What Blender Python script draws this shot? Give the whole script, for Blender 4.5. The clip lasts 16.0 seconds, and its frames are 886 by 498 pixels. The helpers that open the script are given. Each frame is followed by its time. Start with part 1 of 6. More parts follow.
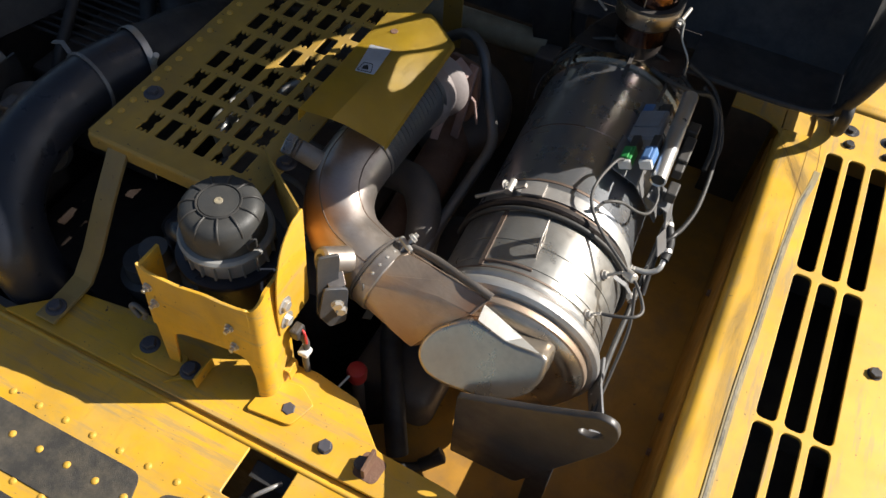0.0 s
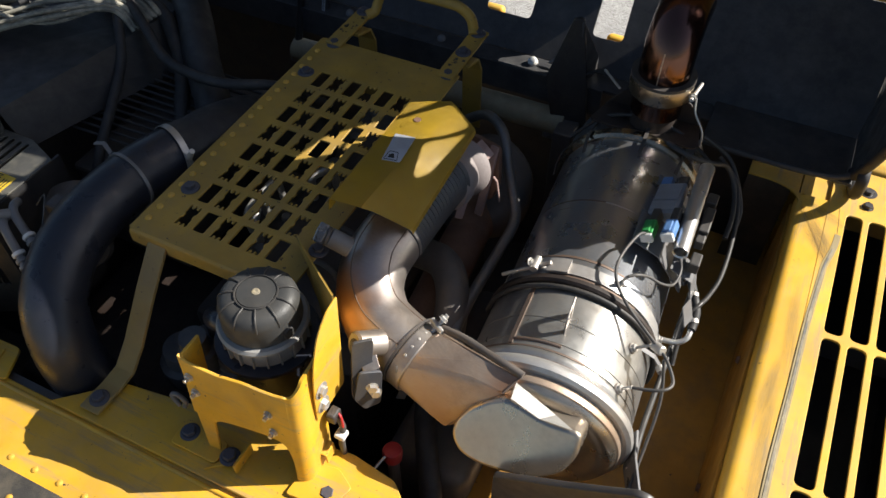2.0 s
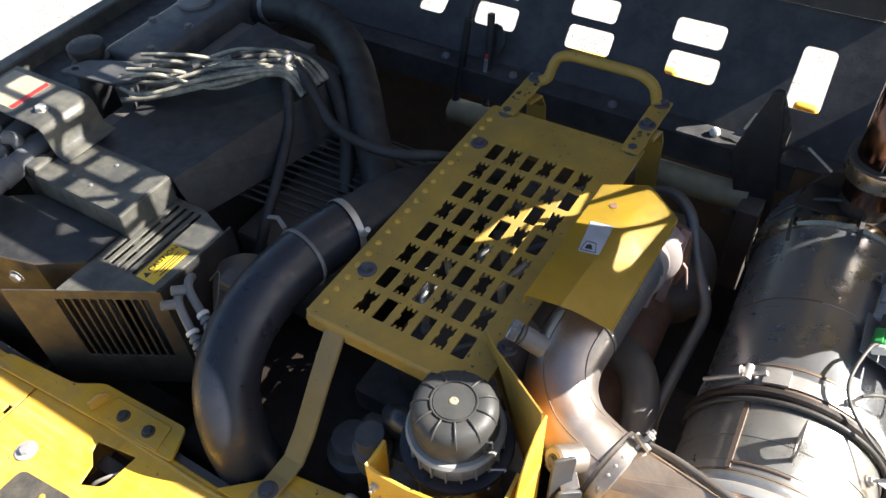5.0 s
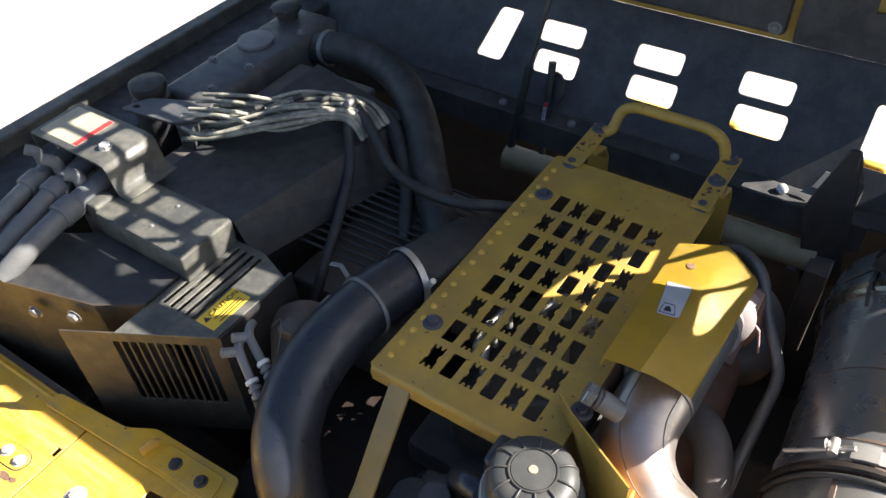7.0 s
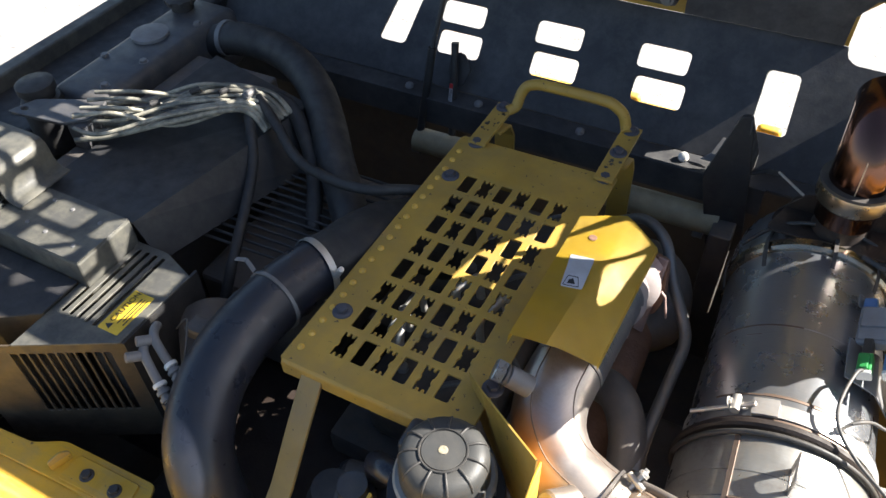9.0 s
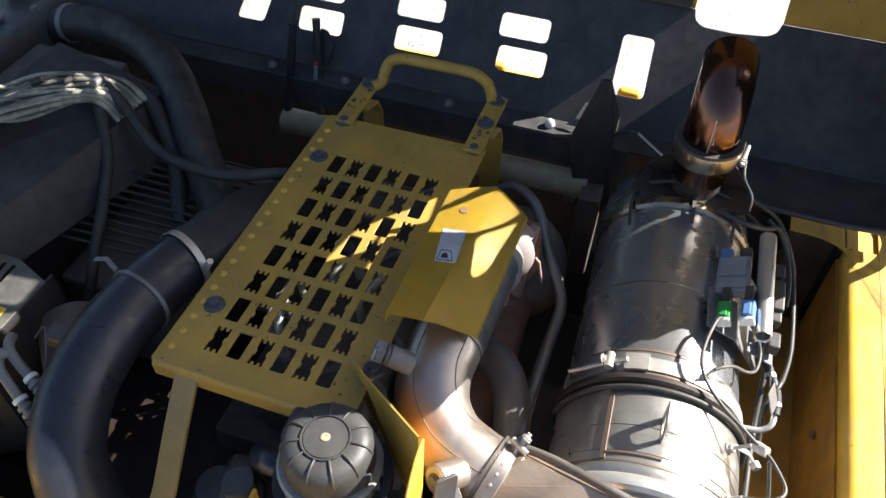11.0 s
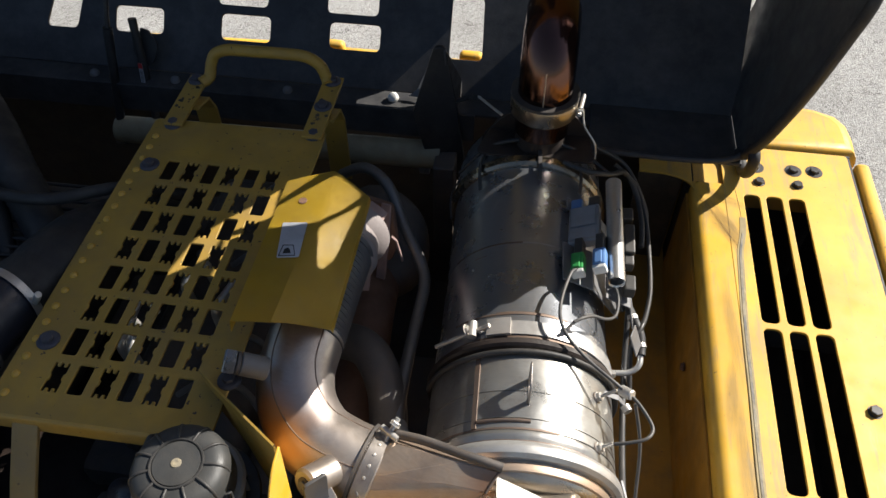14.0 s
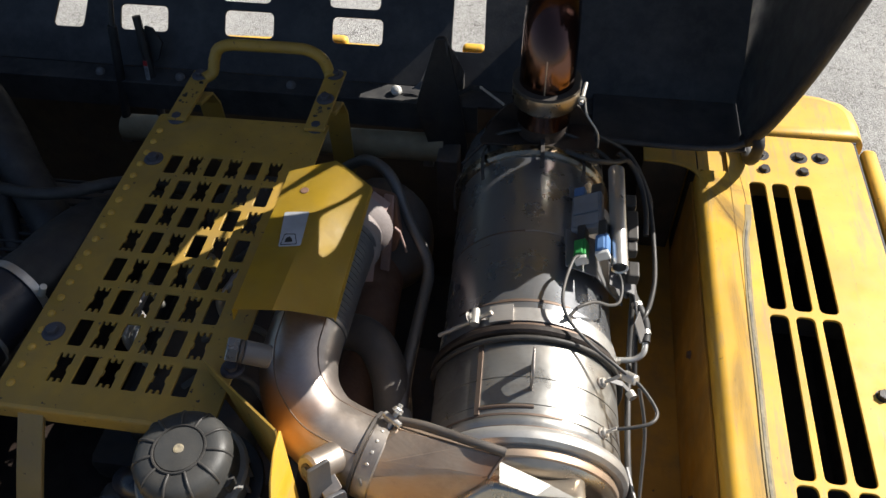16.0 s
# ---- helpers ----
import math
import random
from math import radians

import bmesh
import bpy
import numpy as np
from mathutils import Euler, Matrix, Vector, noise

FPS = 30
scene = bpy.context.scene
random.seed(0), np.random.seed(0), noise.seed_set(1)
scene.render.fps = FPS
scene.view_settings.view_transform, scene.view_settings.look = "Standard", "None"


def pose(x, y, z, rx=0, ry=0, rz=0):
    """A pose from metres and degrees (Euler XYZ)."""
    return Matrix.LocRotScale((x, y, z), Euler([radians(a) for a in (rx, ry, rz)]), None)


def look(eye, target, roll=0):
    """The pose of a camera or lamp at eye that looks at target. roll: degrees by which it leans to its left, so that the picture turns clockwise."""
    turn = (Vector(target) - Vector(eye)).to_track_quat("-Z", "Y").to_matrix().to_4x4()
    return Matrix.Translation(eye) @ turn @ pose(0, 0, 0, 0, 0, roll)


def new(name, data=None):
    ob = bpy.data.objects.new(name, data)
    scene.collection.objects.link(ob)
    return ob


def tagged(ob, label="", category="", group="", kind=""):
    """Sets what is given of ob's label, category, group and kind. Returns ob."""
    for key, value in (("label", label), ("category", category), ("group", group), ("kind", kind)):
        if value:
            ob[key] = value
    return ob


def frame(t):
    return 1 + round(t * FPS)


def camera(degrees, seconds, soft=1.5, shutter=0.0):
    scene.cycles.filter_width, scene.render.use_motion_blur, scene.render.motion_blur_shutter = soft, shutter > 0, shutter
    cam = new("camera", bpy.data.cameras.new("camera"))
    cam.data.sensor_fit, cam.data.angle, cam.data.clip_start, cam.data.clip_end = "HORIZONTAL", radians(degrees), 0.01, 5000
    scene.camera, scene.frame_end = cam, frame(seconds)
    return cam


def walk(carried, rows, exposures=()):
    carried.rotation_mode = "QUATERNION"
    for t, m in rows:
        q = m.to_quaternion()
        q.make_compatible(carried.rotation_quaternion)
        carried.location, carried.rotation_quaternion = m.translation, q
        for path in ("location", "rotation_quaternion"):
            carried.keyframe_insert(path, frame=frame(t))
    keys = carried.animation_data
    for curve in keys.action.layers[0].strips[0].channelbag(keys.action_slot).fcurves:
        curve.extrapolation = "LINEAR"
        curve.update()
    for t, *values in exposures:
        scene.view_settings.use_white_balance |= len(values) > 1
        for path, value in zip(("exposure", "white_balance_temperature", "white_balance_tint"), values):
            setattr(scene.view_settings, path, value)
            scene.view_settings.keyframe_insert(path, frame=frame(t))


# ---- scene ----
cam = camera(59.0, 16.0)
METRES, EYE, TILT, LEAN, TURN = 0.65, 1.2, -42.0, 0.0, 0.0
PATH = [
    (0, (0.943, -0.775, 1.024), (0.471, 0.33, -0.576), 4.3),
    (0.5, (0.945, -0.777, 1.04), (0.473, 0.35, -0.543), 4.2),
    (1, (0.948, -0.777, 1.061), (0.398, 0.402, -0.458), 1.1),
    (1.5, (0.953, -0.776, 1.062), (0.417, 0.428, -0.442), 1.1),
    (2, (0.933, -0.779, 1.074), (0.352, 0.409, -0.426), -0.2),
    (2.5, (0.914, -0.785, 1.08), (0.277, 0.406, -0.394), -0.7),
    (3, (0.884, -0.782, 1.086), (0.163, 0.378, -0.375), -2.5),
    (3.5, (0.831, -0.759, 1.086), (0.069, 0.372, -0.376), -3.4),
    (3.7, (0.798, -0.747, 1.08), (0.017, 0.372, -0.381), -3.7),
    (5.8, (0.629, -0.725, 1.075), (-0.162, 0.414, -0.365), -4.8),
    (6, (0.607, -0.724, 1.075), (-0.195, 0.403, -0.37), -4.5),
    (6.5, (0.58, -0.734, 1.074), (-0.268, 0.389, -0.347), -4.5),
    (7, (0.578, -0.737, 1.08), (-0.28, 0.425, -0.304), -3.8),
    (7.5, (0.578, -0.738, 1.075), (-0.263, 0.438, -0.307), -3.3),
    (8, (0.591, -0.733, 1.071), (-0.223, 0.458, -0.314), -2.9),
    (8.5, (0.607, -0.716, 1.072), (-0.153, 0.484, -0.336), -3.0),
    (9, (0.626, -0.705, 1.071), (-0.084, 0.516, -0.345), -3.1),
    (9.5, (0.634, -0.699, 1.071), (-0.013, 0.55, -0.351), -2.1),
    (10, (0.649, -0.683, 1.066), (0.067, 0.582, -0.369), -1.5),
    (10.2, (0.648, -0.692, 1.069), (0.102, 0.589, -0.366), -0.7),
    (12.3, (0.691, -0.645, 1.056), (0.365, 0.619, -0.459), 0.5),
    (12.5, (0.703, -0.644, 1.049), (0.4, 0.63, -0.463), 0.7),
    (13, (0.712, -0.637, 1.046), (0.454, 0.655, -0.459), 1.0),
    (13.5, (0.728, -0.625, 1.045), (0.502, 0.666, -0.465), 0.1),
    (14, (0.741, -0.619, 1.048), (0.542, 0.68, -0.459), -0.4),
    (14.5, (0.752, -0.62, 1.049), (0.556, 0.682, -0.457), -0.8),
    (15, (0.757, -0.617, 1.043), (0.569, 0.678, -0.469), -1.0),
    (15.5, (0.759, -0.627, 1.031), (0.559, 0.662, -0.485), -1.4),
    (16, (0.761, -0.637, 1.029), (0.53, 0.666, -0.471), -2.1),
]
EXPOSURE = [(0.0, 0.25), (1.0, 0.20), (1.5, 0.27), (2.5, 0.60), (3.5, 1.16), (6.0, 1.52), (7.0, 1.58), (9.0, 1.60), (10.0, 1.50), (12.5, 1.00), (14.0, 0.36), (16.0, 0.36)]
walk(cam, [(t, look(eye, target, roll)) for t, eye, target, roll in PATH], EXPOSURE)
# ---- world, sun ----
SUN = Vector((0.353, 0.244, 0.323)).normalized()
world = bpy.data.worlds.new("sky")
scene.world = world
world.use_nodes = True
wn = world.node_tree
sky = wn.nodes.new("ShaderNodeTexSky")
sky.sky_type, sky.sun_disc = "NISHITA", False
sky.air_density, sky.dust_density, sky.ozone_density = 1.0, 1.3, 1.1
sky.sun_elevation, sky.sun_rotation = math.asin(SUN.z), math.atan2(SUN.x, SUN.y)
wn.links.new(sky.outputs[0], wn.nodes["Background"].inputs[0])
wn.nodes["Background"].inputs[1].default_value = 0.070
sun_data = bpy.data.lights.new("sun", "SUN")
sun_data.energy, sun_data.angle, sun_data.color = 7.0, radians(0.22), (1.0, 0.95, 0.87)
sun = new("sun", sun_data)
sun.matrix_world = look(SUN * 30, (0, 0, 0))


# ---- materials ----
class Mat:
    """A node material under construction."""

    def __init__(self, name, rough=0.5, metal=0.0, spec=0.5):
        self.m = bpy.data.materials.new(name)
        self.m.use_nodes = True
        self.t = self.m.node_tree
        self.b = self.t.nodes["Principled BSDF"]
        self.b.inputs["Roughness"].default_value = rough
        self.b.inputs["Metallic"].default_value = metal
        self.b.inputs["Specular IOR Level"].default_value = spec
        self.co = self.n("ShaderNodeTexCoord").outputs["Object"]

    def n(self, kind, **kw):
        node = self.t.nodes.new(kind)
        for k, v in kw.items():
            node.inputs[k].default_value = v
        return node

    def link(self, a, b):
        self.t.links.new(a, b)

    def noise(self, scale, detail=4.0, rough=0.55, stretch=None, offset=0.0):
        node = self.n("ShaderNodeTexNoise", Scale=scale, Detail=detail, Roughness=rough)
        mp = self.n("ShaderNodeMapping")
        mp.inputs["Location"].default_value = (offset, offset * 0.7, offset * 1.3)
        if stretch:
            mp.inputs["Scale"].default_value = stretch
        self.link(self.co, mp.inputs["Vector"])
        self.link(mp.outputs[0], node.inputs["Vector"])
        return node.outputs["Fac"]

    def ramp(self, fac, *stops):
        node = self.n("ShaderNodeValToRGB")
        e = node.color_ramp.elements
        while len(e) < len(stops):
            e.new(0.5)
        for el, (p, c) in zip(e, stops):
            el.position = p
            el.color = (c, c, c, 1) if isinstance(c, (int, float)) else (*c, 1)
        self.link(fac, node.inputs[0])
        return node.outputs[0]

    def mix(self, fac, a, b, blend="MIX"):
        node = self.t.nodes.new("ShaderNodeMix")
        node.data_type, node.blend_type = "RGBA", blend
        for sock, v in ((node.inputs[0], fac), (node.inputs[6], a), (node.inputs[7], b)):
            if isinstance(v, (int, float)):
                sock.default_value = v
            elif isinstance(v, tuple):
                sock.default_value = (*v, 1)
            else:
                self.link(v, sock)
        return node.outputs[2]

    def color(self, c):
        if isinstance(c, tuple):
            self.b.inputs["Base Color"].default_value = (*c, 1)
        else:
            self.link(c, self.b.inputs["Base Color"])

    def rough(self, c):
        self.link(c, self.b.inputs["Roughness"])

    def bump(self, h, strength=0.2, dist=0.002):
        node = self.n("ShaderNodeBump", Strength=strength, Distance=dist)
        self.link(h, node.inputs["Height"])
        self.link(node.outputs[0], self.b.inputs["Normal"])


def paint(name, base, rough=0.42, chip=(0.06, 0.04, 0.03), dust=(0.35, 0.28, 0.17), chip_at=0.71, dust_amt=0.35, scratch=0.0, along=(1, 0.10, 1)):
    m = Mat(name, rough)
    dark = tuple(v * 0.80 for v in base)
    lite = tuple(min(1, v * 1.08) for v in base)
    c = m.mix(m.ramp(m.noise(6, 5), (0.35, 0.0), (0.65, 1.0)), dark, lite)
    d = m.ramp(m.noise(14, 8, 0.65, offset=3.1), (0.42, 0.0), (0.75, dust_amt))
    c = m.mix(d, c, dust)
    smear = m.ramp(m.noise(9, 6, 0.7, (1, 0.25, 1), 7.7), (0.60, 0.0), (0.74, 0.45))
    c = m.mix(smear, c, tuple(v * 0.45 for v in base))
    if scratch:
        sc = m.ramp(m.noise(34, 9, 0.75, along, 12.0), (0.53, 0.0), (0.63, scratch))
        c = m.mix(sc, c, (0.26, 0.22, 0.15))
        sc = m.ramp(m.noise(5.5, 9, 0.72, tuple(0.5 + v / 2 for v in along), 15.0), (0.52, 0.0), (0.64, scratch * 0.8))
        c = m.mix(sc, c, (0.33, 0.25, 0.12))
        sc = m.ramp(m.noise(150, 3, 0.5, (1, 1, 1), 18.0), (0.70, 0.0), (0.73, 0.8))
        c = m.mix(sc, c, (0.12, 0.08, 0.04))
    ch = m.ramp(m.noise(75, 5, 0.6, offset=1.3), (chip_at, 0.0), (chip_at + 0.02, 1.0))
    c = m.mix(ch, c, chip)
    m.color(c)
    m.rough(m.ramp(m.noise(22, 6), (0.3, rough - 0.10), (0.7, rough + 0.16)))
    m.bump(m.noise(260, 3), 0.08, 0.001)
    return m.m


def dark_stuff(name, base, rough=0.55, dust=(0.16, 0.13, 0.10), amt=0.30, bump=0.15, scale=200, spec=0.5):
    m = Mat(name, rough, spec=spec)
    c = m.mix(m.ramp(m.noise(7, 6, 0.6), (0.35, 0.0), (0.7, 1.0)), tuple(v * 0.75 for v in base), tuple(v * 1.2 for v in base))
    d = m.ramp(m.noise(18, 9, 0.7, offset=2.2), (0.42, 0.0), (0.78, amt))
    m.color(m.mix(d, c, dust))
    m.rough(m.ramp(m.noise(30, 5, offset=5.0), (0.3, max(0.05, rough - 0.12)), (0.7, min(1, rough + 0.18))))
    m.bump(m.noise(scale, 4), bump, 0.002)
    return m.m


def steel(name, base, rough=0.28, tint=(0.50, 0.33, 0.20), tint_at=(0.52, 0.75), tint_amt=0.5, stretch=(1, 1, 14), grime=0.35, metal=0.6, vary=0.16):
    m = Mat(name, rough, metal)
    brushed = m.noise(60, 5, 0.6, stretch)
    c = m.mix(m.ramp(brushed, (0.3, 0.0), (0.7, 1.0)), tuple(v * 0.88 for v in base), base)
    c = m.mix(m.ramp(m.noise(5, 5, 0.6, offset=4.4), (tint_at[0], 0.0), (tint_at[1], tint_amt)), c, tint)
    c = m.mix(m.ramp(m.noise(24, 9, 0.72, offset=9.0), (0.50, 0.0), (0.8, grime)), c, (0.13, 0.10, 0.08))
    m.color(c)
    m.rough(m.ramp(m.noise(16, 7, 0.65, offset=6.0), (0.3, rough - vary * 0.4), (0.7, rough + vary)))
    m.bump(brushed, 0.05, 0.001)
    return m.m


M = {}
YEL = (0.72, 0.395, 0.026)
M["yellow"] = paint("yellow_paint", YEL)
M["yellow_rail"] = paint("yellow_rail_paint", (0.72, 0.395, 0.026), 0.45, chip_at=0.69, dust_amt=0.30, scratch=0.5, along=(0.08, 1, 1))
M["yellow_deck"] = paint("sun_faded_yellow_paint", (0.74, 0.42, 0.04), 0.5, chip=(0.30, 0.16, 0.03), chip_at=0.72, dust_amt=0.25, scratch=0.5)
# Step and strut yellows: dusty, and darkened further to stand in for shade.
M["yellow_step"] = paint("dusty_shade_yellow_paint", (0.43, 0.265, 0.045), 0.5, dust=(0.22, 0.16, 0.08), chip_at=0.665, dust_amt=0.5)
M["strut_paint"] = paint("dusty_shade_strut_paint", (0.33, 0.225, 0.075), 0.55, dust=(0.20, 0.15, 0.09), chip_at=0.66, dust_amt=0.6)
# Machine yellow darkened to carry the bay's shade, with dirt over it.
M["yellow_floor"] = paint("shade_darkened_dirty_yellow", (0.43, 0.21, 0.022), 0.55, dust=(0.16, 0.10, 0.05), chip_at=0.70, dust_amt=0.7)
M["cream"] = dark_stuff("dusty_cream_tube_paint", (0.32, 0.27, 0.17), 0.55, dust=(0.16, 0.12, 0.07), amt=0.7)
M["stud_worn"] = dark_stuff("worn_pale_dimple", (0.46, 0.36, 0.16), 0.5, dust=(0.3, 0.25, 0.16), amt=0.4)
M["yellow_shield"] = paint("heat_shield_paint", (0.54, 0.35, 0.028), 0.5, chip_at=0.72, dust_amt=0.25)
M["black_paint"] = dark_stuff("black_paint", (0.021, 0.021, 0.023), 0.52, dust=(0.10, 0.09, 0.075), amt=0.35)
M["hood_inner"] = dark_stuff("hood_inner_paint", (0.048, 0.048, 0.052), 0.46, dust=(0.15, 0.145, 0.13), amt=0.40, spec=0.3)
M["plastic"] = dark_stuff("black_plastic", (0.035, 0.034, 0.033), 0.5, dust=(0.12, 0.10, 0.08), amt=0.35)
M["plastic_cap"] = dark_stuff("grey_black_moulded_plastic", (0.040, 0.041, 0.041), 0.52, dust=(0.14, 0.12, 0.09), amt=0.25, scale=420)
# Lightened grey; part of it stands in for sunlight on the collar.
M["collar"] = dark_stuff("grey_moulded_plastic", (0.27, 0.265, 0.25), 0.5, amt=0.4)
M["rubber"] = dark_stuff("black_rubber", (0.019, 0.019, 0.021), 0.60, dust=(0.10, 0.09, 0.075), amt=0.4)
M["duct"] = dark_stuff("satin_black_duct", (0.015, 0.018, 0.028), 0.34, dust=(0.08, 0.07, 0.06), amt=0.18, bump=0.05)
M["dusty_black"] = dark_stuff("dusty_black_sheet_metal", (0.062, 0.061, 0.056), 0.50, dust=(0.22, 0.205, 0.155), amt=0.60)
M["tank_grey"] = dark_stuff("dirty_dark_aluminium", (0.055, 0.058, 0.067), 0.40, dust=(0.14, 0.12, 0.09), amt=0.6)
M["soot"] = dark_stuff("sooty_brown_steel", (0.020, 0.013, 0.010), 0.6, dust=(0.045, 0.026, 0.018), amt=0.5, bump=0.4)
M["faded_paper"] = dark_stuff("faded_paper_label", (0.38, 0.34, 0.25), 0.55, dust=(0.25, 0.21, 0.14), amt=0.5, bump=0.02)
M["engine"] = dark_stuff("oily_dark_engine_iron", (0.085, 0.078, 0.074), 0.5, dust=(0.17, 0.12, 0.08), amt=0.55, bump=0.5, scale=60)
M["plate_grey"] = dark_stuff("dark_grey_painted_steel", (0.055, 0.050, 0.048), 0.42, dust=(0.12, 0.10, 0.08), amt=0.45, bump=0.06)
M["grip"] = dark_stuff("black_grip_tape", (0.045, 0.042, 0.038), 0.85, dust=(0.22, 0.18, 0.12), amt=0.6, bump=0.8, scale=900)
M["alloy"] = dark_stuff("dull_cast_aluminium", (0.17, 0.17, 0.175), 0.45, dust=(0.11, 0.09, 0.07), amt=0.6)
M["line_alloy"] = dark_stuff("dusty_oxidised_aluminium", (0.11, 0.115, 0.125), 0.5, dust=(0.22, 0.20, 0.16), amt=0.6)
M["stainless"] = steel("stainless_steel", (0.40, 0.395, 0.378), 0.30, tint=(0.34, 0.27, 0.20), tint_amt=0.35, grime=0.55, metal=0.78)
M["stainless_mid"] = steel("polished_stainless_steel", (0.44, 0.455, 0.485), 0.27, tint=(0.38, 0.35, 0.33), tint_amt=0.2, grime=0.05, metal=0.86, vary=0.05)
M["steel_band"] = steel("bright_steel_band", (0.56, 0.55, 0.53), 0.30, tint_amt=0.2)
M["heat_steel"] = steel("heat_tinted_steel", (0.47, 0.425, 0.385), 0.38, tint=(0.40, 0.29, 0.21), tint_at=(0.42, 0.7), tint_amt=0.55, grime=0.5, metal=0.82)
M["copper_steel"] = steel("copper_tinted_steel", (0.52, 0.42, 0.33), 0.40, tint=(0.46, 0.28, 0.17), tint_at=(0.40, 0.68), tint_amt=0.6, grime=0.4, metal=0.7)
# Chamber steel lightened so the shoulder carries the sun's glare in its colour.
M["glint_facet"] = steel("sun_glint_steel", (0.80, 0.79, 0.76), 0.42, tint_amt=0.1, grime=0.08, metal=0.55)
M["chamber"] = steel("warm_brushed_steel", (0.58, 0.51, 0.42), 0.27, tint=(0.46, 0.37, 0.28), tint_at=(0.45, 0.8), tint_amt=0.3, stretch=(1, 1, 3), grime=0.25, metal=0.9)


def heat_patch(mat, spots):
    """Adds temper colours round hot points: (place, reach, colour)."""
    t = mat.node_tree
    b = t.nodes["Principled BSDF"]
    src = b.inputs["Base Color"].links[0].from_socket
    co = t.nodes.new("ShaderNodeTexCoord").outputs["Object"]
    nz = t.nodes.new("ShaderNodeTexNoise")
    nz.inputs["Scale"].default_value, nz.inputs["Detail"].default_value = 14.0, 6.0
    t.links.new(co, nz.inputs["Vector"])
    for place, reach, colour, amount in spots:
        d = t.nodes.new("ShaderNodeVectorMath")
        d.operation = "DISTANCE"
        d.inputs[1].default_value = place
        t.links.new(co, d.inputs[0])
        wob = t.nodes.new("ShaderNodeMath")
        wob.operation = "MULTIPLY_ADD"
        wob.inputs[1].default_value = reach * 1.2
        t.links.new(nz.outputs["Fac"], wob.inputs[0])
        t.links.new(d.outputs["Value"], wob.inputs[2])
        rm = t.nodes.new("ShaderNodeMapRange")
        rm.inputs["From Min"].default_value, rm.inputs["From Max"].default_value = reach * 0.9, reach * 1.7
        rm.inputs["To Min"].default_value, rm.inputs["To Max"].default_value = amount, 0.0
        t.links.new(wob.outputs[0], rm.inputs["Value"])
        mx = t.nodes.new("ShaderNodeMix")
        mx.data_type = "RGBA"
        mx.inputs[7].default_value = (*colour, 1)
        t.links.new(rm.outputs[0], mx.inputs[0])
        t.links.new(src, mx.inputs[6])
        src = mx.outputs[2]
    t.links.new(src, b.inputs["Base Color"])


M["elbow_steel"] = steel("heat_tinted_elbow_steel", (0.45, 0.41, 0.375), 0.36, tint=(0.38, 0.28, 0.21), tint_at=(0.42, 0.7), tint_amt=0.5, grime=0.45, metal=0.8)
heat_patch(M["copper_steel"], (((0.735, -0.125, -0.03), 0.045, (0.42, 0.20, 0.10), 0.7), ((0.640, -0.178, -0.150), 0.08, (0.34, 0.19, 0.09), 0.6)))
heat_patch(M["elbow_steel"], (((0.40, -0.07, -0.03), 0.105, (0.24, 0.21, 0.25), 0.5), ((0.395, -0.095, -0.05), 0.085, (0.60, 0.27, 0.08), 0.85)))
M["weld"] = steel("brown_weld_seam", (0.20, 0.15, 0.12), 0.5, tint=(0.22, 0.13, 0.08), tint_amt=0.6)
M["bronze"] = steel("heat_browned_polished_steel", (0.17, 0.090, 0.062), 0.14, tint=(0.10, 0.045, 0.05), tint_at=(0.4, 0.7), tint_amt=0.7, grime=0.2, metal=1.0)
M["band_bronze"] = steel("tarnished_steel_band", (0.40, 0.33, 0.24), 0.24, tint=(0.25, 0.18, 0.11), tint_amt=0.6, metal=0.95)
M["rust"] = dark_stuff("rusty_iron", (0.16, 0.085, 0.055), 0.75, dust=(0.28, 0.16, 0.10), amt=0.6, bump=0.6, scale=150)
M["bolt_dark"] = dark_stuff("dark_phosphated_bolt", (0.035, 0.033, 0.034), 0.36, amt=0.3)
M["bolt_blue"] = dark_stuff("blue_grey_painted_bolt", (0.06, 0.062, 0.085), 0.5, dust=(0.14, 0.12, 0.10), amt=0.5)
M["zinc"] = steel("zinc_plated_bolt", (0.62, 0.60, 0.56), 0.32, tint_amt=0.3)
M["dusty_hose"] = dark_stuff("dusty_grey_hose", (0.13, 0.125, 0.105), 0.5, dust=(0.60, 0.56, 0.44), amt=0.95)
M["wire"] = dark_stuff("grey_cable_sheath", (0.07, 0.068, 0.066), 0.5, amt=0.4)
M["loom"] = dark_stuff("corrugated_black_loom", (0.03, 0.03, 0.03), 0.5, amt=0.3)
M["green_plug"] = dark_stuff("green_plug_plastic", (0.03, 0.30, 0.07), 0.4, amt=0.15)
M["blue_plug"] = dark_stuff("blue_plug_plastic", (0.09, 0.20, 0.42), 0.4, amt=0.15)
M["grey_plastic"] = dark_stuff("grey_sensor_plastic", (0.26, 0.27, 0.29), 0.45, amt=0.35)
M["red"] = dark_stuff("red_plastic", (0.55, 0.03, 0.03), 0.4, amt=0.15)
M["sticker"] = dark_stuff("silver_grey_sticker", (0.42, 0.43, 0.46), 0.4, amt=0.3, bump=0.02)
M["label_yellow"] = dark_stuff("yellow_label", (0.75, 0.50, 0.03), 0.45, amt=0.25, bump=0.02)
M["ink"] = dark_stuff("black_ink", (0.02, 0.02, 0.02), 0.5, amt=0.05, bump=0.02)
M["white_tag"] = dark_stuff("white_label", (0.75, 0.74, 0.70), 0.5, amt=0.3, bump=0.02)
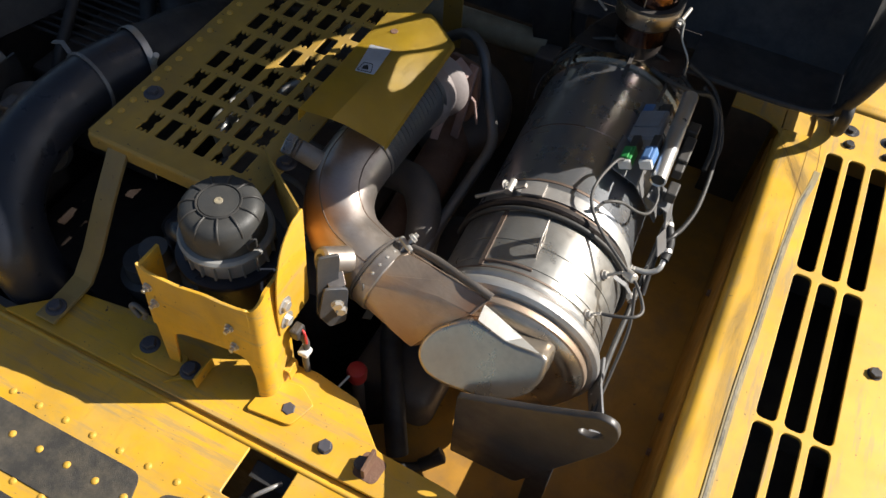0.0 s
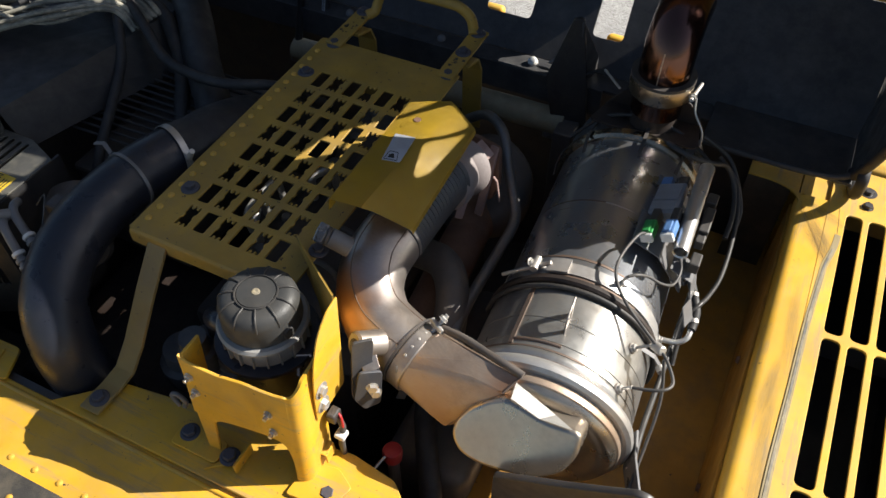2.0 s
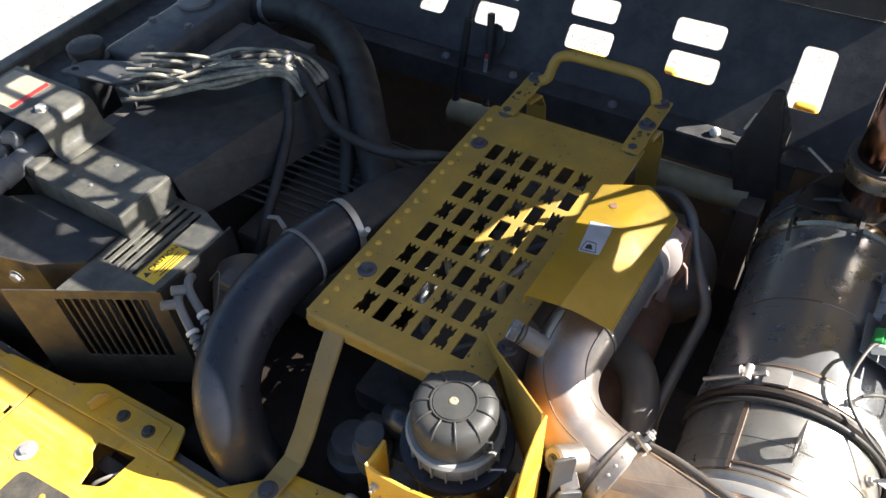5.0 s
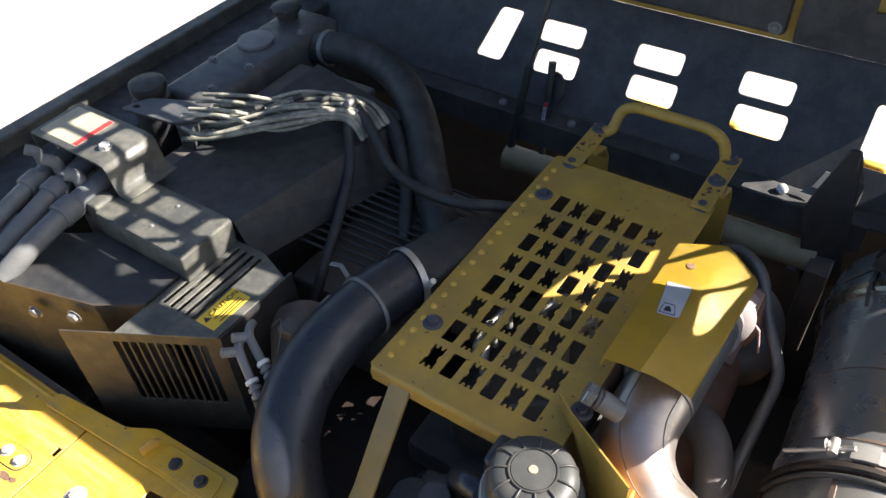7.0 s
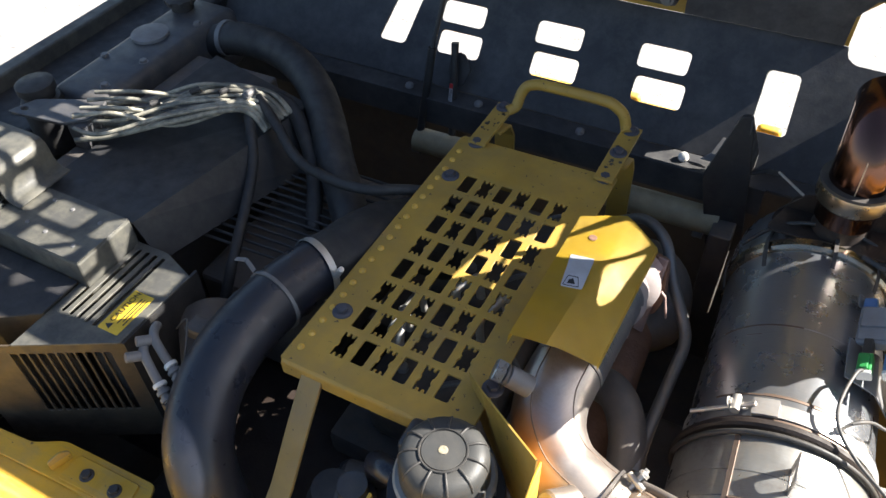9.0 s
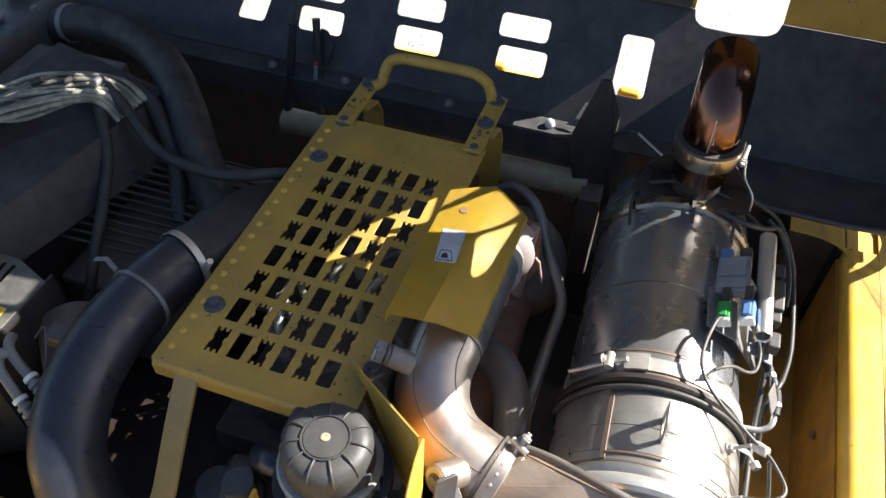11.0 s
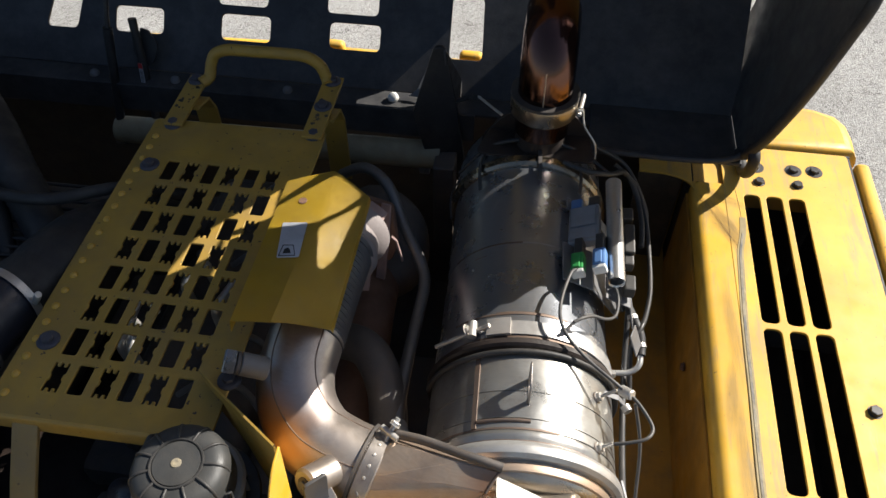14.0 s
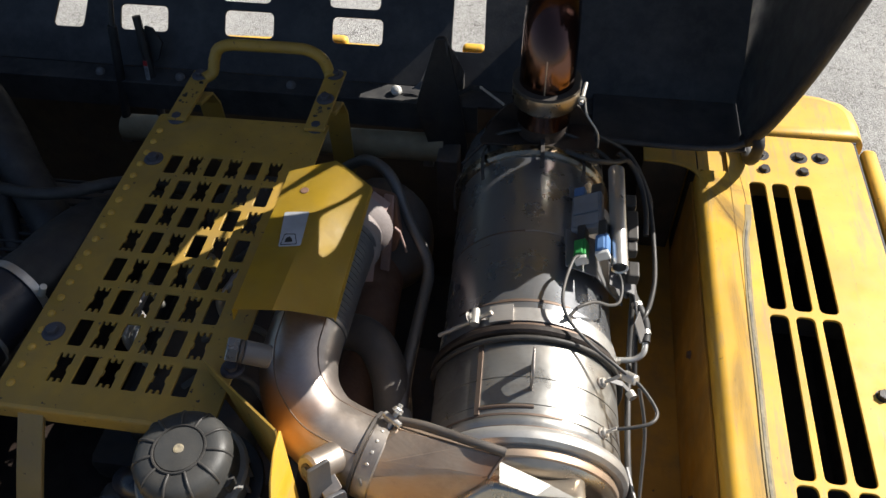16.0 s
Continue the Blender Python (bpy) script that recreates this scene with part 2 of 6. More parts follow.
M["turbo_grey"] = dark_stuff("pale_cast_outlet", (0.30, 0.26, 0.25), 0.6, dust=(0.25, 0.20, 0.18), amt=0.5, bump=0.3)
M["pink_rust"] = dark_stuff("pinkish_dry_rust", (0.34, 0.24, 0.22), 0.8, dust=(0.22, 0.12, 0.09), amt=0.6, bump=0.6, scale=150)
M["pipe_steel"] = steel("dull_scuffed_steel_pipe", (0.19, 0.185, 0.18), 0.40, tint=(0.15, 0.11, 0.085), tint_amt=0.5, grime=0.6, metal=0.6)
M["tube_steel"] = steel("satin_steel_tube", (0.60, 0.60, 0.60), 0.28, tint_amt=0.05, grime=0.1, metal=0.85)
M["seal"] = dark_stuff("grey_seam_sealer", (0.17, 0.16, 0.14), 0.7, dust=(0.52, 0.42, 0.24), amt=1.0, bump=0.8, scale=120)
def smear_film(name, colour, amount):
    """A thin film of dirt that thins out towards its rim."""
    m = Mat(name, 0.8)
    m.color(m.mix(m.ramp(m.noise(6, 6), (0.3, 0.0), (0.7, 1.0)), tuple(v * 0.7 for v in colour), colour))
    sph = m.n("ShaderNodeTexGradient")
    sph.gradient_type = "SPHERICAL"
    m.link(m.co, sph.inputs["Vector"])
    streak = m.ramp(m.noise(3.0, 9, 0.75, (0.35, 3.2, 1)), (0.38, 0.0), (0.66, 1.0))
    mul = m.n("ShaderNodeMath")
    mul.operation = "MULTIPLY"
    m.link(streak, mul.inputs[0])
    m.link(m.ramp(sph.outputs["Fac"], (0.0, 0.0), (0.55, amount)), mul.inputs[1])
    m.link(mul.outputs[0], m.b.inputs["Alpha"])
    return m.m


M["grime_film"] = smear_film("grey_brown_grime_film", (0.27, 0.21, 0.13), 0.55)
M["seal_edge"] = dark_stuff("flaking_pale_sealer", (0.40, 0.31, 0.14), 0.7, dust=(0.25, 0.22, 0.17), amt=0.9, bump=0.8, scale=90)
M["union_blue"] = steel("blued_plated_union", (0.20, 0.23, 0.28), 0.30, tint_amt=0.2, grime=0.3, metal=0.7)
M["crack"] = dark_stuff("cracked_paint_edge", (0.30, 0.17, 0.05), 0.7, dust=(0.14, 0.10, 0.06), amt=0.8, bump=0.5)
M["guard_brown"] = dark_stuff("dusty_brown_black_sheet", (0.040, 0.032, 0.024), 0.5, dust=(0.12, 0.085, 0.05), amt=0.6)


def ground_mat():
    m = Mat("pale_asphalt", 0.9)
    a = m.ramp(m.noise(120, 8, 0.7), (0.38, (0.12, 0.117, 0.11)), (0.62, (0.66, 0.65, 0.63)))
    b = m.ramp(m.noise(1.2, 6, 0.6, offset=2.0), (0.3, (0.75, 0.75, 0.75)), (0.7, (1.1, 1.1, 1.1)))
    c = m.mix(1.0, a, b, "MULTIPLY")
    v = m.n("ShaderNodeTexVoronoi", Scale=2.2)
    v.feature = "DISTANCE_TO_EDGE"
    wob = m.n("ShaderNodeVectorMath")
    nz = m.n("ShaderNodeTexNoise", Scale=6.0, Detail=5.0)
    m.link(m.co, nz.inputs["Vector"])
    m.link(m.co, wob.inputs[0])
    m.link(nz.outputs["Color"], wob.inputs[1])
    m.link(wob.outputs[0], v.inputs["Vector"])
    cr = m.ramp(v.outputs["Distance"], (0.0, 1.0), (0.012, 0.0))
    c = m.mix(m.ramp(m.noise(38, 6, 0.75, offset=4.0), (0.50, 0.0), (0.62, 0.75)), c, (0.20, 0.19, 0.175))
    c = m.mix(m.ramp(m.noise(75, 5, 0.7, offset=9.0), (0.55, 0.0), (0.66, 0.8)), c, (0.62, 0.60, 0.56))
    m.color(m.mix(cr, c, (0.05, 0.045, 0.04)))
    m.bump(m.noise(90, 8, 0.7), 0.9, 0.012)
    return m.m


M["ground"] = ground_mat()


# ---- building blocks ----
def part(name, mesh, material, parent=None, label="", at=None, smooth=None):
    """Links a bmesh or mesh as one object."""
    if isinstance(mesh, bmesh.types.BMesh):
        me = bpy.data.meshes.new(name)
        bmesh.ops.recalc_face_normals(mesh, faces=mesh.faces)
        mesh.to_mesh(me)
        mesh.free()
    else:
        me = mesh
    if not me.materials:
        me.materials.append(M[material])
    ob = new(name, me)
    if smooth is not None:
        me.shade_smooth()
        me.set_sharp_from_angle(angle=radians(smooth))
    if parent:
        ob.parent = parent
    if at is not None:
        ob.matrix_basis = at
    if label:
        ob["label"] = label
    return ob


def thing(name, label, category, at=(0, 0, 0), group="", kind=""):
    ob = new(name)
    ob.empty_display_size = 0.05
    ob.matrix_basis = at if isinstance(at, Matrix) else Matrix.Translation(at)
    return tagged(ob, label, category, group, kind)


def box(lo, hi, bevel=0.0, seg=2, bm=None):
    bm = bm or bmesh.new()
    lo, hi = Vector(lo), Vector(hi)
    made = bmesh.ops.create_cube(bm, size=1.0, matrix=Matrix.Translation((lo + hi) / 2) @ Matrix.Diagonal((*(hi - lo), 1)))
    if bevel:
        es = {e for v in made["verts"] for e in v.link_edges}
        bmesh.ops.bevel(bm, geom=list(es), offset=bevel, segments=seg, profile=0.5, affect="EDGES")
    return bm


def spin(profile, seg=48, bm=None, m=None, close=False):
    """A surface turned about the local z axis, from (z, r) pairs."""
    bm = bm or bmesh.new()
    m = m or Matrix()
    rings = []
    for z, r in profile:
        if r < 1e-5:
            rings.append([bm.verts.new(m @ Vector((0, 0, z)))])
        else:
            rings.append([bm.verts.new(m @ Vector((r * math.cos(a), r * math.sin(a), z))) for a in (2 * math.pi * i / seg for i in range(seg))])
    pairs = list(zip(rings, rings[1:])) + ([(rings[-1], rings[0])] if close else [])
    for p, q in pairs:
        for i in range(seg):
            j = (i + 1) % seg
            if len(p) == 1 and len(q) == 1:
                continue
            if len(p) == 1:
                bm.faces.new((p[0], q[i], q[j]))
            elif len(q) == 1:
                bm.faces.new((p[i], p[j], q[0]))
            else:
                bm.faces.new((p[i], p[j], q[j], q[i]))
    return bm


def aim(a, b):
    """The pose at a whose z axis points to b."""
    a, b = Vector(a), Vector(b)
    return Matrix.Translation(a) @ (b - a).to_track_quat("Z", "Y").to_matrix().to_4x4()


def rod(a, b, r, seg=20, bevel=0.0, bm=None):
    n = (Vector(b) - Vector(a)).length
    prof = [(0, 0), (0, r), (n, r), (n, 0)] if not bevel else [(0, 0), (0, r - bevel), (bevel, r), (n - bevel, r), (n, r - bevel), (n, 0)]
    return spin(prof, seg, bm, aim(a, b))


def curve_points(pts, steps=8):
    """A smooth line through the points."""
    p = [Vector(q) for q in pts]
    if len(p) < 3:
        return p
    out = []
    for i in range(len(p) - 1):
        a, b, c, d = p[max(i - 1, 0)], p[i], p[i + 1], p[min(i + 2, len(p) - 1)]
        for k in range(steps):
            t = k / steps
            out.append(0.5 * (2 * b + (c - a) * t + (2 * a - 5 * b + 4 * c - d) * t * t + (3 * b - a - 3 * c + d) * t ** 3))
    return out + [p[-1]]


def hose(pts, r, seg=14, steps=8, bm=None, ripple=0.0, pitch=0.006, caps=True):
    """A round tube along a smooth line; ripple: the depth of its corrugation."""
    bm = bm or bmesh.new()
    line = curve_points(pts, steps)
    if ripple:
        fine, acc = [line[0]], 0.0
        for a, b in zip(line, line[1:]):
            n = max(1, int((b - a).length / (pitch / 2)))
            fine += [a.lerp(b, (k + 1) / n) for k in range(n)]
        line = fine
    rings, side = [], None
    for i, q in enumerate(line):
        d = (line[min(i + 1, len(line) - 1)] - line[max(i - 1, 0)]).normalized()
        if side is None:
            side = d.orthogonal().normalized()
        side = (side - d * side.dot(d)).normalized()
        up = d.cross(side)
        rr = r(i / (len(line) - 1)) if callable(r) else r
        rr -= ripple * (i % 2)
        rings.append([bm.verts.new(q + rr * (math.cos(a) * side + math.sin(a) * up)) for a in (2 * math.pi * k / seg for k in range(seg))])
    for p, q in zip(rings, rings[1:]):
        for k in range(seg):
            j = (k + 1) % seg
            bm.faces.new((p[k], p[j], q[j], q[k]))
    if caps:
        bm.faces.new(rings[0][::-1])
        bm.faces.new(rings[-1])
    return bm


def rounded(pts, r, n=5):
    """A closed outline with its corners rounded; r: one radius or one for each corner."""
    out, m = [], len(pts)
    for i in range(m):
        a, b, c = Vector(pts[i - 1]), Vector(pts[i]), Vector(pts[(i + 1) % m])
        rad = r[i] if isinstance(r, (list, tuple)) else r
        u, v = (a - b), (c - b)
        k = min(rad, 0.49 * u.length, 0.49 * v.length)
        if k < 1e-6:
            out.append(tuple(b))
            continue
        s, e = b + u.normalized() * k, b + v.normalized() * k
        for j in range(n + 1):
            t = j / n
            out.append(tuple((1 - t) ** 2 * s + 2 * t * (1 - t) * b + t * t * e))
    return out


def rect(x0, y0, x1, y1):
    return [(x0, y0), (x1, y0), (x1, y1), (x0, y1)]


def plate(outer, holes=(), thick=0.005, bevel=0.001, res=1):
    """A sheet of metal in the local xy plane, from z = -thick to 0, with holes through it and softened edges."""
    cu = bpy.data.curves.new("outline", "CURVE")
    cu.dimensions, cu.fill_mode = "2D", "BOTH"
    cu.extrude, cu.bevel_depth, cu.bevel_resolution, cu.offset = thick / 2 - bevel, bevel, res, -bevel
    for loop in (outer, *holes):
        area = sum(a[0] * b[1] - b[0] * a[1] for a, b in zip(loop, loop[1:] + loop[:1]))
        pts = loop if (area > 0) == (loop is outer) else loop[::-1]
        sp = cu.splines.new("POLY")
        sp.points.add(len(pts) - 1)
        for p, q in zip(sp.points, pts):
            p.co = (q[0], q[1], 0, 1)
        sp.use_cyclic_u = True
    tmp = bpy.data.objects.new("outline", cu)
    me = bpy.data.meshes.new_from_object(tmp)
    bpy.data.objects.remove(tmp)
    bpy.data.curves.remove(cu)
    me.transform(Matrix.Translation((0, 0, -thick / 2)))
    me.materials.clear()
    return me


def strip(line, width, thick, side=(1, 0, 0)):
    """A flat bar bent along a line."""
    bm = bmesh.new()
    s = Vector(side).normalized() * width / 2
    pts = [Vector(p) for p in line]
    rows = []
    for i, p in enumerate(pts):
        d = (pts[min(i + 1, len(pts) - 1)] - pts[max(i - 1, 0)]).normalized()
        n = d.cross(s).normalized() * thick / 2
        rows.append([bm.verts.new(p + a + b) for a, b in ((s, n), (s, -n), (-s, -n), (-s, n))])
    for a, b in zip(rows, rows[1:]):
        for k in range(4):
            bm.faces.new((a[k], a[(k + 1) % 4], b[(k + 1) % 4], b[k]))
    bm.faces.new(rows[0])
    bm.faces.new(rows[-1])
    bmesh.ops.bevel(bm, geom=[e for e in bm.edges], offset=min(thick * 0.2, 0.001), segments=1, affect="EDGES")
    return bm


def hexagon(r, n=6, phase=0.0):
    return [(r * math.cos(phase + 2 * math.pi * k / n), r * math.sin(phase + 2 * math.pi * k / n)) for k in range(n)]


BOLTS = {}


def bolt_mesh(size, washer, style):
    """A hexagon bolt head on a washer, standing on z = 0."""
    key = (size, washer, style)
    if key in BOLTS:
        return BOLTS[key]
    bm = bmesh.new()
    h = size * 0.42
    wz = washer * 0.06
    spin([(0, 0), (0, washer), (wz, washer), (wz, size * 0.62), (wz, 0)] if style != "dome" else
         [(0, 0), (0, washer), (washer * 0.10, washer * 0.97), (washer * 0.20, washer * 0.78), (washer * 0.22, 0)], 20, bm)
    z0 = wz if style != "dome" else washer * 0.2
    hx = hexagon(size * 0.577)
    rings = [[bm.verts.new((x * k, y * k, z)) for x, y in hx] for z, k in ((z0, 1), (z0 + h * 0.86, 1), (z0 + h, 0.88))]
    for p, q in zip(rings, rings[1:]):
        for i in range(6):
            bm.faces.new((p[i], p[(i + 1) % 6], q[(i + 1) % 6], q[i]))
    bm.faces.new(rings[-1])
    me = bpy.data.meshes.new("bolt")
    bmesh.ops.recalc_face_normals(bm, faces=bm.faces)
    bm.to_mesh(me)
    bm.free()
    BOLTS[key] = me
    return me


def bolt(parent, at, normal=(0, 0, 1), size=0.019, washer=0.016, material="bolt_dark", style="flat", name="bolt", label=""):
    me = bolt_mesh(size, washer, style)
    key = (size, washer, style, material)
    if key not in BOLTS:
        BOLTS[key] = me.copy()
        BOLTS[key].materials.clear()
        BOLTS[key].materials.append(M[material])
    ob = new(name, BOLTS[key])
    ob.parent = parent
    a = Vector(at)
    spinz = pose(0, 0, 0, 0, 0, random.uniform(0, 60))
    ob.matrix_basis = aim(a, a + Vector(normal)) @ spinz
    if label:
        ob["label"] = label
    return ob


def face_frame(origin, xdir, ydir):
    """The pose whose local x and y run along the two directions."""
    x = Vector(xdir).normalized()
    z = x.cross(Vector(ydir)).normalized()
    y = z.cross(x)
    m = Matrix((x, y, z)).transposed().to_4x4()
    m.translation = origin
    return m


# ---- ground and machine body ----
bm = bmesh.new()
bmesh.ops.create_grid(bm, x_segments=4, y_segments=4, size=400)
g = part("ground", bm, "ground", at=Matrix.Translation((0, 0, -2.2)))
tagged(g, "pale cracked sunlit asphalt yard around the machine", "ground", kind="structure")

DECK = -0.16
body = thing("counterweight", "yellow painted counterweight with a curved rear edge", "counterweight")
arc = [(1.484, 0.905), (1.479, 0.950), (1.457, 0.986), (1.41, 1.008)] + [(x, 1.11 - 0.085 * ((x - 0.1) / 1.2) ** 2) for x in (1.3, 1.1, 0.8, 0.4, 0, -0.4, -0.8, -1.25)]
outline = [(-1.25, 0.97), (1.09, 0.97), (1.09, 0.843), (1.482, 0.843)] + arc
part("casting", plate(outline, thick=1.0, bevel=0.03, res=3), "yellow_deck", body, at=Matrix.Translation((0, 0, DECK)), smooth=40)
for x in (0.56, 0.20):
    bm = box((x - 0.03, 1.045, DECK - 0.02), (x + 0.03, 1.075, DECK + 0.035), 0.012, 3)
    part("lifting_eye", bm, "yellow_deck", body, smooth=50)

deck = thing("side_deck", "sun-faded yellow deck panel with three rows of long ventilation slots", "deck panel")
slots = []
for row, (y0, y1) in enumerate(((0.327, 0.672), (-0.016, 0.313), (-0.358, -0.025), (-0.70, -0.368))):
    for x in (1.205, 1.252, 1.299):
        slots.append(rounded(rect(x, y0, x + 0.0335, y1), 0.012, 4))
part("panel", plate(rounded([(1.165, -0.95), (1.449, -0.95), (1.449, 0.830), (1.165, 0.830)], [0, 0, 0.010, 0]), slots, 0.006, 0.0015), "yellow_deck", deck, at=Matrix.Translation((0, 0, DECK)))
# folded inner edge
bm = bmesh.new()
prof = [(1.170, DECK - 0.001), (1.120, DECK - 0.002)] + [(1.120 - 0.022 * math.sin(a), DECK - 0.024 + 0.022 * math.cos(a)) for a in (k * math.pi / 16 for k in range(1, 9))] + [(1.098, -0.46)]
prof += [(1.102, -0.46), (1.102, DECK - 0.024), (1.120, DECK - 0.007), (1.170, DECK - 0.007)]
ya, yb = -0.95, 0.700
va = [bm.verts.new((x, ya, z)) for x, z in prof]
vb = [bm.verts.new((x, yb, z)) for x, z in prof]
for i in range(len(prof)):
    j = (i + 1) % len(prof)
    bm.faces.new((va[i], va[j], vb[j], vb[i]))
bm.faces.new(va)
bm.faces.new(vb)
part("folded_edge", bm, "yellow_deck", deck, smooth=30)
# Sheet in the darker yellow, for the shade and dirt on this wall.
part("darkened_inner_side", box((1.092, -0.40, -0.455), (1.0975, 0.70, -0.200), 0.001), "yellow_floor", deck, "inner side of the deck, coloured darker for shade and dirt")
seam = [(1.166, -0.95), (1.166, -0.5), (1.166, -0.18), (1.166, 0.0), (1.170, 0.16), (1.173, 0.33), (1.179, 0.45), (1.182, 0.50), (1.192, 0.553), (1.196, 0.60)]
part("seam_edge", strip(curve_points([(x, y, DECK + 0.0002) for x, y in seam], 5), 0.013, 0.0014, (1, 0, 0)), "seal_edge", deck, "raised painted sealer edges")
part("seam_sealer", strip(curve_points([(x, y, DECK + 0.0010) for x, y in seam[:-1]], 5), 0.0052, 0.0016, (1, 0, 0)), "seal", deck, "grey weathered seam along the panel edge")
# cracks running out of the upper end of the seam
for pts in ([(1.184, 0.505), (1.165, 0.545), (1.140, 0.600), (1.112, 0.655)], [(1.194, 0.56), (1.193, 0.62), (1.188, 0.69)]):
    part("paint_crack", strip(curve_points([(x, y, DECK + 0.0002) for x, y in pts], 4), 0.0009, 0.0008, (1, 0.6, 0)), "crack", deck, "thin brown crack in the paint")
for x, y, rx_, ry_, turn in ((1.148, 0.590, 0.105, 0.026, 118), (1.165, 0.560, 0.085, 0.018, 108), (1.150, 0.30, 0.16, 0.014, 93), (1.146, 0.02, 0.22, 0.014, 91), (1.135, 0.16, 0.10, 0.012, 84), (1.118, -0.14, 0.08, 0.014, 84), (1.128, -0.28, 0.10, 0.014, 96), (1.160, 0.655, 0.06, 0.016, 150)):
    bm = bmesh.new()
    bmesh.ops.create_circle(bm, cap_ends=True, segments=20, radius=1.0)
    part("grime_smear", bm, "grime_film", deck, "grey-brown rubbed-in grime", at=Matrix.Translation((x, y, DECK + 0.0004)) @ Matrix.Rotation(radians(turn), 4, "Z") @ Matrix.Diagonal((rx_, ry_, 1, 1)))
bend = rounded([(0.985, 0.726), (1.040, 0.726), (1.075, 0.716), (1.097, 0.700), (1.107, 0.664), (1.107, 0.60), (1.166, 0.60), (1.166, 0.842), (0.985, 0.842)], [0, 0.02, 0.02, 0.015, 0.01, 0, 0, 0, 0], 4)
keyhole = [(1.1115 + 0.0058 * math.cos(a), 0.702 + 0.0058 * math.sin(a)) for a in (2 * math.pi * k / 14 for k in range(14))]
slit = rect(1.1005, 0.708, 1.1035, 0.835)
part("back_corner", plate(bend, [keyhole, slit], 0.005, 0.001), "yellow_deck", deck, "curved yellow corner sheet with a slit and a drilled stop hole", at=Matrix.Translation((0, 0, DECK - 0.0085)))
# Dark brown sheet gives the cavity its shade by colour.
part("corner_apron", box((0.985, 0.729, -0.46), (1.085, 0.735, DECK - 0.015), 0.001), "guard_brown", deck, "rear end of the bay, coloured dark brown for shade")
# Flat dark discs drawn for the shade in the holes round these bolts.
for x, y in ((1.240, 0.763), (1.322, 0.762), (1.3675, 0.765)):
    part("bolt_recess", spin([(0, 0), (0, 0.0185), (0.0012, 0.0185), (0.0012, 0)], 24), "bolt_dark", deck, at=Matrix.Translation((x, y, DECK - 0.0004)))
for x, y in ((1.240, 0.763), (1.243, 0.715), (1.322, 0.762), (1.3245, 0.715), (1.3675, 0.765)):
    bolt(deck, (x, y, DECK), size=0.018, washer=0.013, material="bolt_dark")
for x, y in ((1.375, 0.158), (1.375, -0.42)):
    bolt(deck, (x, y, DECK), size=0.019, washer=0.013, material="bolt_dark")
bm = box((1.465, -0.95, -1.1), (1.498, 0.815, DECK - 0.001), 0.012, 4)
part("outer_rail", bm, "yellow_deck", deck, smooth=40)
# Black box added under the slots: shuts light out and keeps them dark.
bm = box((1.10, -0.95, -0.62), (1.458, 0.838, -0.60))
part("dark_box_floor", bm, "black_paint", deck, "black floor of a box added to keep the slots dark")
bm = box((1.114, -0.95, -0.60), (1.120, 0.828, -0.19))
part("dark_box_wall", bm, "black_paint", deck)
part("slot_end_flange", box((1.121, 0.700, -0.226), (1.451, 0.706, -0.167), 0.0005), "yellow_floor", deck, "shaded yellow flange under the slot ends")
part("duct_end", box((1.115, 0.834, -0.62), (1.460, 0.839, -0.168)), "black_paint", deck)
part("dark_box_side", box((1.452, -0.94, -0.62), (1.458, 0.832, -0.168)), "black_paint", deck)
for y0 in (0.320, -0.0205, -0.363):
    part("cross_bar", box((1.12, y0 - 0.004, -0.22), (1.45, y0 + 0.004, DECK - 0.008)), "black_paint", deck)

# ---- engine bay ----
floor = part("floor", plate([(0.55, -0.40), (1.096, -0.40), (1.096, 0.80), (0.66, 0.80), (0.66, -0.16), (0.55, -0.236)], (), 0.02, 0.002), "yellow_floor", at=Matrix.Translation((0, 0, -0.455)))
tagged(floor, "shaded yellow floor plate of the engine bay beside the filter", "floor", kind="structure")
low = part("bay_floor", box((-1.24, -0.46, -0.95), (1.09, 0.95, -0.92)), "engine")
tagged(low, "dark oily bottom of the engine bay", "floor", kind="structure")
w = part("wall_front", box((-1.24, -0.415, -0.95), (1.09, -0.395, -0.245)), "engine")
tagged(w, "dark front bulkhead of the engine bay", "wall", kind="structure")
w = part("wall_outer", box((-1.30, -0.975, -2.0), (1.478, -0.952, -0.244), 0.006), "yellow_rail")
tagged(w, "yellow outer side panel of the machine below the walkway", "wall", kind="structure")
w = part("wall_back", box((-1.24, 0.94, -1.0), (1.09, 0.965, -0.17)), "engine")
tagged(w, "dark rear bulkhead of the engine bay", "wall", kind="structure")
w = part("wall_left", box((-1.30, -0.95, -2.0), (-1.25, 0.97, -0.02), 0.008), "dusty_black")
tagged(w, "dusty black outer sill along the machine side", "wall", kind="structure")
w = part("wall_side", box((1.10, -0.95, -2.0), (1.478, 0.80, -0.63)), "yellow_deck")
tagged(w, "yellow lower side of the machine body", "wall", kind="structure")

RAIL = -0.225
WALKZ = -0.235
walkway = thing("walkway", "yellow walkway with black grip patches in front of the bay", "walkway")
latches = [rounded(rect(0.474, -0.515, 0.566, -0.420), 0.006), rounded([(-0.349, -0.459), (-0.258, -0.446), (-0.267, -0.520), (-0.309, -0.538), (-0.318, -0.500), (-0.343, -0.480)], [0.004, 0.004, 0.014, 0.004, 0.004, 0.004]), rounded(rect(-0.576, -0.512, -0.5635, -0.494), 0.001)]
part("tread_plate", plate(rect(-1.25, -0.95, -0.562, -0.412), latches[2:], 0.006, 0.002), "yellow_rail", walkway, at=Matrix.Translation((0, 0, WALKZ)))
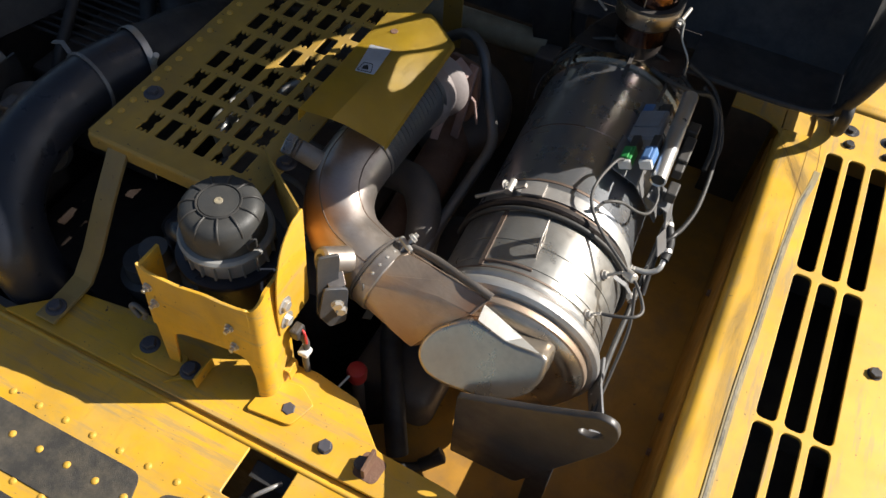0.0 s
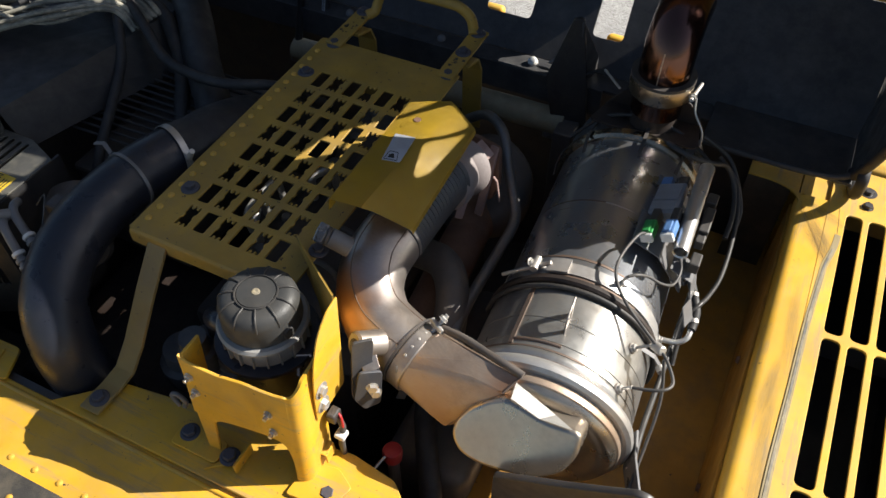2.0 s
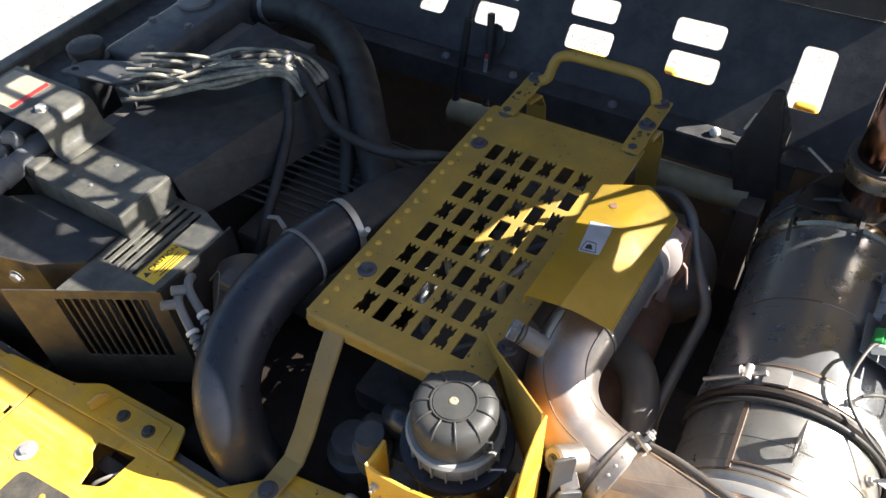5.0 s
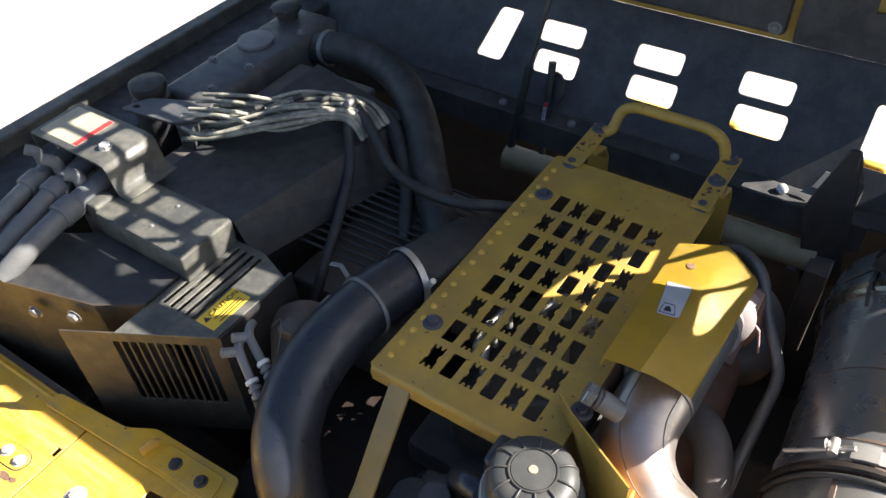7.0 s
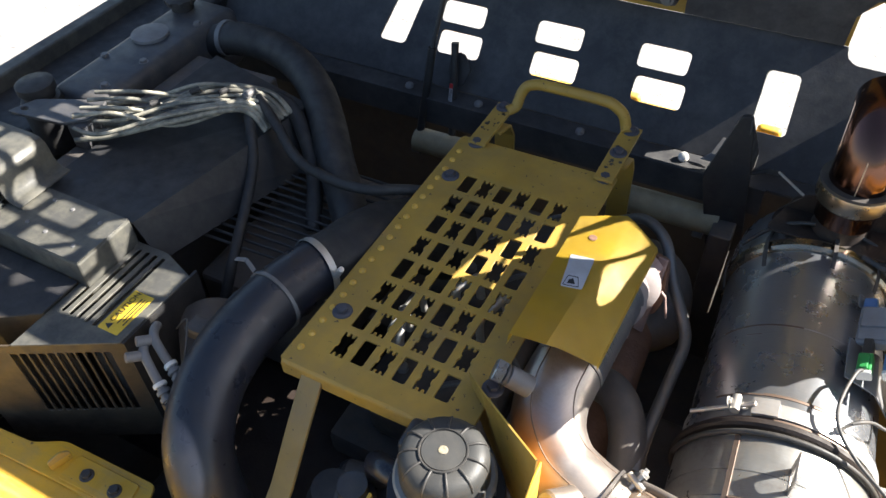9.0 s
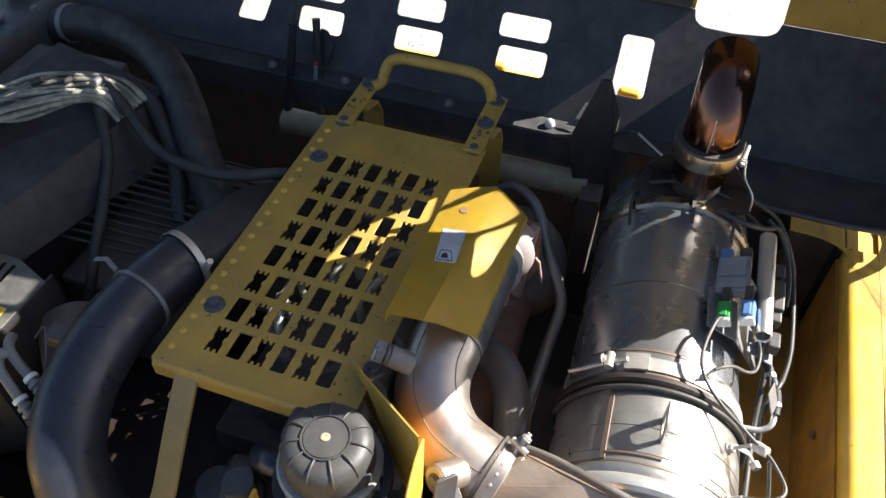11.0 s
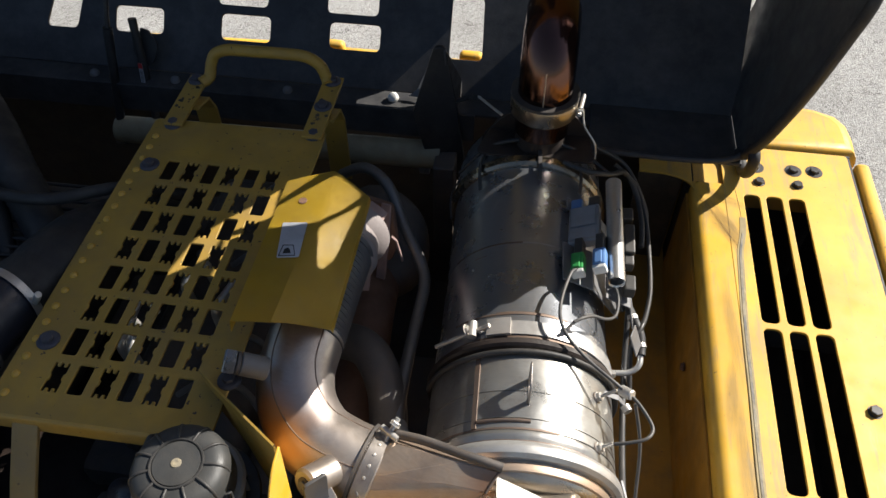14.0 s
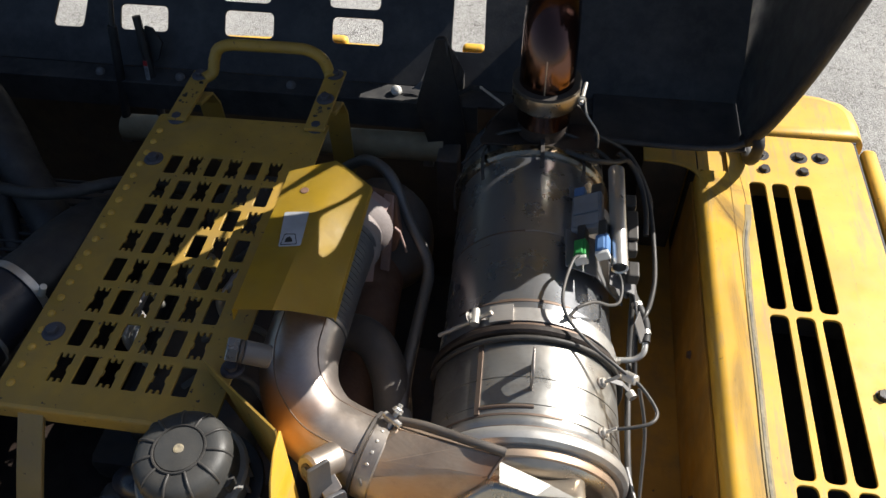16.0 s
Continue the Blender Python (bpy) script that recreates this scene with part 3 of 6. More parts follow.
part("tread_plate", plate(rect(-0.558, -0.95, 1.088, -0.412), latches[:2], 0.006, 0.002), "yellow_rail", walkway, at=Matrix.Translation((0, 0, WALKZ)))
part("ridge", hose([(-1.2, -0.425, WALKZ - 0.001), (1.08, -0.425, WALKZ - 0.001)], 0.005, 10), "yellow_rail", walkway, smooth=60)
for hole, (hx, hy) in zip(latches, ((0.53, -0.474), (-0.315, -0.491), (-0.57, -0.503))):
    part("recess", box((hx - 0.052, hy - 0.052, WALKZ - 0.09), (hx + 0.052, hy + 0.052, WALKZ - 0.085)), "engine", walkway)

rail = thing("front_rail", "bolted yellow mounting rail along the front of the bay", "rail")
part("flange", plate(rounded([(-0.075, -0.418), (0.70, -0.412), (1.085, -0.43), (1.085, -0.395), (0.80, -0.345), (0.665, -0.340), (0.59, -0.275), (0.50, -0.262), (0.03, -0.325)], 0.008), (), 0.008, 0.0015), "yellow_rail", rail, at=Matrix.Translation((0, 0, RAIL)))
rail2 = thing("left_rail", "bolted yellow bracket plate along the front of the bay", "rail")
part("flange", plate(rounded([(-0.685, -0.446), (-0.185, -0.421), (-0.2126, -0.353), (-0.432, -0.361), (-0.488, -0.392), (-0.60, -0.402), (-0.677, -0.410)], 0.012), (), 0.008, 0.0015), "yellow_rail", rail2, at=Matrix.Translation((0, 0, RAIL)))

# ---- step platform ----
step = thing("step_platform", "dusty yellow perforated steel step platform with a grab handle", "step")
holes = []
X0, Y0, PX, PY, HW, HL = 0.031, 0.4375, 0.0407, 0.0677, 0.0255, 0.0525


def toothed(x0, y1, w, h):
    """The outline of a hole with punched teeth on its two short sides."""
    x1, y0 = x0 + w, y1 - h
    d = 0.0065
    xs = [x0 + w * k / 6 for k in range(7)]
    low = [(xs[0], y0), (xs[1], y0), (xs[1] + 0.001, y0 + d), (xs[2] + 0.001, y0 + d), (xs[2] + 0.002, y0), (xs[4] - 0.002, y0), (xs[4] - 0.001, y0 + d), (xs[5] - 0.001, y0 + d), (xs[5], y0), (xs[6], y0)]
    mid = [(x1, y0 + h * 0.36), (x1 - 0.003, y0 + h * 0.42), (x1 - 0.003, y0 + h * 0.58), (x1, y0 + h * 0.64)]
    high = [(x, y1 - (y - y0)) for x, y in low[::-1]]
    mid2 = [(x0, y0 + h * 0.64), (x0 + 0.003, y0 + h * 0.58), (x0 + 0.003, y0 + h * 0.42), (x0, y0 + h * 0.36)]
    return low + mid + high + mid2


for r in range(8):
    for c in range(6):
        x, y = X0 + c * PX, Y0 - r * PY
        holes.append(rounded(rect(x, y - HL, x + HW, y), 0.004, 3) if (r + c) % 2 == 0 else toothed(x, y, HW, HL))
part("tread_plate", plate(rounded([(-0.040, -0.135), (0.318, -0.135), (0.322, 0.562), (-0.040, 0.558)], [0.008, 0.012, 0.006, 0.01]), holes, 0.005, 0.0012), "yellow_step", step)
part("front_lip", hose([(-0.036, -0.131, -0.008), (0.312, -0.131, -0.008)], 0.008, 12), "yellow_step", step, smooth=60)
part("front_fold", box((-0.038, -0.139, -0.036), (0.314, -0.134, -0.008), 0.001), "yellow_step", step)
part("left_fold", box((-0.044, -0.13, -0.034), (-0.039, 0.555, -0.004), 0.001), "yellow_step", step)
for k in range(19):
    y = -0.10 + k * 0.0335
    part("grip_dimple", bpy.data.meshes.get("dimple") or spin([(0, 0.0072), (0.0022, 0.0062), (0.0040, 0.0036), (0.0045, 0)], 12), "yellow_deck", step, at=Matrix.Translation((-0.021, y, 0)))
for x, y in ((0, 0), (0, 0.42), (0.001, 0.545), (0.297, 0.551), (0.314, -0.03)):
    bolt(step, (x, y, 0), size=0.018, washer=0.019, material="bolt_blue", style="dome")
# front strut
strap = [(0.024, -0.128, -0.012), (0.026, -0.20, -0.085), (0.027, -0.27, -0.165), (0.025, -0.31, -0.203), (0.020, -0.345, -0.213), (0.016, -0.405, -0.215)]


part("strut", strip(strap, 0.042, 0.008), "strut_paint", step)
bolt(step, (0.019, -0.377, -0.210), size=0.021, washer=0.019, material="bolt_blue", style="dome")
# handle and its brackets
rng = random.Random(7)
for x in (0.004, 0.297):
    for k in range(14):
        cx, cy, r = x + rng.uniform(-0.014, 0.014), 0.575 + rng.uniform(0, 0.085), rng.uniform(0.002, 0.0055)
        fleck = [(cx + r * rng.uniform(0.5, 1.2) * math.cos(a), cy + r * rng.uniform(0.5, 1.3) * math.sin(a)) for a in (2 * math.pi * q / 7 for q in range(7))]
        part("paint_chip", plate(fleck, (), 0.0006, 0.0001), "grip", step, "worn-through dark paint chip", at=Matrix.Translation((0, 0, 0.0098)))
for x, y1 in ((0.004, 0.70), (0.297, 0.735)):
    part("handle_bracket", strip([(x, 0.535, 0.006), (x, y1, 0.006)], 0.042, 0.007), "yellow_step", step)
    part("support", strip([(x + 0.004, 0.60, -0.002), (x + 0.004, 0.66, -0.02), (x + 0.004, 0.68, -0.06), (x + 0.004, 0.68, -0.24)], 0.05, 0.007), "yellow_step", step)
    bolt(step, (x, y1 - 0.018, 0.01), size=0.018, washer=0.019, material="bolt_blue", style="dome")
bolt(step, (0.297, 0.632, 0.01), size=0.018, washer=0.019, material="bolt_blue", style="dome")
part("handle", hose([(0.016, 0.672, 0.010), (0.030, 0.690, 0.014), (0.036, 0.702, 0.040), (0.048, 0.710, 0.062), (0.075, 0.713, 0.072), (0.11, 0.714, 0.073), (0.21, 0.722, 0.068), (0.245, 0.725, 0.062), (0.272, 0.724, 0.044), (0.283, 0.720, 0.018), (0.290, 0.706, 0.010)], 0.0125, 14, 8), "yellow_step", step, smooth=60)

# bolts, tabs and patches of the rails and the walkway
for x, y, w_ in ((0.212, -0.357, 0.019), (0.306, -0.365, 0.019)):
    bolt(rail, (x, y, RAIL + 0.006), size=0.022, washer=w_, material="bolt_blue", style="dome")
for x, y in ((0.497, -0.347), (0.586, -0.375), (0.654, -0.372)):
    bolt(rail, (x, y, RAIL), size=0.021, washer=0.013, material="bolt_blue")
part("stop_tab", box((0.664, -0.392, RAIL - 0.004), (0.671, -0.350, RAIL + 0.030), 0.0015), "rust", rail, "rusty welded stop tab")
part("tab_weld", plate(rounded([(0.645, -0.394), (0.690, -0.396), (0.694, -0.352), (0.650, -0.346)], 0.012), (), 0.0008, 0.0002), "rust", rail, "rusty burnt paint round the weld", at=Matrix.Translation((0, 0, RAIL + 0.0008)))
part("angle_clip", strip([(0.292, -0.392, RAIL + 0.002), (0.325, -0.345, RAIL + 0.002)], 0.04, 0.006, (0.8, 0.6, 0)), "yellow_rail", rail)
part("clip_wall", box((0.330, -0.385, RAIL), (0.335, -0.335, RAIL + 0.028), 0.001), "yellow_rail", rail, at=pose(0, 0, 0))
for x, y in ((-0.337, -0.398), (-0.268, -0.398)):
    bolt(rail2, (x, y, RAIL + 0.004), size=0.017, washer=0.014, material="bolt_dark", style="dome")
part("bolt_pad", plate(rounded([(-0.385, -0.425), (-0.225, -0.420), (-0.235, -0.368), (-0.380, -0.372)], 0.006), (), 0.004, 0.001), "yellow_rail", rail2, at=Matrix.Translation((0, 0, RAIL + 0.0042)))
tab = plate(rounded([(0, 0), (0.040, 0), (0.042, 0.022), (0.026, 0.034), (0, 0.026)], 0.006), (), 0.005, 0.001)
part("stop_tab", tab, "yellow_rail", rail2, at=face_frame((-0.405, -0.420, RAIL), (0.35, 0.94, 0), (0, 0, 1)))

patches = (([(0.375, -0.645), (-0.300, -0.650), (-0.277, -0.563), (-0.08, -0.552), (0.345, -0.549)], "grip_patch"), ([(-0.314, -0.650), (-0.430, -0.652), (-0.428, -0.573), (-0.292, -0.564)], "grip_patch"), ([(0.375, -0.77), (-0.16, -0.77), (-0.16, -0.672), (0.375, -0.672)], "grip_patch"),
           ([(0.92, -0.70), (0.43, -0.70), (0.392, -0.560), (0.46, -0.540), (0.60, -0.56), (0.92, -0.56)], "grip_patch"))
for pts, name in patches:
    part(name, plate(rounded(pts, 0.018), (), 0.0025, 0.0006), "grip", walkway, "worn black anti-slip patch", at=Matrix.Translation((0, 0, WALKZ + 0.0026)))
stud = spin([(0, 0.0065), (0.0015, 0.0058), (0.003, 0.0030), (0.0034, 0)], 12)
stud_me = bpy.data.meshes.new("tread_stud")
stud.to_mesh(stud_me)
stud.free()
stud_me.materials.append(M["yellow_rail"])
for y in (-0.533, -0.592, -0.651, -0.710):
    for k in range(28):
        x = 0.0567 + (k - 14) * 0.0578
        if any(abs(x - hx) < 0.06 and abs(y - hy) < 0.06 for hx, hy in ((0.53, -0.474), (-0.328, -0.501), (-0.655, -0.527), (-0.464, -0.541), (-0.415, -0.567), (-0.56, -0.55))) or (x < -0.36 and y > -0.56):
            continue
        part("tread_stud", stud_me, "yellow_rail", walkway, at=Matrix.Translation((x, y, WALKZ + (0.0026 if y in (-0.592, -0.710) else 0))))
for hx, hy in ((0.521, -0.468), (-0.303, -0.497)):
    latch = thing("latch", "black steel hood latch in a recess of the walkway", "latch", (hx, hy, WALKZ - 0.085), "hood latches")
    part("keeper", strip([(-0.035, 0.02, 0.05), (0.04, 0.02, 0.045)], 0.03, 0.006, (0, 1, 0.2)), "black_paint", latch)
    part("loop", hose([(-0.02, -0.03, 0.0), (-0.012, -0.025, 0.045), (0.012, 0.0, 0.06), (0.024, 0.018, 0.055)], 0.004, 10), "zinc", latch, "bright bent latch wire", smooth=60)
    for dx, dy, s in ((-0.03, -0.03, 0.012), (0.0, -0.035, 0.009), (0.025, -0.02, 0.008)):
        part("pebble", box((dx - s, dy - s, 0), (dx + s, dy + s, s * 0.8), s * 0.4), "alloy", latch)
bolt(walkway, (-0.455, -0.5435, WALKZ + 0.001), size=0.020, washer=0.022, material="zinc")
recess = [(-0.687, -0.545), (-0.655, -0.533), (-0.610, -0.532), (-0.592, -0.546), (-0.600, -0.573), (-0.640, -0.577), (-0.680, -0.573)]
part("bolt_recess", plate(rounded(recess, 0.014, 4), (), 0.0016, 0.0004), "yellow_rail", walkway, "worn yellow pad with a dark rim under two bolts", at=Matrix.Translation((0, 0, WALKZ + 0.0018)))
part("recess_rim", plate(rounded([(x * 1.05 + 0.032, y * 1.08 + 0.0442) for x, y in recess], 0.016, 4), (), 0.001, 0.0002), "bolt_dark", walkway, at=Matrix.Translation((0, 0, WALKZ + 0.0008)))
for x, y in ((-0.655, -0.553), (-0.614, -0.555)):
    bolt(walkway, (x, y, WALKZ + 0.0018), size=0.018, washer=0.014, material="zinc")
for x, y, r in ((-0.640, -0.592, 0.012), (-0.612, -0.590, 0.016), (-0.590, -0.588, 0.009)):
    fleck = [(x + r * rng.uniform(0.6, 1.3) * math.cos(a), y + 0.6 * r * rng.uniform(0.5, 1.3) * math.sin(a)) for a in (2 * math.pi * q / 9 for q in range(9))]
    part("rust_patch", plate(fleck, (), 0.0006, 0.0001), "rust", walkway, "red-brown rust patch", at=Matrix.Translation((0, 0, WALKZ + 0.0006)))

# ---- crankcase breather ----
CX, CY, CT = 0.322, -0.212, 0.090
breather = thing("breather_filter", "black ribbed crankcase breather filter canister in its bracket", "filter", Matrix.Translation((CX, CY, CT * 0.05)) @ Matrix.Scale(0.95, 4))
prof = [(CT - 0.001, 0), (CT - 0.001, 0.004), (CT, 0.0045), (CT, 0.033), (CT - 0.0025, 0.0345), (CT - 0.0025, 0.037), (CT - 0.002, 0.040), (CT - 0.003, 0.052), (CT - 0.007, 0.061), (CT - 0.014, 0.067), (CT - 0.024, 0.0700), (CT - 0.062, 0.0715), (CT - 0.066, 0.0705), (CT - 0.066, 0)]
cap = part("cap", spin(prof, 72), "plastic_cap", breather, smooth=30)
for k in range(11):
    a = 360 * k / 11 + 8
    rib = hose([(0.036, 0, CT - 0.0015), (0.050, 0, CT - 0.0015), (0.060, 0, CT - 0.006), (0.0665, 0, CT - 0.014), (0.0695, 0, CT - 0.026)], 0.0022, 8, 3)
    part("rib", rib, "plastic", cap, at=pose(0, 0, 0, 0, 0, a), smooth=60)
part("centre_boss", spin([(0, 0.0075), (0.0012, 0.007), (0.0016, 0.004), (0.0012, 0)], 20), "seal", cap, "worn pale centre boss", at=Matrix.Translation((0, 0, CT)))
part("rim_ring", spin([(-0.001, 0.0385), (0.0012, 0.0375), (0.0012, 0.0355), (-0.001, 0.0345)], 48), "plastic", cap, at=Matrix.Translation((0, 0, CT)), smooth=40)
part("clip", box((0.066, -0.010, CT - 0.062), (0.0765, 0.010, CT - 0.040), 0.003), "plastic", cap, at=pose(0, 0, 0, 0, 0, -15))
collar = part("collar", spin([(0.024, 0.058), (0.023, 0.078), (0.018, 0.082), (0.012, 0.081), (0.008, 0.074), (-0.028, 0.074), (-0.028, 0.058)], 60), "collar", breather, "grey ribbed plastic collar", smooth=40)
for k in range(20):
    part("rib", box((0.070, -0.0018, -0.026), (0.0800, 0.0018, 0.011), 0.0005), "collar", collar, at=pose(0, 0, 0, 0, 0, 18 * k))
part("housing", spin([(-0.026, 0.068), (-0.028, 0.094), (-0.033, 0.096), (-0.036, 0.088), (-0.040, 0.078), (-0.22, 0.074), (-0.235, 0.06), (-0.235, 0)], 60), "duct", breather, smooth=40)
part("rear_boss", box((-0.105, 0.02, -0.06), (-0.055, 0.085, 0.0), 0.012, 3), "duct", breather, smooth=40)
part("outlet", hose([(-0.07, 0.0, -0.06), (-0.115, 0.0, -0.06), (-0.15, 0.02, -0.10), (-0.16, 0.03, -0.2)], 0.022, 18), "duct", breather, smooth=60)

bracket = thing("filter_bracket", "sunlit yellow folded steel bracket round the breather filter", "bracket", Matrix.Translation((0.25, -0.34, -0.03)) @ pose(0, 0, 0, 0, -2.6, 0) @ Matrix.Scale(0.97, 4) @ Matrix.Translation((-0.25, 0.34, 0.03)))
bfr = face_frame((0, -0.333, 0.030), (1, 0, 0), (0, 0.1319, 0.9913))  # the sheet leans back a little
front = rounded([(0.256, -0.250), (0.281, -0.250), (0.285, -0.164), (0.300, -0.152), (0.340, -0.141), (0.408, -0.130), (0.442, -0.133), (0.453, -0.175), (0.453, -0.250), (0.458, -0.250), (0.458, -0.002), (0.440, -0.008), (0.406, -0.012), (0.373, -0.012), (0.321, -0.022), (0.258, -0.022), (0.240, -0.010), (0.246, -0.120)], [0, 0, 0.006, 0.01, 0.02, 0.02, 0.022, 0.02, 0, 0, 0, 0.01, 0.01, 0.01, 0.01, 0.01, 0.003, 0.05])
part("front_plate", plate(front, (), 0.006, 0.001), "yellow_rail", bracket, at=bfr)
bm = bmesh.new()
turn = [k * math.pi / 16 for k in range(9)]
outer_ = [(0.458 + 0.024 * math.sin(a), -0.024 + 0.024 * math.cos(a)) for a in turn] + [(0.482, -0.080)]
inner_ = [(0.458 + 0.018 * math.sin(a), -0.024 + 0.018 * math.cos(a)) for a in turn] + [(0.476, -0.080)]
tops = [-0.002, -0.001, 0.002, 0.006, 0.011, 0.016, 0.021, 0.026, 0.030, 0.036]
quads = [[bm.verts.new((x, zt, w_)), bm.verts.new((x, -0.250, w_)), bm.verts.new((u, -0.250, v)), bm.verts.new((u, zt, v))] for (x, w_), (u, v), zt in zip(outer_, inner_, tops)]
for p, q in zip(quads, quads[1:]):
    for k in range(4):
        bm.faces.new((p[k], p[(k + 1) % 4], q[(k + 1) % 4], q[k]))
bm.faces.new(quads[0])
bm.faces.new(quads[-1])
part("folded_corner", bm, "yellow_rail", bracket, at=bfr, smooth=40)
part("left_return", box((0.2405, -0.16, -0.055), (0.2465, -0.014, -0.002), 0.001), "yellow_rail", bracket, at=bfr)
part("right_foot", plate(rounded([(0.432, -0.380), (0.515, -0.372), (0.532, -0.322), (0.494, -0.300), (0.44, -0.310)], 0.008), (), 0.007, 0.001), "yellow_rail", bracket, at=bracket.matrix_basis.inverted() @ Matrix.Translation((0, 0, RAIL + 0.0072)))
part("left_foot", plate(rounded([(0.19, -0.388), (0.29, -0.388), (0.29, -0.345), (0.19, -0.335)], 0.01), (), 0.007, 0.001), "yellow_rail", bracket, at=bracket.matrix_basis.inverted() @ Matrix.Translation((0, 0, RAIL + 0.0072)))
for x, z in ((0.256, -0.026), (0.262, -0.062), (0.416, -0.034), (0.420, -0.078)):
    b = bolt(bracket, (x, -0.3335 + (z - 0.03) * 0.133, z), (0, -0.99, 0.13), size=0.013, washer=0.009, material="zinc", name="nut")
    part("stud_end", rod((0, 0, 0.004), (0, 0, 0.013), 0.0038, 12), "zinc", b, smooth=40)
part("ear", strip([(0.478, -0.30, -0.165), (0.492, -0.30, -0.165), (0.492, -0.30, -0.19)], 0.03, 0.004, (0, 1, 0)), "yellow_rail", bracket)

# the whole bracket stands askew on its feet
askew = Matrix(((0.9423, -0.0750, -0.0062, -0.0172), (0.0551, 1.0000, 0.0142, -0.0099), (-0.1443, -0.0000, 0.9890, 0.0285), (0, 0, 0, 1)))
for ob in bracket.children:
    if not ob.name.endswith("foot"):
        ob.matrix_parent_inverse = bracket.matrix_basis.inverted() @ askew @ bracket.matrix_basis

# the painted side sheet beside the breather, with a pointed upper corner bent over
screen = thing("side_screen", "yellow curved sheet-metal screen bolted beside the breather filter", "heat shield", (-0.0283, 0.0220, -0.0235))
lower = rounded([(-0.309, -0.078), (-0.222, -0.078), (-0.219, -0.03), (-0.204, 0.142), (-0.236, 0.138), (-0.268, 0.113), (-0.292, 0.060), (-0.304, -0.010)], [0.01, 0.01, 0.02, 0.003, 0.01, 0.02, 0.03, 0.03])
part("screen_sheet", plate(lower, (), 0.003, 0.0006), "yellow_rail", screen, at=face_frame((0.4865, 0, 0), (0, 1, 0), (0, 0, 1)))
bm = bmesh.new()
pts = [(0.480, -0.203, 0.140), (0.480, -0.218, -0.06), (0.385, -0.115, -0.08), (0.325, -0.072, -0.03), (0.303, -0.055, 0.052), (0.340, -0.086, 0.060)]
bm.faces.new([bm.verts.new(p) for p in pts])
bmesh.ops.triangulate(bm, faces=bm.faces[:])
bmesh.ops.solidify(bm, geom=bm.faces[:], thickness=0.003)
# Same sheet as the screen, but in the darker yellow for its shade.
part("bent_corner", bm, "yellow_step", screen)
for y, z in ((-0.285, -0.012), (-0.287, -0.052)):
    bolt(screen, (0.487, y, z), (1, 0, 0), size=0.017, washer=0.016, material="zinc")

# ---- particulate filter ----
C0 = Vector((0.768, 0.10, -0.188))
AX = Matrix.Translation(C0) @ pose(0, 0, 0, 0, 0, 3.0) @ pose(0, 0, 0, -90, 0, 0)  # local z runs along the can, away from its front


def on_can(s, ang, r):
    """A point of the filter: along its axis, degrees from the top towards the deck, distance from the axis."""
    a = radians(ang)
    return Vector((r * math.sin(a), -r * math.cos(a), s))


dpf = thing("exhaust_filter", "large stainless steel diesel exhaust filter can with clamps and sensors", "exhaust filter", AX)
part("front_cover", spin([(-0.212, 0), (-0.212, 0.085), (-0.208, 0.100), (-0.213, 0.112), (-0.214, 0.126), (-0.209, 0.141), (-0.198, 0.150), (-0.186, 0.153), (-0.178, 0.153), (-0.178, 0)], 80), "chamber", dpf, "warm grey dished front cover", smooth=40)
part("copper_ring", spin([(-0.199, 0.1495), (-0.197, 0.1525), (-0.188, 0.1545), (-0.184, 0.1530)], 80), "copper_steel", dpf, "thin copper-brown heat ring", smooth=40)
part("front_ring", spin([(-0.180, 0.150), (-0.181, 0.162), (-0.176, 0.169), (-0.167, 0.171), (-0.159, 0.169), (-0.154, 0.163), (-0.155, 0.150)], 80, close=True), "steel_band", dpf, "polished clamp ring", smooth=40)
part("front_can", spin([(-0.154, 0.1), (-0.154, 0.157), (-0.146, 0.160), (-0.140, 0.1615), (-0.1345, 0.160), (-0.134, 0.1575), (-0.132, 0.1575), (-0.131, 0.160), (-0.117, 0.160), (-0.1165, 0.1583), (-0.1140, 0.1583), (-0.1135, 0.160), (-0.068, 0.160), (-0.0675, 0.1583), (-0.066, 0.1583), (-0.0655, 0.160), (0.008, 0.160), (0.010, 0.158), (0.014, 0.158), (0.014, 0.1)], 96), "stainless", dpf, smooth=30)
part("joint_ring", spin([(0.014, 0.15), (0.015, 0.166), (0.019, 0.1700), (0.027, 0.1700), (0.031, 0.166), (0.034, 0.15)], 96, close=True), "soot", dpf, "dark joint clamp ring", smooth=40)
part("middle_can", spin([(0.034, 0.1), (0.034, 0.159), (0.084, 0.159), (0.086, 0.1565), (0.092, 0.1550), (0.250, 0.1545), (0.2505, 0.1535), (0.2525, 0.1535), (0.253, 0.1545), (0.455, 0.1545), (0.455, 0.1)], 96), "stainless_mid", dpf, smooth=30)
part("rear_ring", spin([(0.455, 0.14), (0.456, 0.160), (0.462, 0.1655), (0.480, 0.1655), (0.486, 0.160), (0.487, 0.14)], 96, close=True), "band_bronze", dpf, "tarnished brown rear joint ring", smooth=40)
part("rear_can", spin([(0.487, 0.1), (0.487, 0.157), (0.56, 0.157), (0.60, 0.150), (0.625, 0.128), (0.63, 0.09), (0.63, 0)], 80), "stainless_mid", dpf, smooth=40)
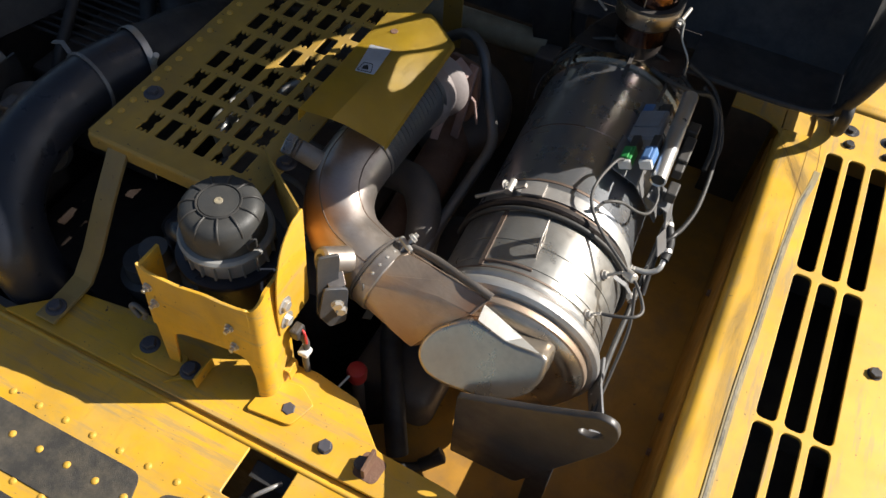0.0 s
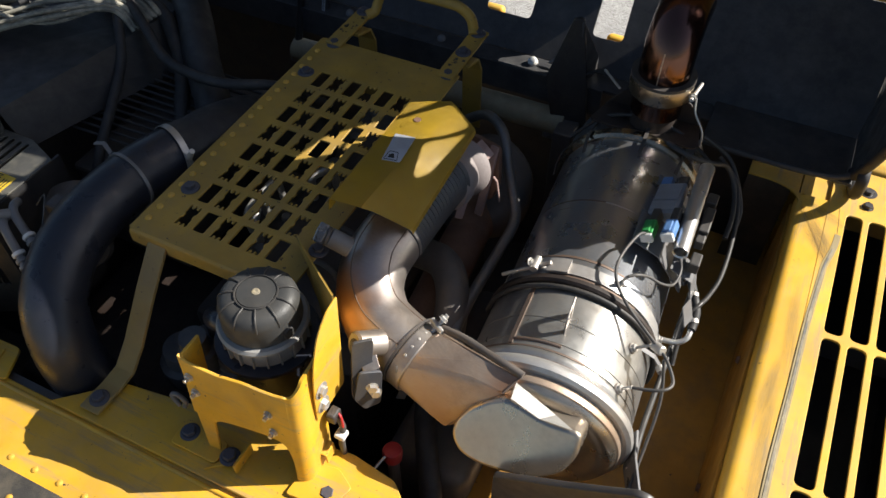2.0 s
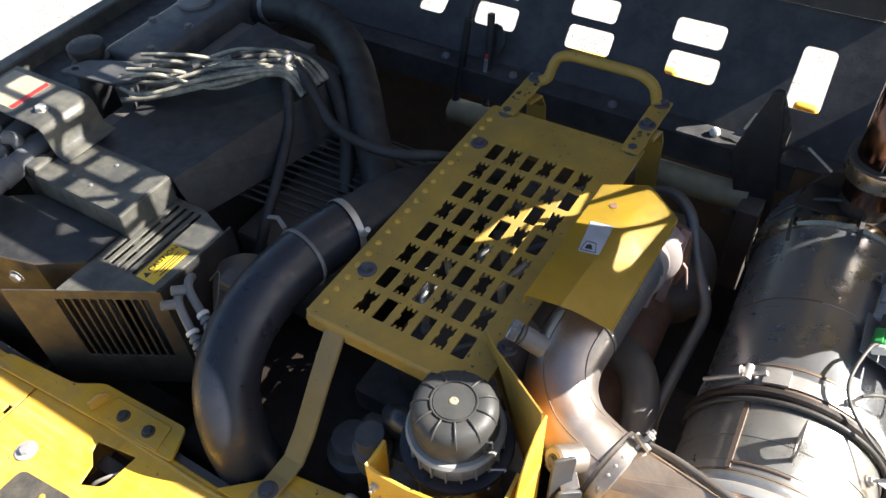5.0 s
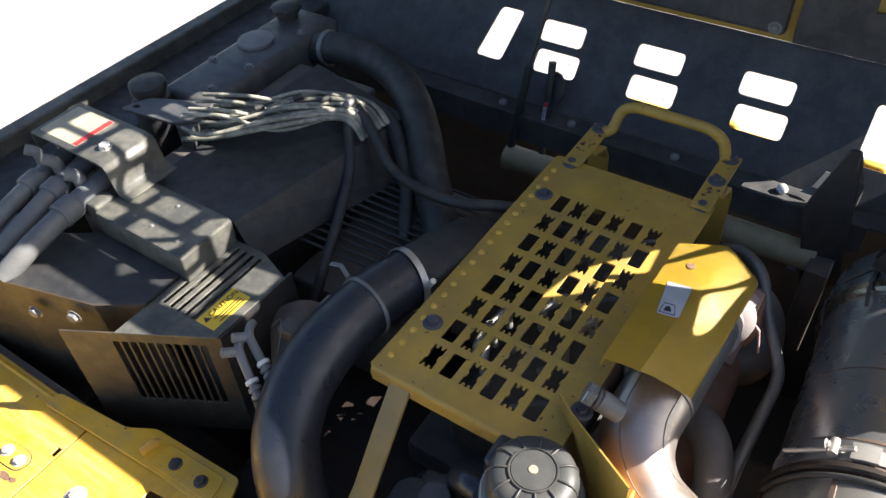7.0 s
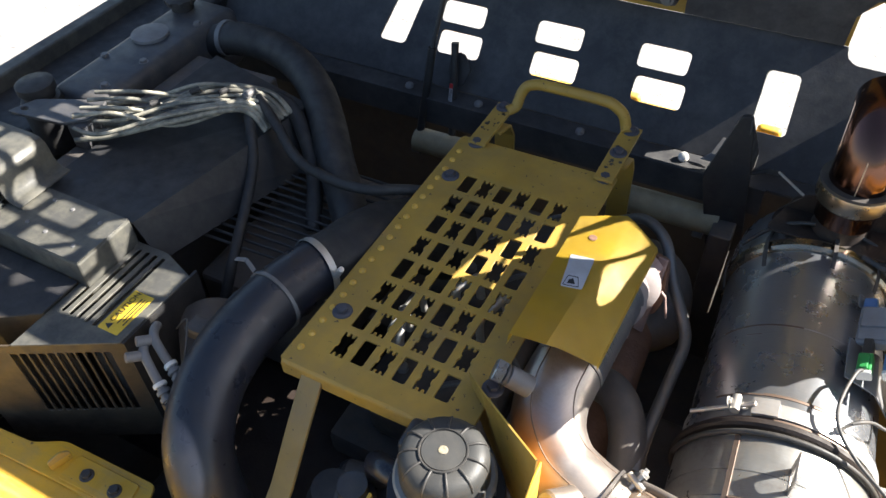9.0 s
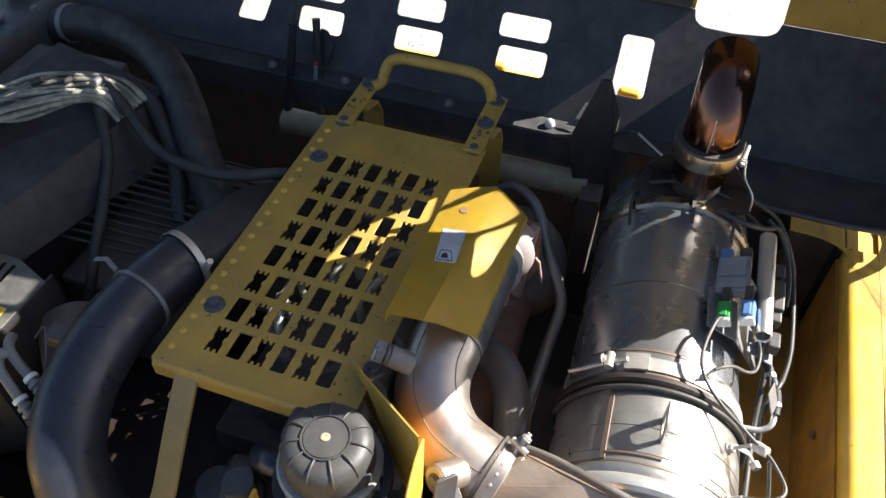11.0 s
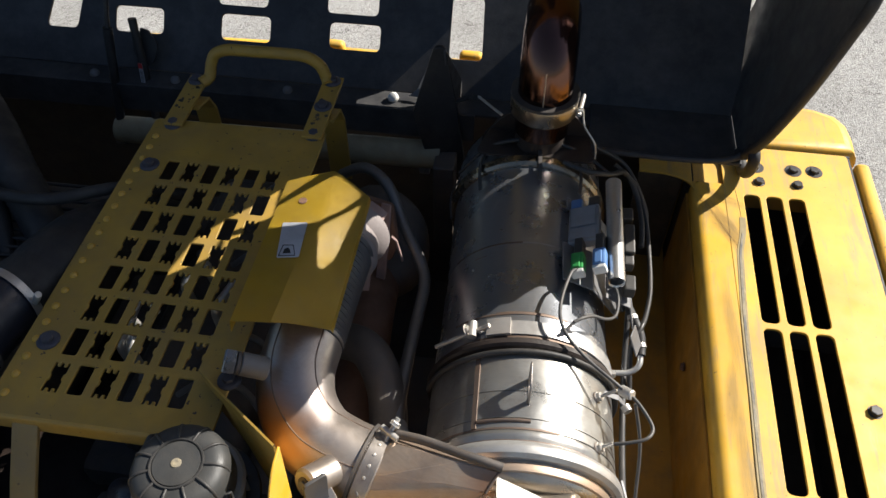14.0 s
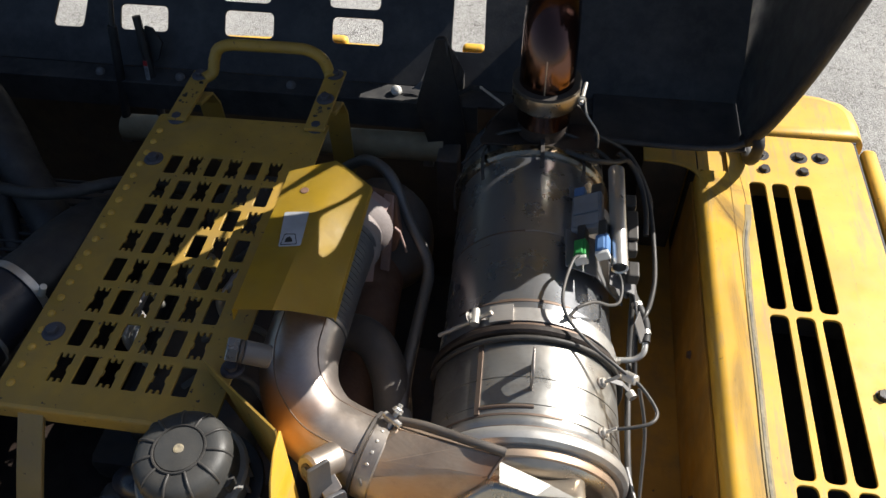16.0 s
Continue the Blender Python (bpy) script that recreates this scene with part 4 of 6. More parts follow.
for s, ang in ((0.498, 5), (0.495, 36), (0.492, -38), (0.49, -75)):
    p, q = on_can(s + 0.03, ang, 0.158), on_can(s - 0.085, ang, 0.164)
    part("stay", strip([p, on_can(s - 0.01, ang, 0.170), on_can(s - 0.05, ang, 0.170), q], 0.008, 0.002, on_can(0, ang + 90, 1)), "plate_grey", dpf)


def band(s0, s1, r, a0, a1, n=40, thick=0.002):
    """A strap round part of the can."""
    bm = bmesh.new()
    rings = []
    for k in range(n + 1):
        a = a0 + (a1 - a0) * k / n
        rings.append([bm.verts.new(on_can(s, a, rr)) for s, rr in ((s0, r), (s1, r), (s1, r + thick), (s0, r + thick))])
    for p, q in zip(rings, rings[1:]):
        for i in range(4):
            bm.faces.new((p[i], p[(i + 1) % 4], q[(i + 1) % 4], q[i]))
    bm.faces.new(rings[0])
    bm.faces.new(rings[-1])
    return bm


strap_ = part("clamp_strap", band(0.041, 0.068, 0.161, -22, 250), "steel_band", dpf, "steel clamp strap", smooth=30)
part("strap_end", band(0.038, 0.071, 0.163, -24, -10, 8, 0.006), "steel_band", strap_, smooth=30)
part("t_bolt", rod(on_can(0.055, -62, 0.176), on_can(0.055, -22, 0.172), 0.004, 12), "zinc", strap_, smooth=40)
bolt(strap_, on_can(0.055, -36, 0.175), on_can(0.0, 54, 1), size=0.012, washer=0.010, material="zinc", name="nut")
part("trunnion", rod(on_can(0.040, -33, 0.170), on_can(0.070, -33, 0.170), 0.008, 14), "zinc", strap_, smooth=40)
part("wire_ring", hose([on_can(0.004 + 0.004 * math.sin(a / 40), a, 0.1665) for a in range(-80, 112, 8)], 0.0048, 10, 3), "loom", dpf, "black cable strapped round the joint", smooth=60)
part("long_seam", strip([on_can(s, -29, 0.1612) for s in (0.0, -0.03, -0.06, -0.10, -0.13)], 0.009, 0.002, on_can(0, 61, 1)), "weld", dpf, "brown welded seam")
part("cross_weld", hose([on_can(-0.119, a, 0.1608) for a in (-27, -20, -12, -4, 3)], 0.0032, 8, 6), "weld", dpf, smooth=60)
part("cross_weld", hose([on_can(0.088, a, 0.1570) for a in (-20, -10, 0, 10, 17)], 0.0028, 8, 6), "weld", dpf, smooth=60)
part("cross_weld", hose([on_can(0.030 + 0.2, a, 0.1545) for a in (-40, -30)], 0.001, 6, 3), "weld", dpf, smooth=60)
for s0, r, a0, a1 in ((0.0355, 0.1592, -70, 40), (0.0835, 0.1592, -50, 25), (-0.1535, 0.1578, -75, 45), (-0.1335, 0.1592, -60, 20), (0.2505, 0.1538, -60, -5)):
    part("rust_line", band(s0, s0 + 0.0035, r, a0, a1, 24, 0.0009), "weld", dpf, "thin brown rust line at a seam", smooth=40)
# upright lifting fin with a slot, on the front can
fin = plate(rounded([(0.0, -0.003), (0.048, -0.003), (0.047, 0.040), (0.038, 0.047), (0.004, 0.054), (0.0, 0.052)], [0, 0, 0.008, 0.012, 0.003, 0.002]), [rounded([(0.012, 0.003), (0.040, 0.003), (0.038, 0.030), (0.030, 0.036), (0.012, 0.040)], 0.005)], 0.003, 0.0006)
fp = on_can(-0.043, 1, 0.158)
part("lifting_fin", fin, "heat_steel", dpf, at=face_frame(fp, (0, 0, -1), on_can(0, 1, 1)))


def sensor(parent, s, ang, r, length=0.022, bend=None):
    """A threaded probe screwed into the can."""
    base = part("probe_boss", rod(on_can(s, ang, r - 0.004), on_can(s, ang, r + 0.006), 0.010, 20, 0.001), "heat_steel", parent, "round weld-in probe boss", smooth=40)
    b = bolt(base, on_can(s, ang, r + 0.006), on_can(0, ang, 1), size=0.014, washer=0.009, material="zinc", name="probe_nut")
    part("probe_stem", rod(on_can(s, ang, r + 0.012), on_can(s, ang, r + 0.012 + length), 0.003, 12), "zinc", base, smooth=40)
    return base


for s, ang, ln in ((0.062, 23, 0.022), (0.070, 84, 0.012), (-0.128, 47, 0.020), (-0.036, 48, 0.030)):
    sensor(dpf, s, ang, 0.157, ln)
# probe cables
part("probe_cable", hose([on_can(0.172, 24, 0.200), on_can(0.155, 20, 0.204), on_can(0.106, 16, 0.200), on_can(0.066, 15.5, 0.192), on_can(0.037, 20.5, 0.184), on_can(0.005, 31, 0.186), on_can(-0.022, 40, 0.200), on_can(-0.045, 48, 0.216)], 0.0030, 8), "wire", dpf, smooth=60)
part("probe_cable", hose([on_can(0.200, 38, 0.205), on_can(0.188, 44, 0.206), on_can(0.165, 52, 0.204), on_can(0.125, 52, 0.198), on_can(0.100, 44, 0.195), on_can(0.088, 34, 0.196), on_can(0.072, 27, 0.198), on_can(0.062, 23, 0.192)], 0.0030, 8), "wire", dpf, smooth=60)
part("probe_cable", hose([on_can(-0.045, 48, 0.216), on_can(-0.058, 51, 0.226), on_can(-0.085, 54, 0.238), on_can(-0.105, 55, 0.242), on_can(-0.122, 53, 0.234), on_can(-0.128, 50, 0.210), on_can(-0.128, 47, 0.185)], 0.0030, 8), "wire", dpf, smooth=60)
part("probe_cable", hose([on_can(-0.060, 52, 0.222), on_can(-0.10, 68, 0.205), on_can(-0.16, 84, 0.190), on_can(-0.23, 98, 0.185)], 0.0030, 8), "wire", dpf, smooth=60)
part("cable_clip", rod(on_can(-0.036, 48, 0.205), on_can(-0.052, 49, 0.224), 0.009, 14, 0.002), "zinc", dpf, smooth=40)
part("cable_clip", spin([(-0.006, 0.004), (-0.006, 0.008), (0.006, 0.008), (0.006, 0.004)], 14, close=True), "zinc", dpf, at=aim(on_can(-0.02, 74, 0.185), on_can(-0.06, 76, 0.205)))
part("tie_stay", strip([on_can(-0.012, 58, 0.158), on_can(-0.012, 66, 0.176), on_can(-0.012, 74, 0.182)], 0.010, 0.002, (0, 0, 1)), "alloy", dpf)
part("pressure_pipe", hose([on_can(0.072, 84, 0.170), on_can(0.074, 84, 0.195), on_can(0.085, 82, 0.212), on_can(0.11, 80, 0.216)], 0.0055, 12), "zinc", dpf, "bent steel pressure pipe", smooth=60)
part("pressure_hose", hose([on_can(0.10, 80, 0.216), on_can(0.14, 78, 0.218), on_can(0.18, 74, 0.205), on_can(0.21, 70, 0.195), on_can(0.26, 70, 0.195)], 0.0085, 14), "rubber", dpf, "black pressure hose with clips", smooth=60)
for s, a, r in ((0.118, 79, 0.217), (0.172, 75, 0.207)):
    part("hose_clip", spin([(-0.004, 0.0085), (-0.004, 0.0102), (0.004, 0.0102), (0.004, 0.0085)], 16, close=True), "zinc", dpf, at=aim(on_can(s, a, r), on_can(s + 0.04, a - 3, r - 0.006)))
# sensor unit with its plugs and the bright tube beside it
part("sensor_plate", strip([on_can(0.21, 20, 0.172), on_can(0.21, 40, 0.178), on_can(0.21, 72, 0.180)], 0.09, 0.003, (0, 0, 1)), "alloy", dpf)
part("sensor_plate", strip([on_can(0.36, 24, 0.168), on_can(0.36, 44, 0.176), on_can(0.36, 72, 0.180)], 0.03, 0.003, (0, 0, 1)), "alloy", dpf)
ufr = face_frame((0.857, 0.400, -0.036), (0.91, 0.0, 0.41), (0.0, 1, 0.0))
unit = part("sensor_unit", box((-0.029, -0.046, 0.0), (0.029, 0.046, 0.020), 0.004), "grey_plastic", dpf, "grey plastic sensor unit", at=AX.inverted() @ ufr)
part("unit_cover", box((-0.025, -0.008, 0.020), (0.025, 0.040, 0.023), 0.003), "grey_plastic", unit)
part("unit_cover", box((-0.025, -0.040, 0.020), (0.025, -0.012, 0.0225), 0.002), "grey_plastic", unit)
for px, mat, lab, py in ((-0.003, "green_plug", "green wiring plug", -0.108), (0.036, "blue_plug", "blue and white wiring plug", -0.106)):
    pl = part("plug", box((px - 0.0115, py - 0.016, 0.018), (px + 0.0115, py + 0.022, 0.038), 0.003), mat, unit, lab)
    part("plug_latch", box((px - 0.0065, py - 0.016, 0.038), (px + 0.0065, py + 0.012, 0.043), 0.0015), mat, pl)
    part("plug_end", box((px - 0.012, py - 0.024, 0.018), (px + 0.012, py - 0.0155, 0.037), 0.002), "white_tag", pl)
    part("plug_neck", box((px - 0.009, py + 0.020, 0.006), (px + 0.006, py + 0.064, 0.030), 0.002), "plastic", unit)
for px in (-0.016, 0.018):
    part("rear_plug", box((px - 0.011, 0.0465, 0.003), (px + 0.011, 0.070, 0.018), 0.003), "blue_plug" if px < 0 else "plastic", unit, "dark blue rear wiring plug" if px < 0 else "black rear wiring plug")
part("bright_tube", spin([(0.0, 0.012), (-0.002, 0.0150), (0.235, 0.0150), (0.235, 0.012), (0.03, 0.012), (0.03, 0)], 28), "tube_steel", dpf, "bright steel stand-off tube", at=AX.inverted() @ aim((0.909, 0.262, -0.010), (0.901, 0.498, 0.000)), smooth=40)
part("tube_wire", hose([on_can(0.215, 60, 0.205), on_can(0.18, 64, 0.20), on_can(0.16, 62, 0.195), on_can(0.19, 52, 0.205), on_can(0.225, 45, 0.21)], 0.003, 8), "wire", dpf, smooth=60)
for lo, hi, mat in (((0.925, 0.345, -0.055), (0.945, 0.415, -0.022), "plastic"), ((0.926, 0.322, -0.052), (0.944, 0.346, -0.030), "plastic"), ((0.920, 0.425, -0.050), (0.942, 0.455, -0.020), "plastic"), ((0.930, 0.28, -0.075), (0.950, 0.315, -0.050), "plastic")):
    part("relay_box", box(lo, hi, 0.003), mat, dpf, "small grey connector box", at=AX.inverted())
part("side_bracket", strip([(0.900, 0.30, -0.075), (0.945, 0.29, -0.085), (0.955, 0.27, -0.12)], 0.05, 0.003, (0, 1, 0)), "alloy", dpf, "bright bent bracket", at=AX.inverted())
part("side_bracket", strip([(0.95, 0.22, -0.09), (0.965, 0.20, -0.12)], 0.03, 0.003, (0.3, 1, 0)), "alloy", dpf, at=AX.inverted())
# wiring looms behind the sensor unit
looms = thing("wiring_loom", "black corrugated wiring looms along the exhaust filter", "cables", AX)
for pts, r in (([on_can(0.46, 20, 0.18), on_can(0.44, 34, 0.20), on_can(0.46, 48, 0.215), on_can(0.50, 60, 0.225), on_can(0.48, 72, 0.235), on_can(0.42, 78, 0.24), on_can(0.36, 80, 0.235)], 0.006),
               ([on_can(0.52, 56, 0.21), on_can(0.50, 70, 0.235), on_can(0.44, 78, 0.248), on_can(0.36, 82, 0.250), on_can(0.26, 82, 0.245), on_can(0.19, 79, 0.232), on_can(0.15, 76, 0.220), on_can(0.12, 80, 0.20), on_can(0.05, 96, 0.20)], 0.0052),
               ([on_can(0.53, 40, 0.20), on_can(0.53, 62, 0.225), on_can(0.47, 80, 0.25), on_can(0.43, 88, 0.25)], 0.0055),
               ([on_can(0.50, -60, 0.172), on_can(0.515, -30, 0.174), on_can(0.52, 0, 0.172), on_can(0.515, 30, 0.178), on_can(0.49, 55, 0.20)], 0.0045),
               ([on_can(0.20, 78, 0.20), on_can(0.10, 92, 0.19), on_can(-0.02, 98, 0.185), on_can(-0.12, 98, 0.18), on_can(-0.20, 100, 0.185), on_can(-0.26, 102, 0.20)], 0.006)):
    part("loom", hose(pts, r, 10, 8, ripple=0.0008, pitch=0.005), "loom", looms, smooth=60)
part("white_tie", rod(on_can(-0.17, 99, 0.18), on_can(-0.19, 99, 0.181), 0.009, 12), "white_tag", looms)
part("plug", box((-0.010, -0.014, -0.016), (0.010, 0.014, 0.016), 0.003), "grey_plastic", looms, at=Matrix.Translation(on_can(-0.255, 101, 0.20)))

# teardrop inlet chamber on the front, and the copper-tinted duct that feeds it
tear = rounded([(-0.082, -0.036), (-0.082, -0.008), (-0.065, 0.026), (-0.034, 0.054), (-0.011, 0.068), (0.01, 0.066), (0.062, 0.056), (0.112, 0.061), (0.123, 0.055), (0.125, 0.04), (0.126, 0.017), (0.112, -0.021), (0.071, -0.049), (0.024, -0.061), (-0.024, -0.067), (-0.06, -0.061)], 0.018, 4)
tfr = face_frame((0.745, -0.183, -0.092), (1, 0, 0), (-0., 0.55, 0.835))
chamber = part("inlet_chamber", plate(tear, (), 0.085, 0.008, 4), "chamber", dpf, "bright teardrop inlet chamber", smooth=30)
chamber.matrix_parent_inverse = AX.inverted()
chamber.matrix_basis = tfr
# Shoulder turned and lightened to hold the sun's glint.
bm = bmesh.new()
low_edge = [(0.7433, -0.1440, -0.0330), (0.7964, -0.1518, -0.0448), (0.8535, -0.1495, -0.0412)]
top_edge = [(0.7402, -0.1126, -0.0327), (0.7744, -0.1203, -0.0403), (0.8165, -0.1306, -0.0496)]
va, vb = [bm.verts.new(p) for p in low_edge], [bm.verts.new(p) for p in top_edge]
bm.faces.new((va[0], va[1], vb[1], vb[0]))
bm.faces.new((va[1], vb[2], vb[1]))
bm.faces.new((va[1], va[2], vb[2]))
bmesh.ops.solidify(bm, geom=bm.faces[:], thickness=0.004)
shoulder = part("chamber_shoulder", bm, "glint_facet", dpf, "sloping shoulder of the chamber, coloured bright for sun glare", at=AX.inverted(), smooth=20)
elbow = thing("exhaust_elbow", "heat-tinted steel exhaust elbow leading into the filter", "exhaust pipe")
EL = [(0.399, 0.105, -0.046), (0.397, 0.075, -0.048), (0.397, 0.025, -0.056), (0.413, -0.025, -0.070), (0.450, -0.066, -0.085), (0.498, -0.086, -0.095), (0.540, -0.096, -0.102)]
part("pipe", hose(EL, 0.0635, 44, 8), "elbow_steel", elbow, smooth=50)
line = curve_points(EL, 8)
for off in (-38, 28):
    seam = []
    for i in range(2, len(line) - 1):
        d = (line[i + 1] - line[i - 1]).normalized()
        side = d.cross(Vector((0, 0, 1))).normalized()
        up = side.cross(d)
        a = radians(off)
        seam.append(line[i] + 0.0632 * (math.sin(a) * side + math.cos(a) * up))
    part("weld_seam", hose(seam[::3], 0.0013, 6, 3), "weld", elbow, "dark lengthwise weld seam", smooth=60)
E1 = Vector(EL[-1])
ED = (Vector(EL[-1]) - Vector(EL[-2])).normalized()
clampm = aim(E1, E1 + ED)
vband = part("clamp_band", spin([(-0.008, 0.060), (-0.008, 0.0655), (-0.006, 0.067), (0.018, 0.067), (0.020, 0.0655), (0.020, 0.060)], 48, close=True), "heat_steel", elbow, "steel band clamp", at=clampm, smooth=35)
part("seal_lip", spin([(-0.014, 0.060), (-0.014, 0.069), (-0.009, 0.069), (-0.009, 0.060)], 48, close=True), "engine", elbow, at=clampm, smooth=35)
# clamp bolt at the top of the band
ctop = E1 + Vector((0.030, 0.026, 0.060))
for dz, r in ((0.0, 0.009), (0.014, 0.009)):
    part("trunnion", rod(ctop + Vector((-0.012, 0.014, dz - 0.008)), ctop + Vector((0.016, -0.004, dz - 0.008)), r * 0.6, 12), "zinc", vband, smooth=40).matrix_parent_inverse = clampm.inverted()
part("t_bolt", rod(ctop + Vector((-0.006, -0.010, -0.008)), ctop + Vector((0.012, 0.026, 0.018)), 0.0042, 12), "zinc", vband, smooth=40).matrix_parent_inverse = clampm.inverted()
nutm = bolt(vband, ctop + Vector((0.008, 0.014, 0.016)), (0.5, 0.75, 0.5), size=0.014, washer=0.009, material="zinc", name="nut")
nutm.matrix_parent_inverse = clampm.inverted()
for k in range(5):
    a = radians(60 + 16 * k)
    part("band_rivet", spin([(0, 0.003), (0.001, 0.0024), (0.0014, 0)], 8), "zinc", vband, at=aim((0.067 * math.cos(a), 0.067 * math.sin(a), 0.006), (math.cos(a), math.sin(a), 0.006)))
# loft from the round clamp to the chamber's shoulder
bm = bmesh.new()
n = 28
for k in range(n):
    bm.verts.new(clampm @ Vector((0.0620 * math.cos(2 * math.pi * k / n), 0.0620 * math.sin(2 * math.pi * k / n), 0.012)))
for p in ((0.587, -0.082, -0.030), (0.572, -0.128, -0.045), (0.6815, -0.104, -0.0185), (0.666, -0.134, -0.0365), (0.743, -0.110, -0.020), (0.726, -0.138, -0.036), (0.704, -0.1500, -0.060), (0.606, -0.176, -0.130), (0.640, -0.178, -0.150), (0.690, -0.075, -0.245), (0.735, -0.090, -0.080), (0.600, -0.080, -0.130)):
    bm.verts.new(p)
bmesh.ops.convex_hull(bm, input=bm.verts[:])
bmesh.ops.dissolve_limit(bm, angle_limit=radians(4), verts=bm.verts[:], edges=bm.edges[:])
bmesh.ops.bevel(bm, geom=bm.edges[:], offset=0.0014, segments=2, affect="EDGES", clamp_overlap=True)
duct_in = part("inlet_duct", bm, "copper_steel", elbow, "copper-brown folded inlet duct", smooth=14)
part("gasket_bead", hose([(0.572, -0.060, -0.044), (0.63, -0.076, -0.024), (0.69, -0.094, -0.016), (0.72, -0.101, -0.014), (0.748, -0.106, -0.016)], 0.0072, 12), "engine", elbow, "black sealing bead", smooth=60)
part("duct_end_weld", hose([(0.727, -0.139, -0.036), (0.735, -0.125, -0.028), (0.744, -0.111, -0.019)], 0.0022, 8), "weld", elbow, smooth=60)
# lug and link plates under the elbow
part("lug", rod((0.467, -0.169, -0.024), (0.498, -0.128, -0.050), 0.0235, 32, 0.004), "heat_steel", elbow, smooth=40)
part("lug_hole", rod((0.4662, -0.1700, -0.0233), (0.470, -0.165, -0.0265), 0.0115, 20), "engine", elbow)
part("lug_screw", rod((0.4645, -0.1725, -0.0216), (0.470, -0.165, -0.0265), 0.0075, 6), "alloy", elbow)
part("lug_arm", strip([(0.478, -0.160, -0.028), (0.492, -0.168, -0.045), (0.506, -0.182, -0.062)], 0.030, 0.006, (0.5, 0.6, 0.2)), "heat_steel", elbow)
link = thing("support_link", "grey bolted steel support link under the exhaust elbow", "bracket")
lk = plate(rounded([(-0.020, 0.0), (0.018, 0.004), (0.020, -0.05), (0.036, -0.075), (0.034, -0.135), (0.014, -0.150), (-0.010, -0.135), (-0.014, -0.08)], 0.008), (), 0.006, 0.001)
part("link_plate", lk, "tank_grey", link, at=face_frame((0.490, -0.174, 0.004), (0.55, 0.55, -0.15), (0.0, 0.20, 1)))
lk2 = plate(rounded([(-0.012, -0.055), (0.030, -0.060), (0.034, -0.140), (0.006, -0.150), (-0.016, -0.12)], 0.008), (), 0.006, 0.001)
part("link_plate", lk2, "tank_grey", link, at=face_frame((0.504, -0.182, 0.004), (0.55, 0.55, -0.15), (0.0, 0.20, 1)))
for z in (-0.073, -0.101):
    bolt(link, (0.517, -0.203 - (0.073 + z) * 0.3, z), (0.6, -0.8, 0.1), size=0.016, washer=0.011, material="zinc")

part("spacer", rod((0.530, -0.150, -0.075), (0.556, -0.128, -0.082), 0.013, 18, 0.002), "collar", link, smooth=40)
part("hanger", strip([(0.542, -0.118, -0.120), (0.538, -0.120, -0.170), (0.520, -0.122, -0.230)], 0.018, 0.003, (1, 0.2, 0.2)), "stainless", link, "bright torn tab")

# mounting plate in front of the can
mount = thing("mounting_plate", "dark grey steel mounting plate with a lifting hole", "bracket")
mp = rounded([(0.756, -0.128), (0.878, -0.055), (0.945, -0.010), (0.975, 0.011), (0.999, 0.005), (1.009, -0.025), (1.004, -0.072), (0.885, -0.345), (0.756, -0.345)], [0.006, 0.02, 0.02, 0.012, 0.014, 0.014, 0.02, 0.012, 0.006])
part("plate", plate(mp, [[(0.969 + 0.018 * math.cos(a), -0.045 + 0.013 * math.sin(a) + 0.006 * math.cos(a)) for a in (2 * math.pi * k / 20 for k in range(20))]], 0.012, 0.002), "plate_grey", mount, at=face_frame((0, -0.236, 0), (1, 0, 0), (0, 0, 1)))
part("foot", box((0.90, -0.232, -0.456), (0.94, -0.205, -0.20), 0.004), "plate_grey", mount)
part("back_stay", strip([on_can(-0.13, 95, 0.165), on_can(-0.185, 95, 0.175), on_can(-0.235, 100, 0.20)], 0.05, 0.005, on_can(0, 15, 1)), "alloy", mount, at=AX)

# ---- exhaust stack ----
stack = thing("exhaust_stack", "polished heat-browned exhaust outlet pipe", "exhaust pipe")
SX, SY = 0.754, 0.640
part("pipe", hose([(SX, SY, 0.0), (SX, SY, 0.05), (SX, SY, 0.09), (SX, SY + 0.001, 0.115), (SX, SY + 0.012, 0.152), (SX, SY + 0.040, 0.182), (SX, SY + 0.075, 0.193), (SX, SY + 0.12, 0.195)], 0.054, 44, 8, caps=False), "bronze", stack, smooth=60)
part("pipe_seam", hose([(SX - 0.002, SY - 0.0545, 0.095), (SX - 0.002, SY - 0.0545, 0.105), (SX - 0.002, SY - 0.053, 0.125), (SX - 0.002, SY - 0.042, 0.163)], 0.0012, 6), "copper_steel", stack, smooth=60)
part("clamp_band", spin([(0.050, 0.055), (0.050, 0.0655), (0.053, 0.067), (0.084, 0.067), (0.087, 0.0655), (0.087, 0.055)], 56, close=True), "band_bronze", stack, "tarnished wide steel clamp band", at=Matrix.Translation((SX, SY, 0)), smooth=35)
part("lower_band", spin([(0.087, 0.054), (0.087, 0.068), (0.094, 0.068), (0.094, 0.054)], 56, close=True), "plate_grey", stack, at=Matrix.Translation((SX, SY, 0)), smooth=35)
part("clamp_bolt", rod((SX + 0.070, SY - 0.035, 0.068), (SX + 0.078, SY + 0.03, 0.068), 0.004, 12), "zinc", stack, smooth=40)
bolt(stack, (SX + 0.071, SY - 0.022, 0.068), (0.1, -1, 0), size=0.013, washer=0.009, material="zinc", name="nut")
part("outlet_neck", spin([(-0.06, 0.060), (-0.02, 0.050), (0.010, 0.046), (0.028, 0.048), (0.042, 0.056), (0.052, 0.062)], 56), "soot", stack, "brown sooty outlet neck", at=Matrix.Translation((SX, SY, 0)), smooth=50)
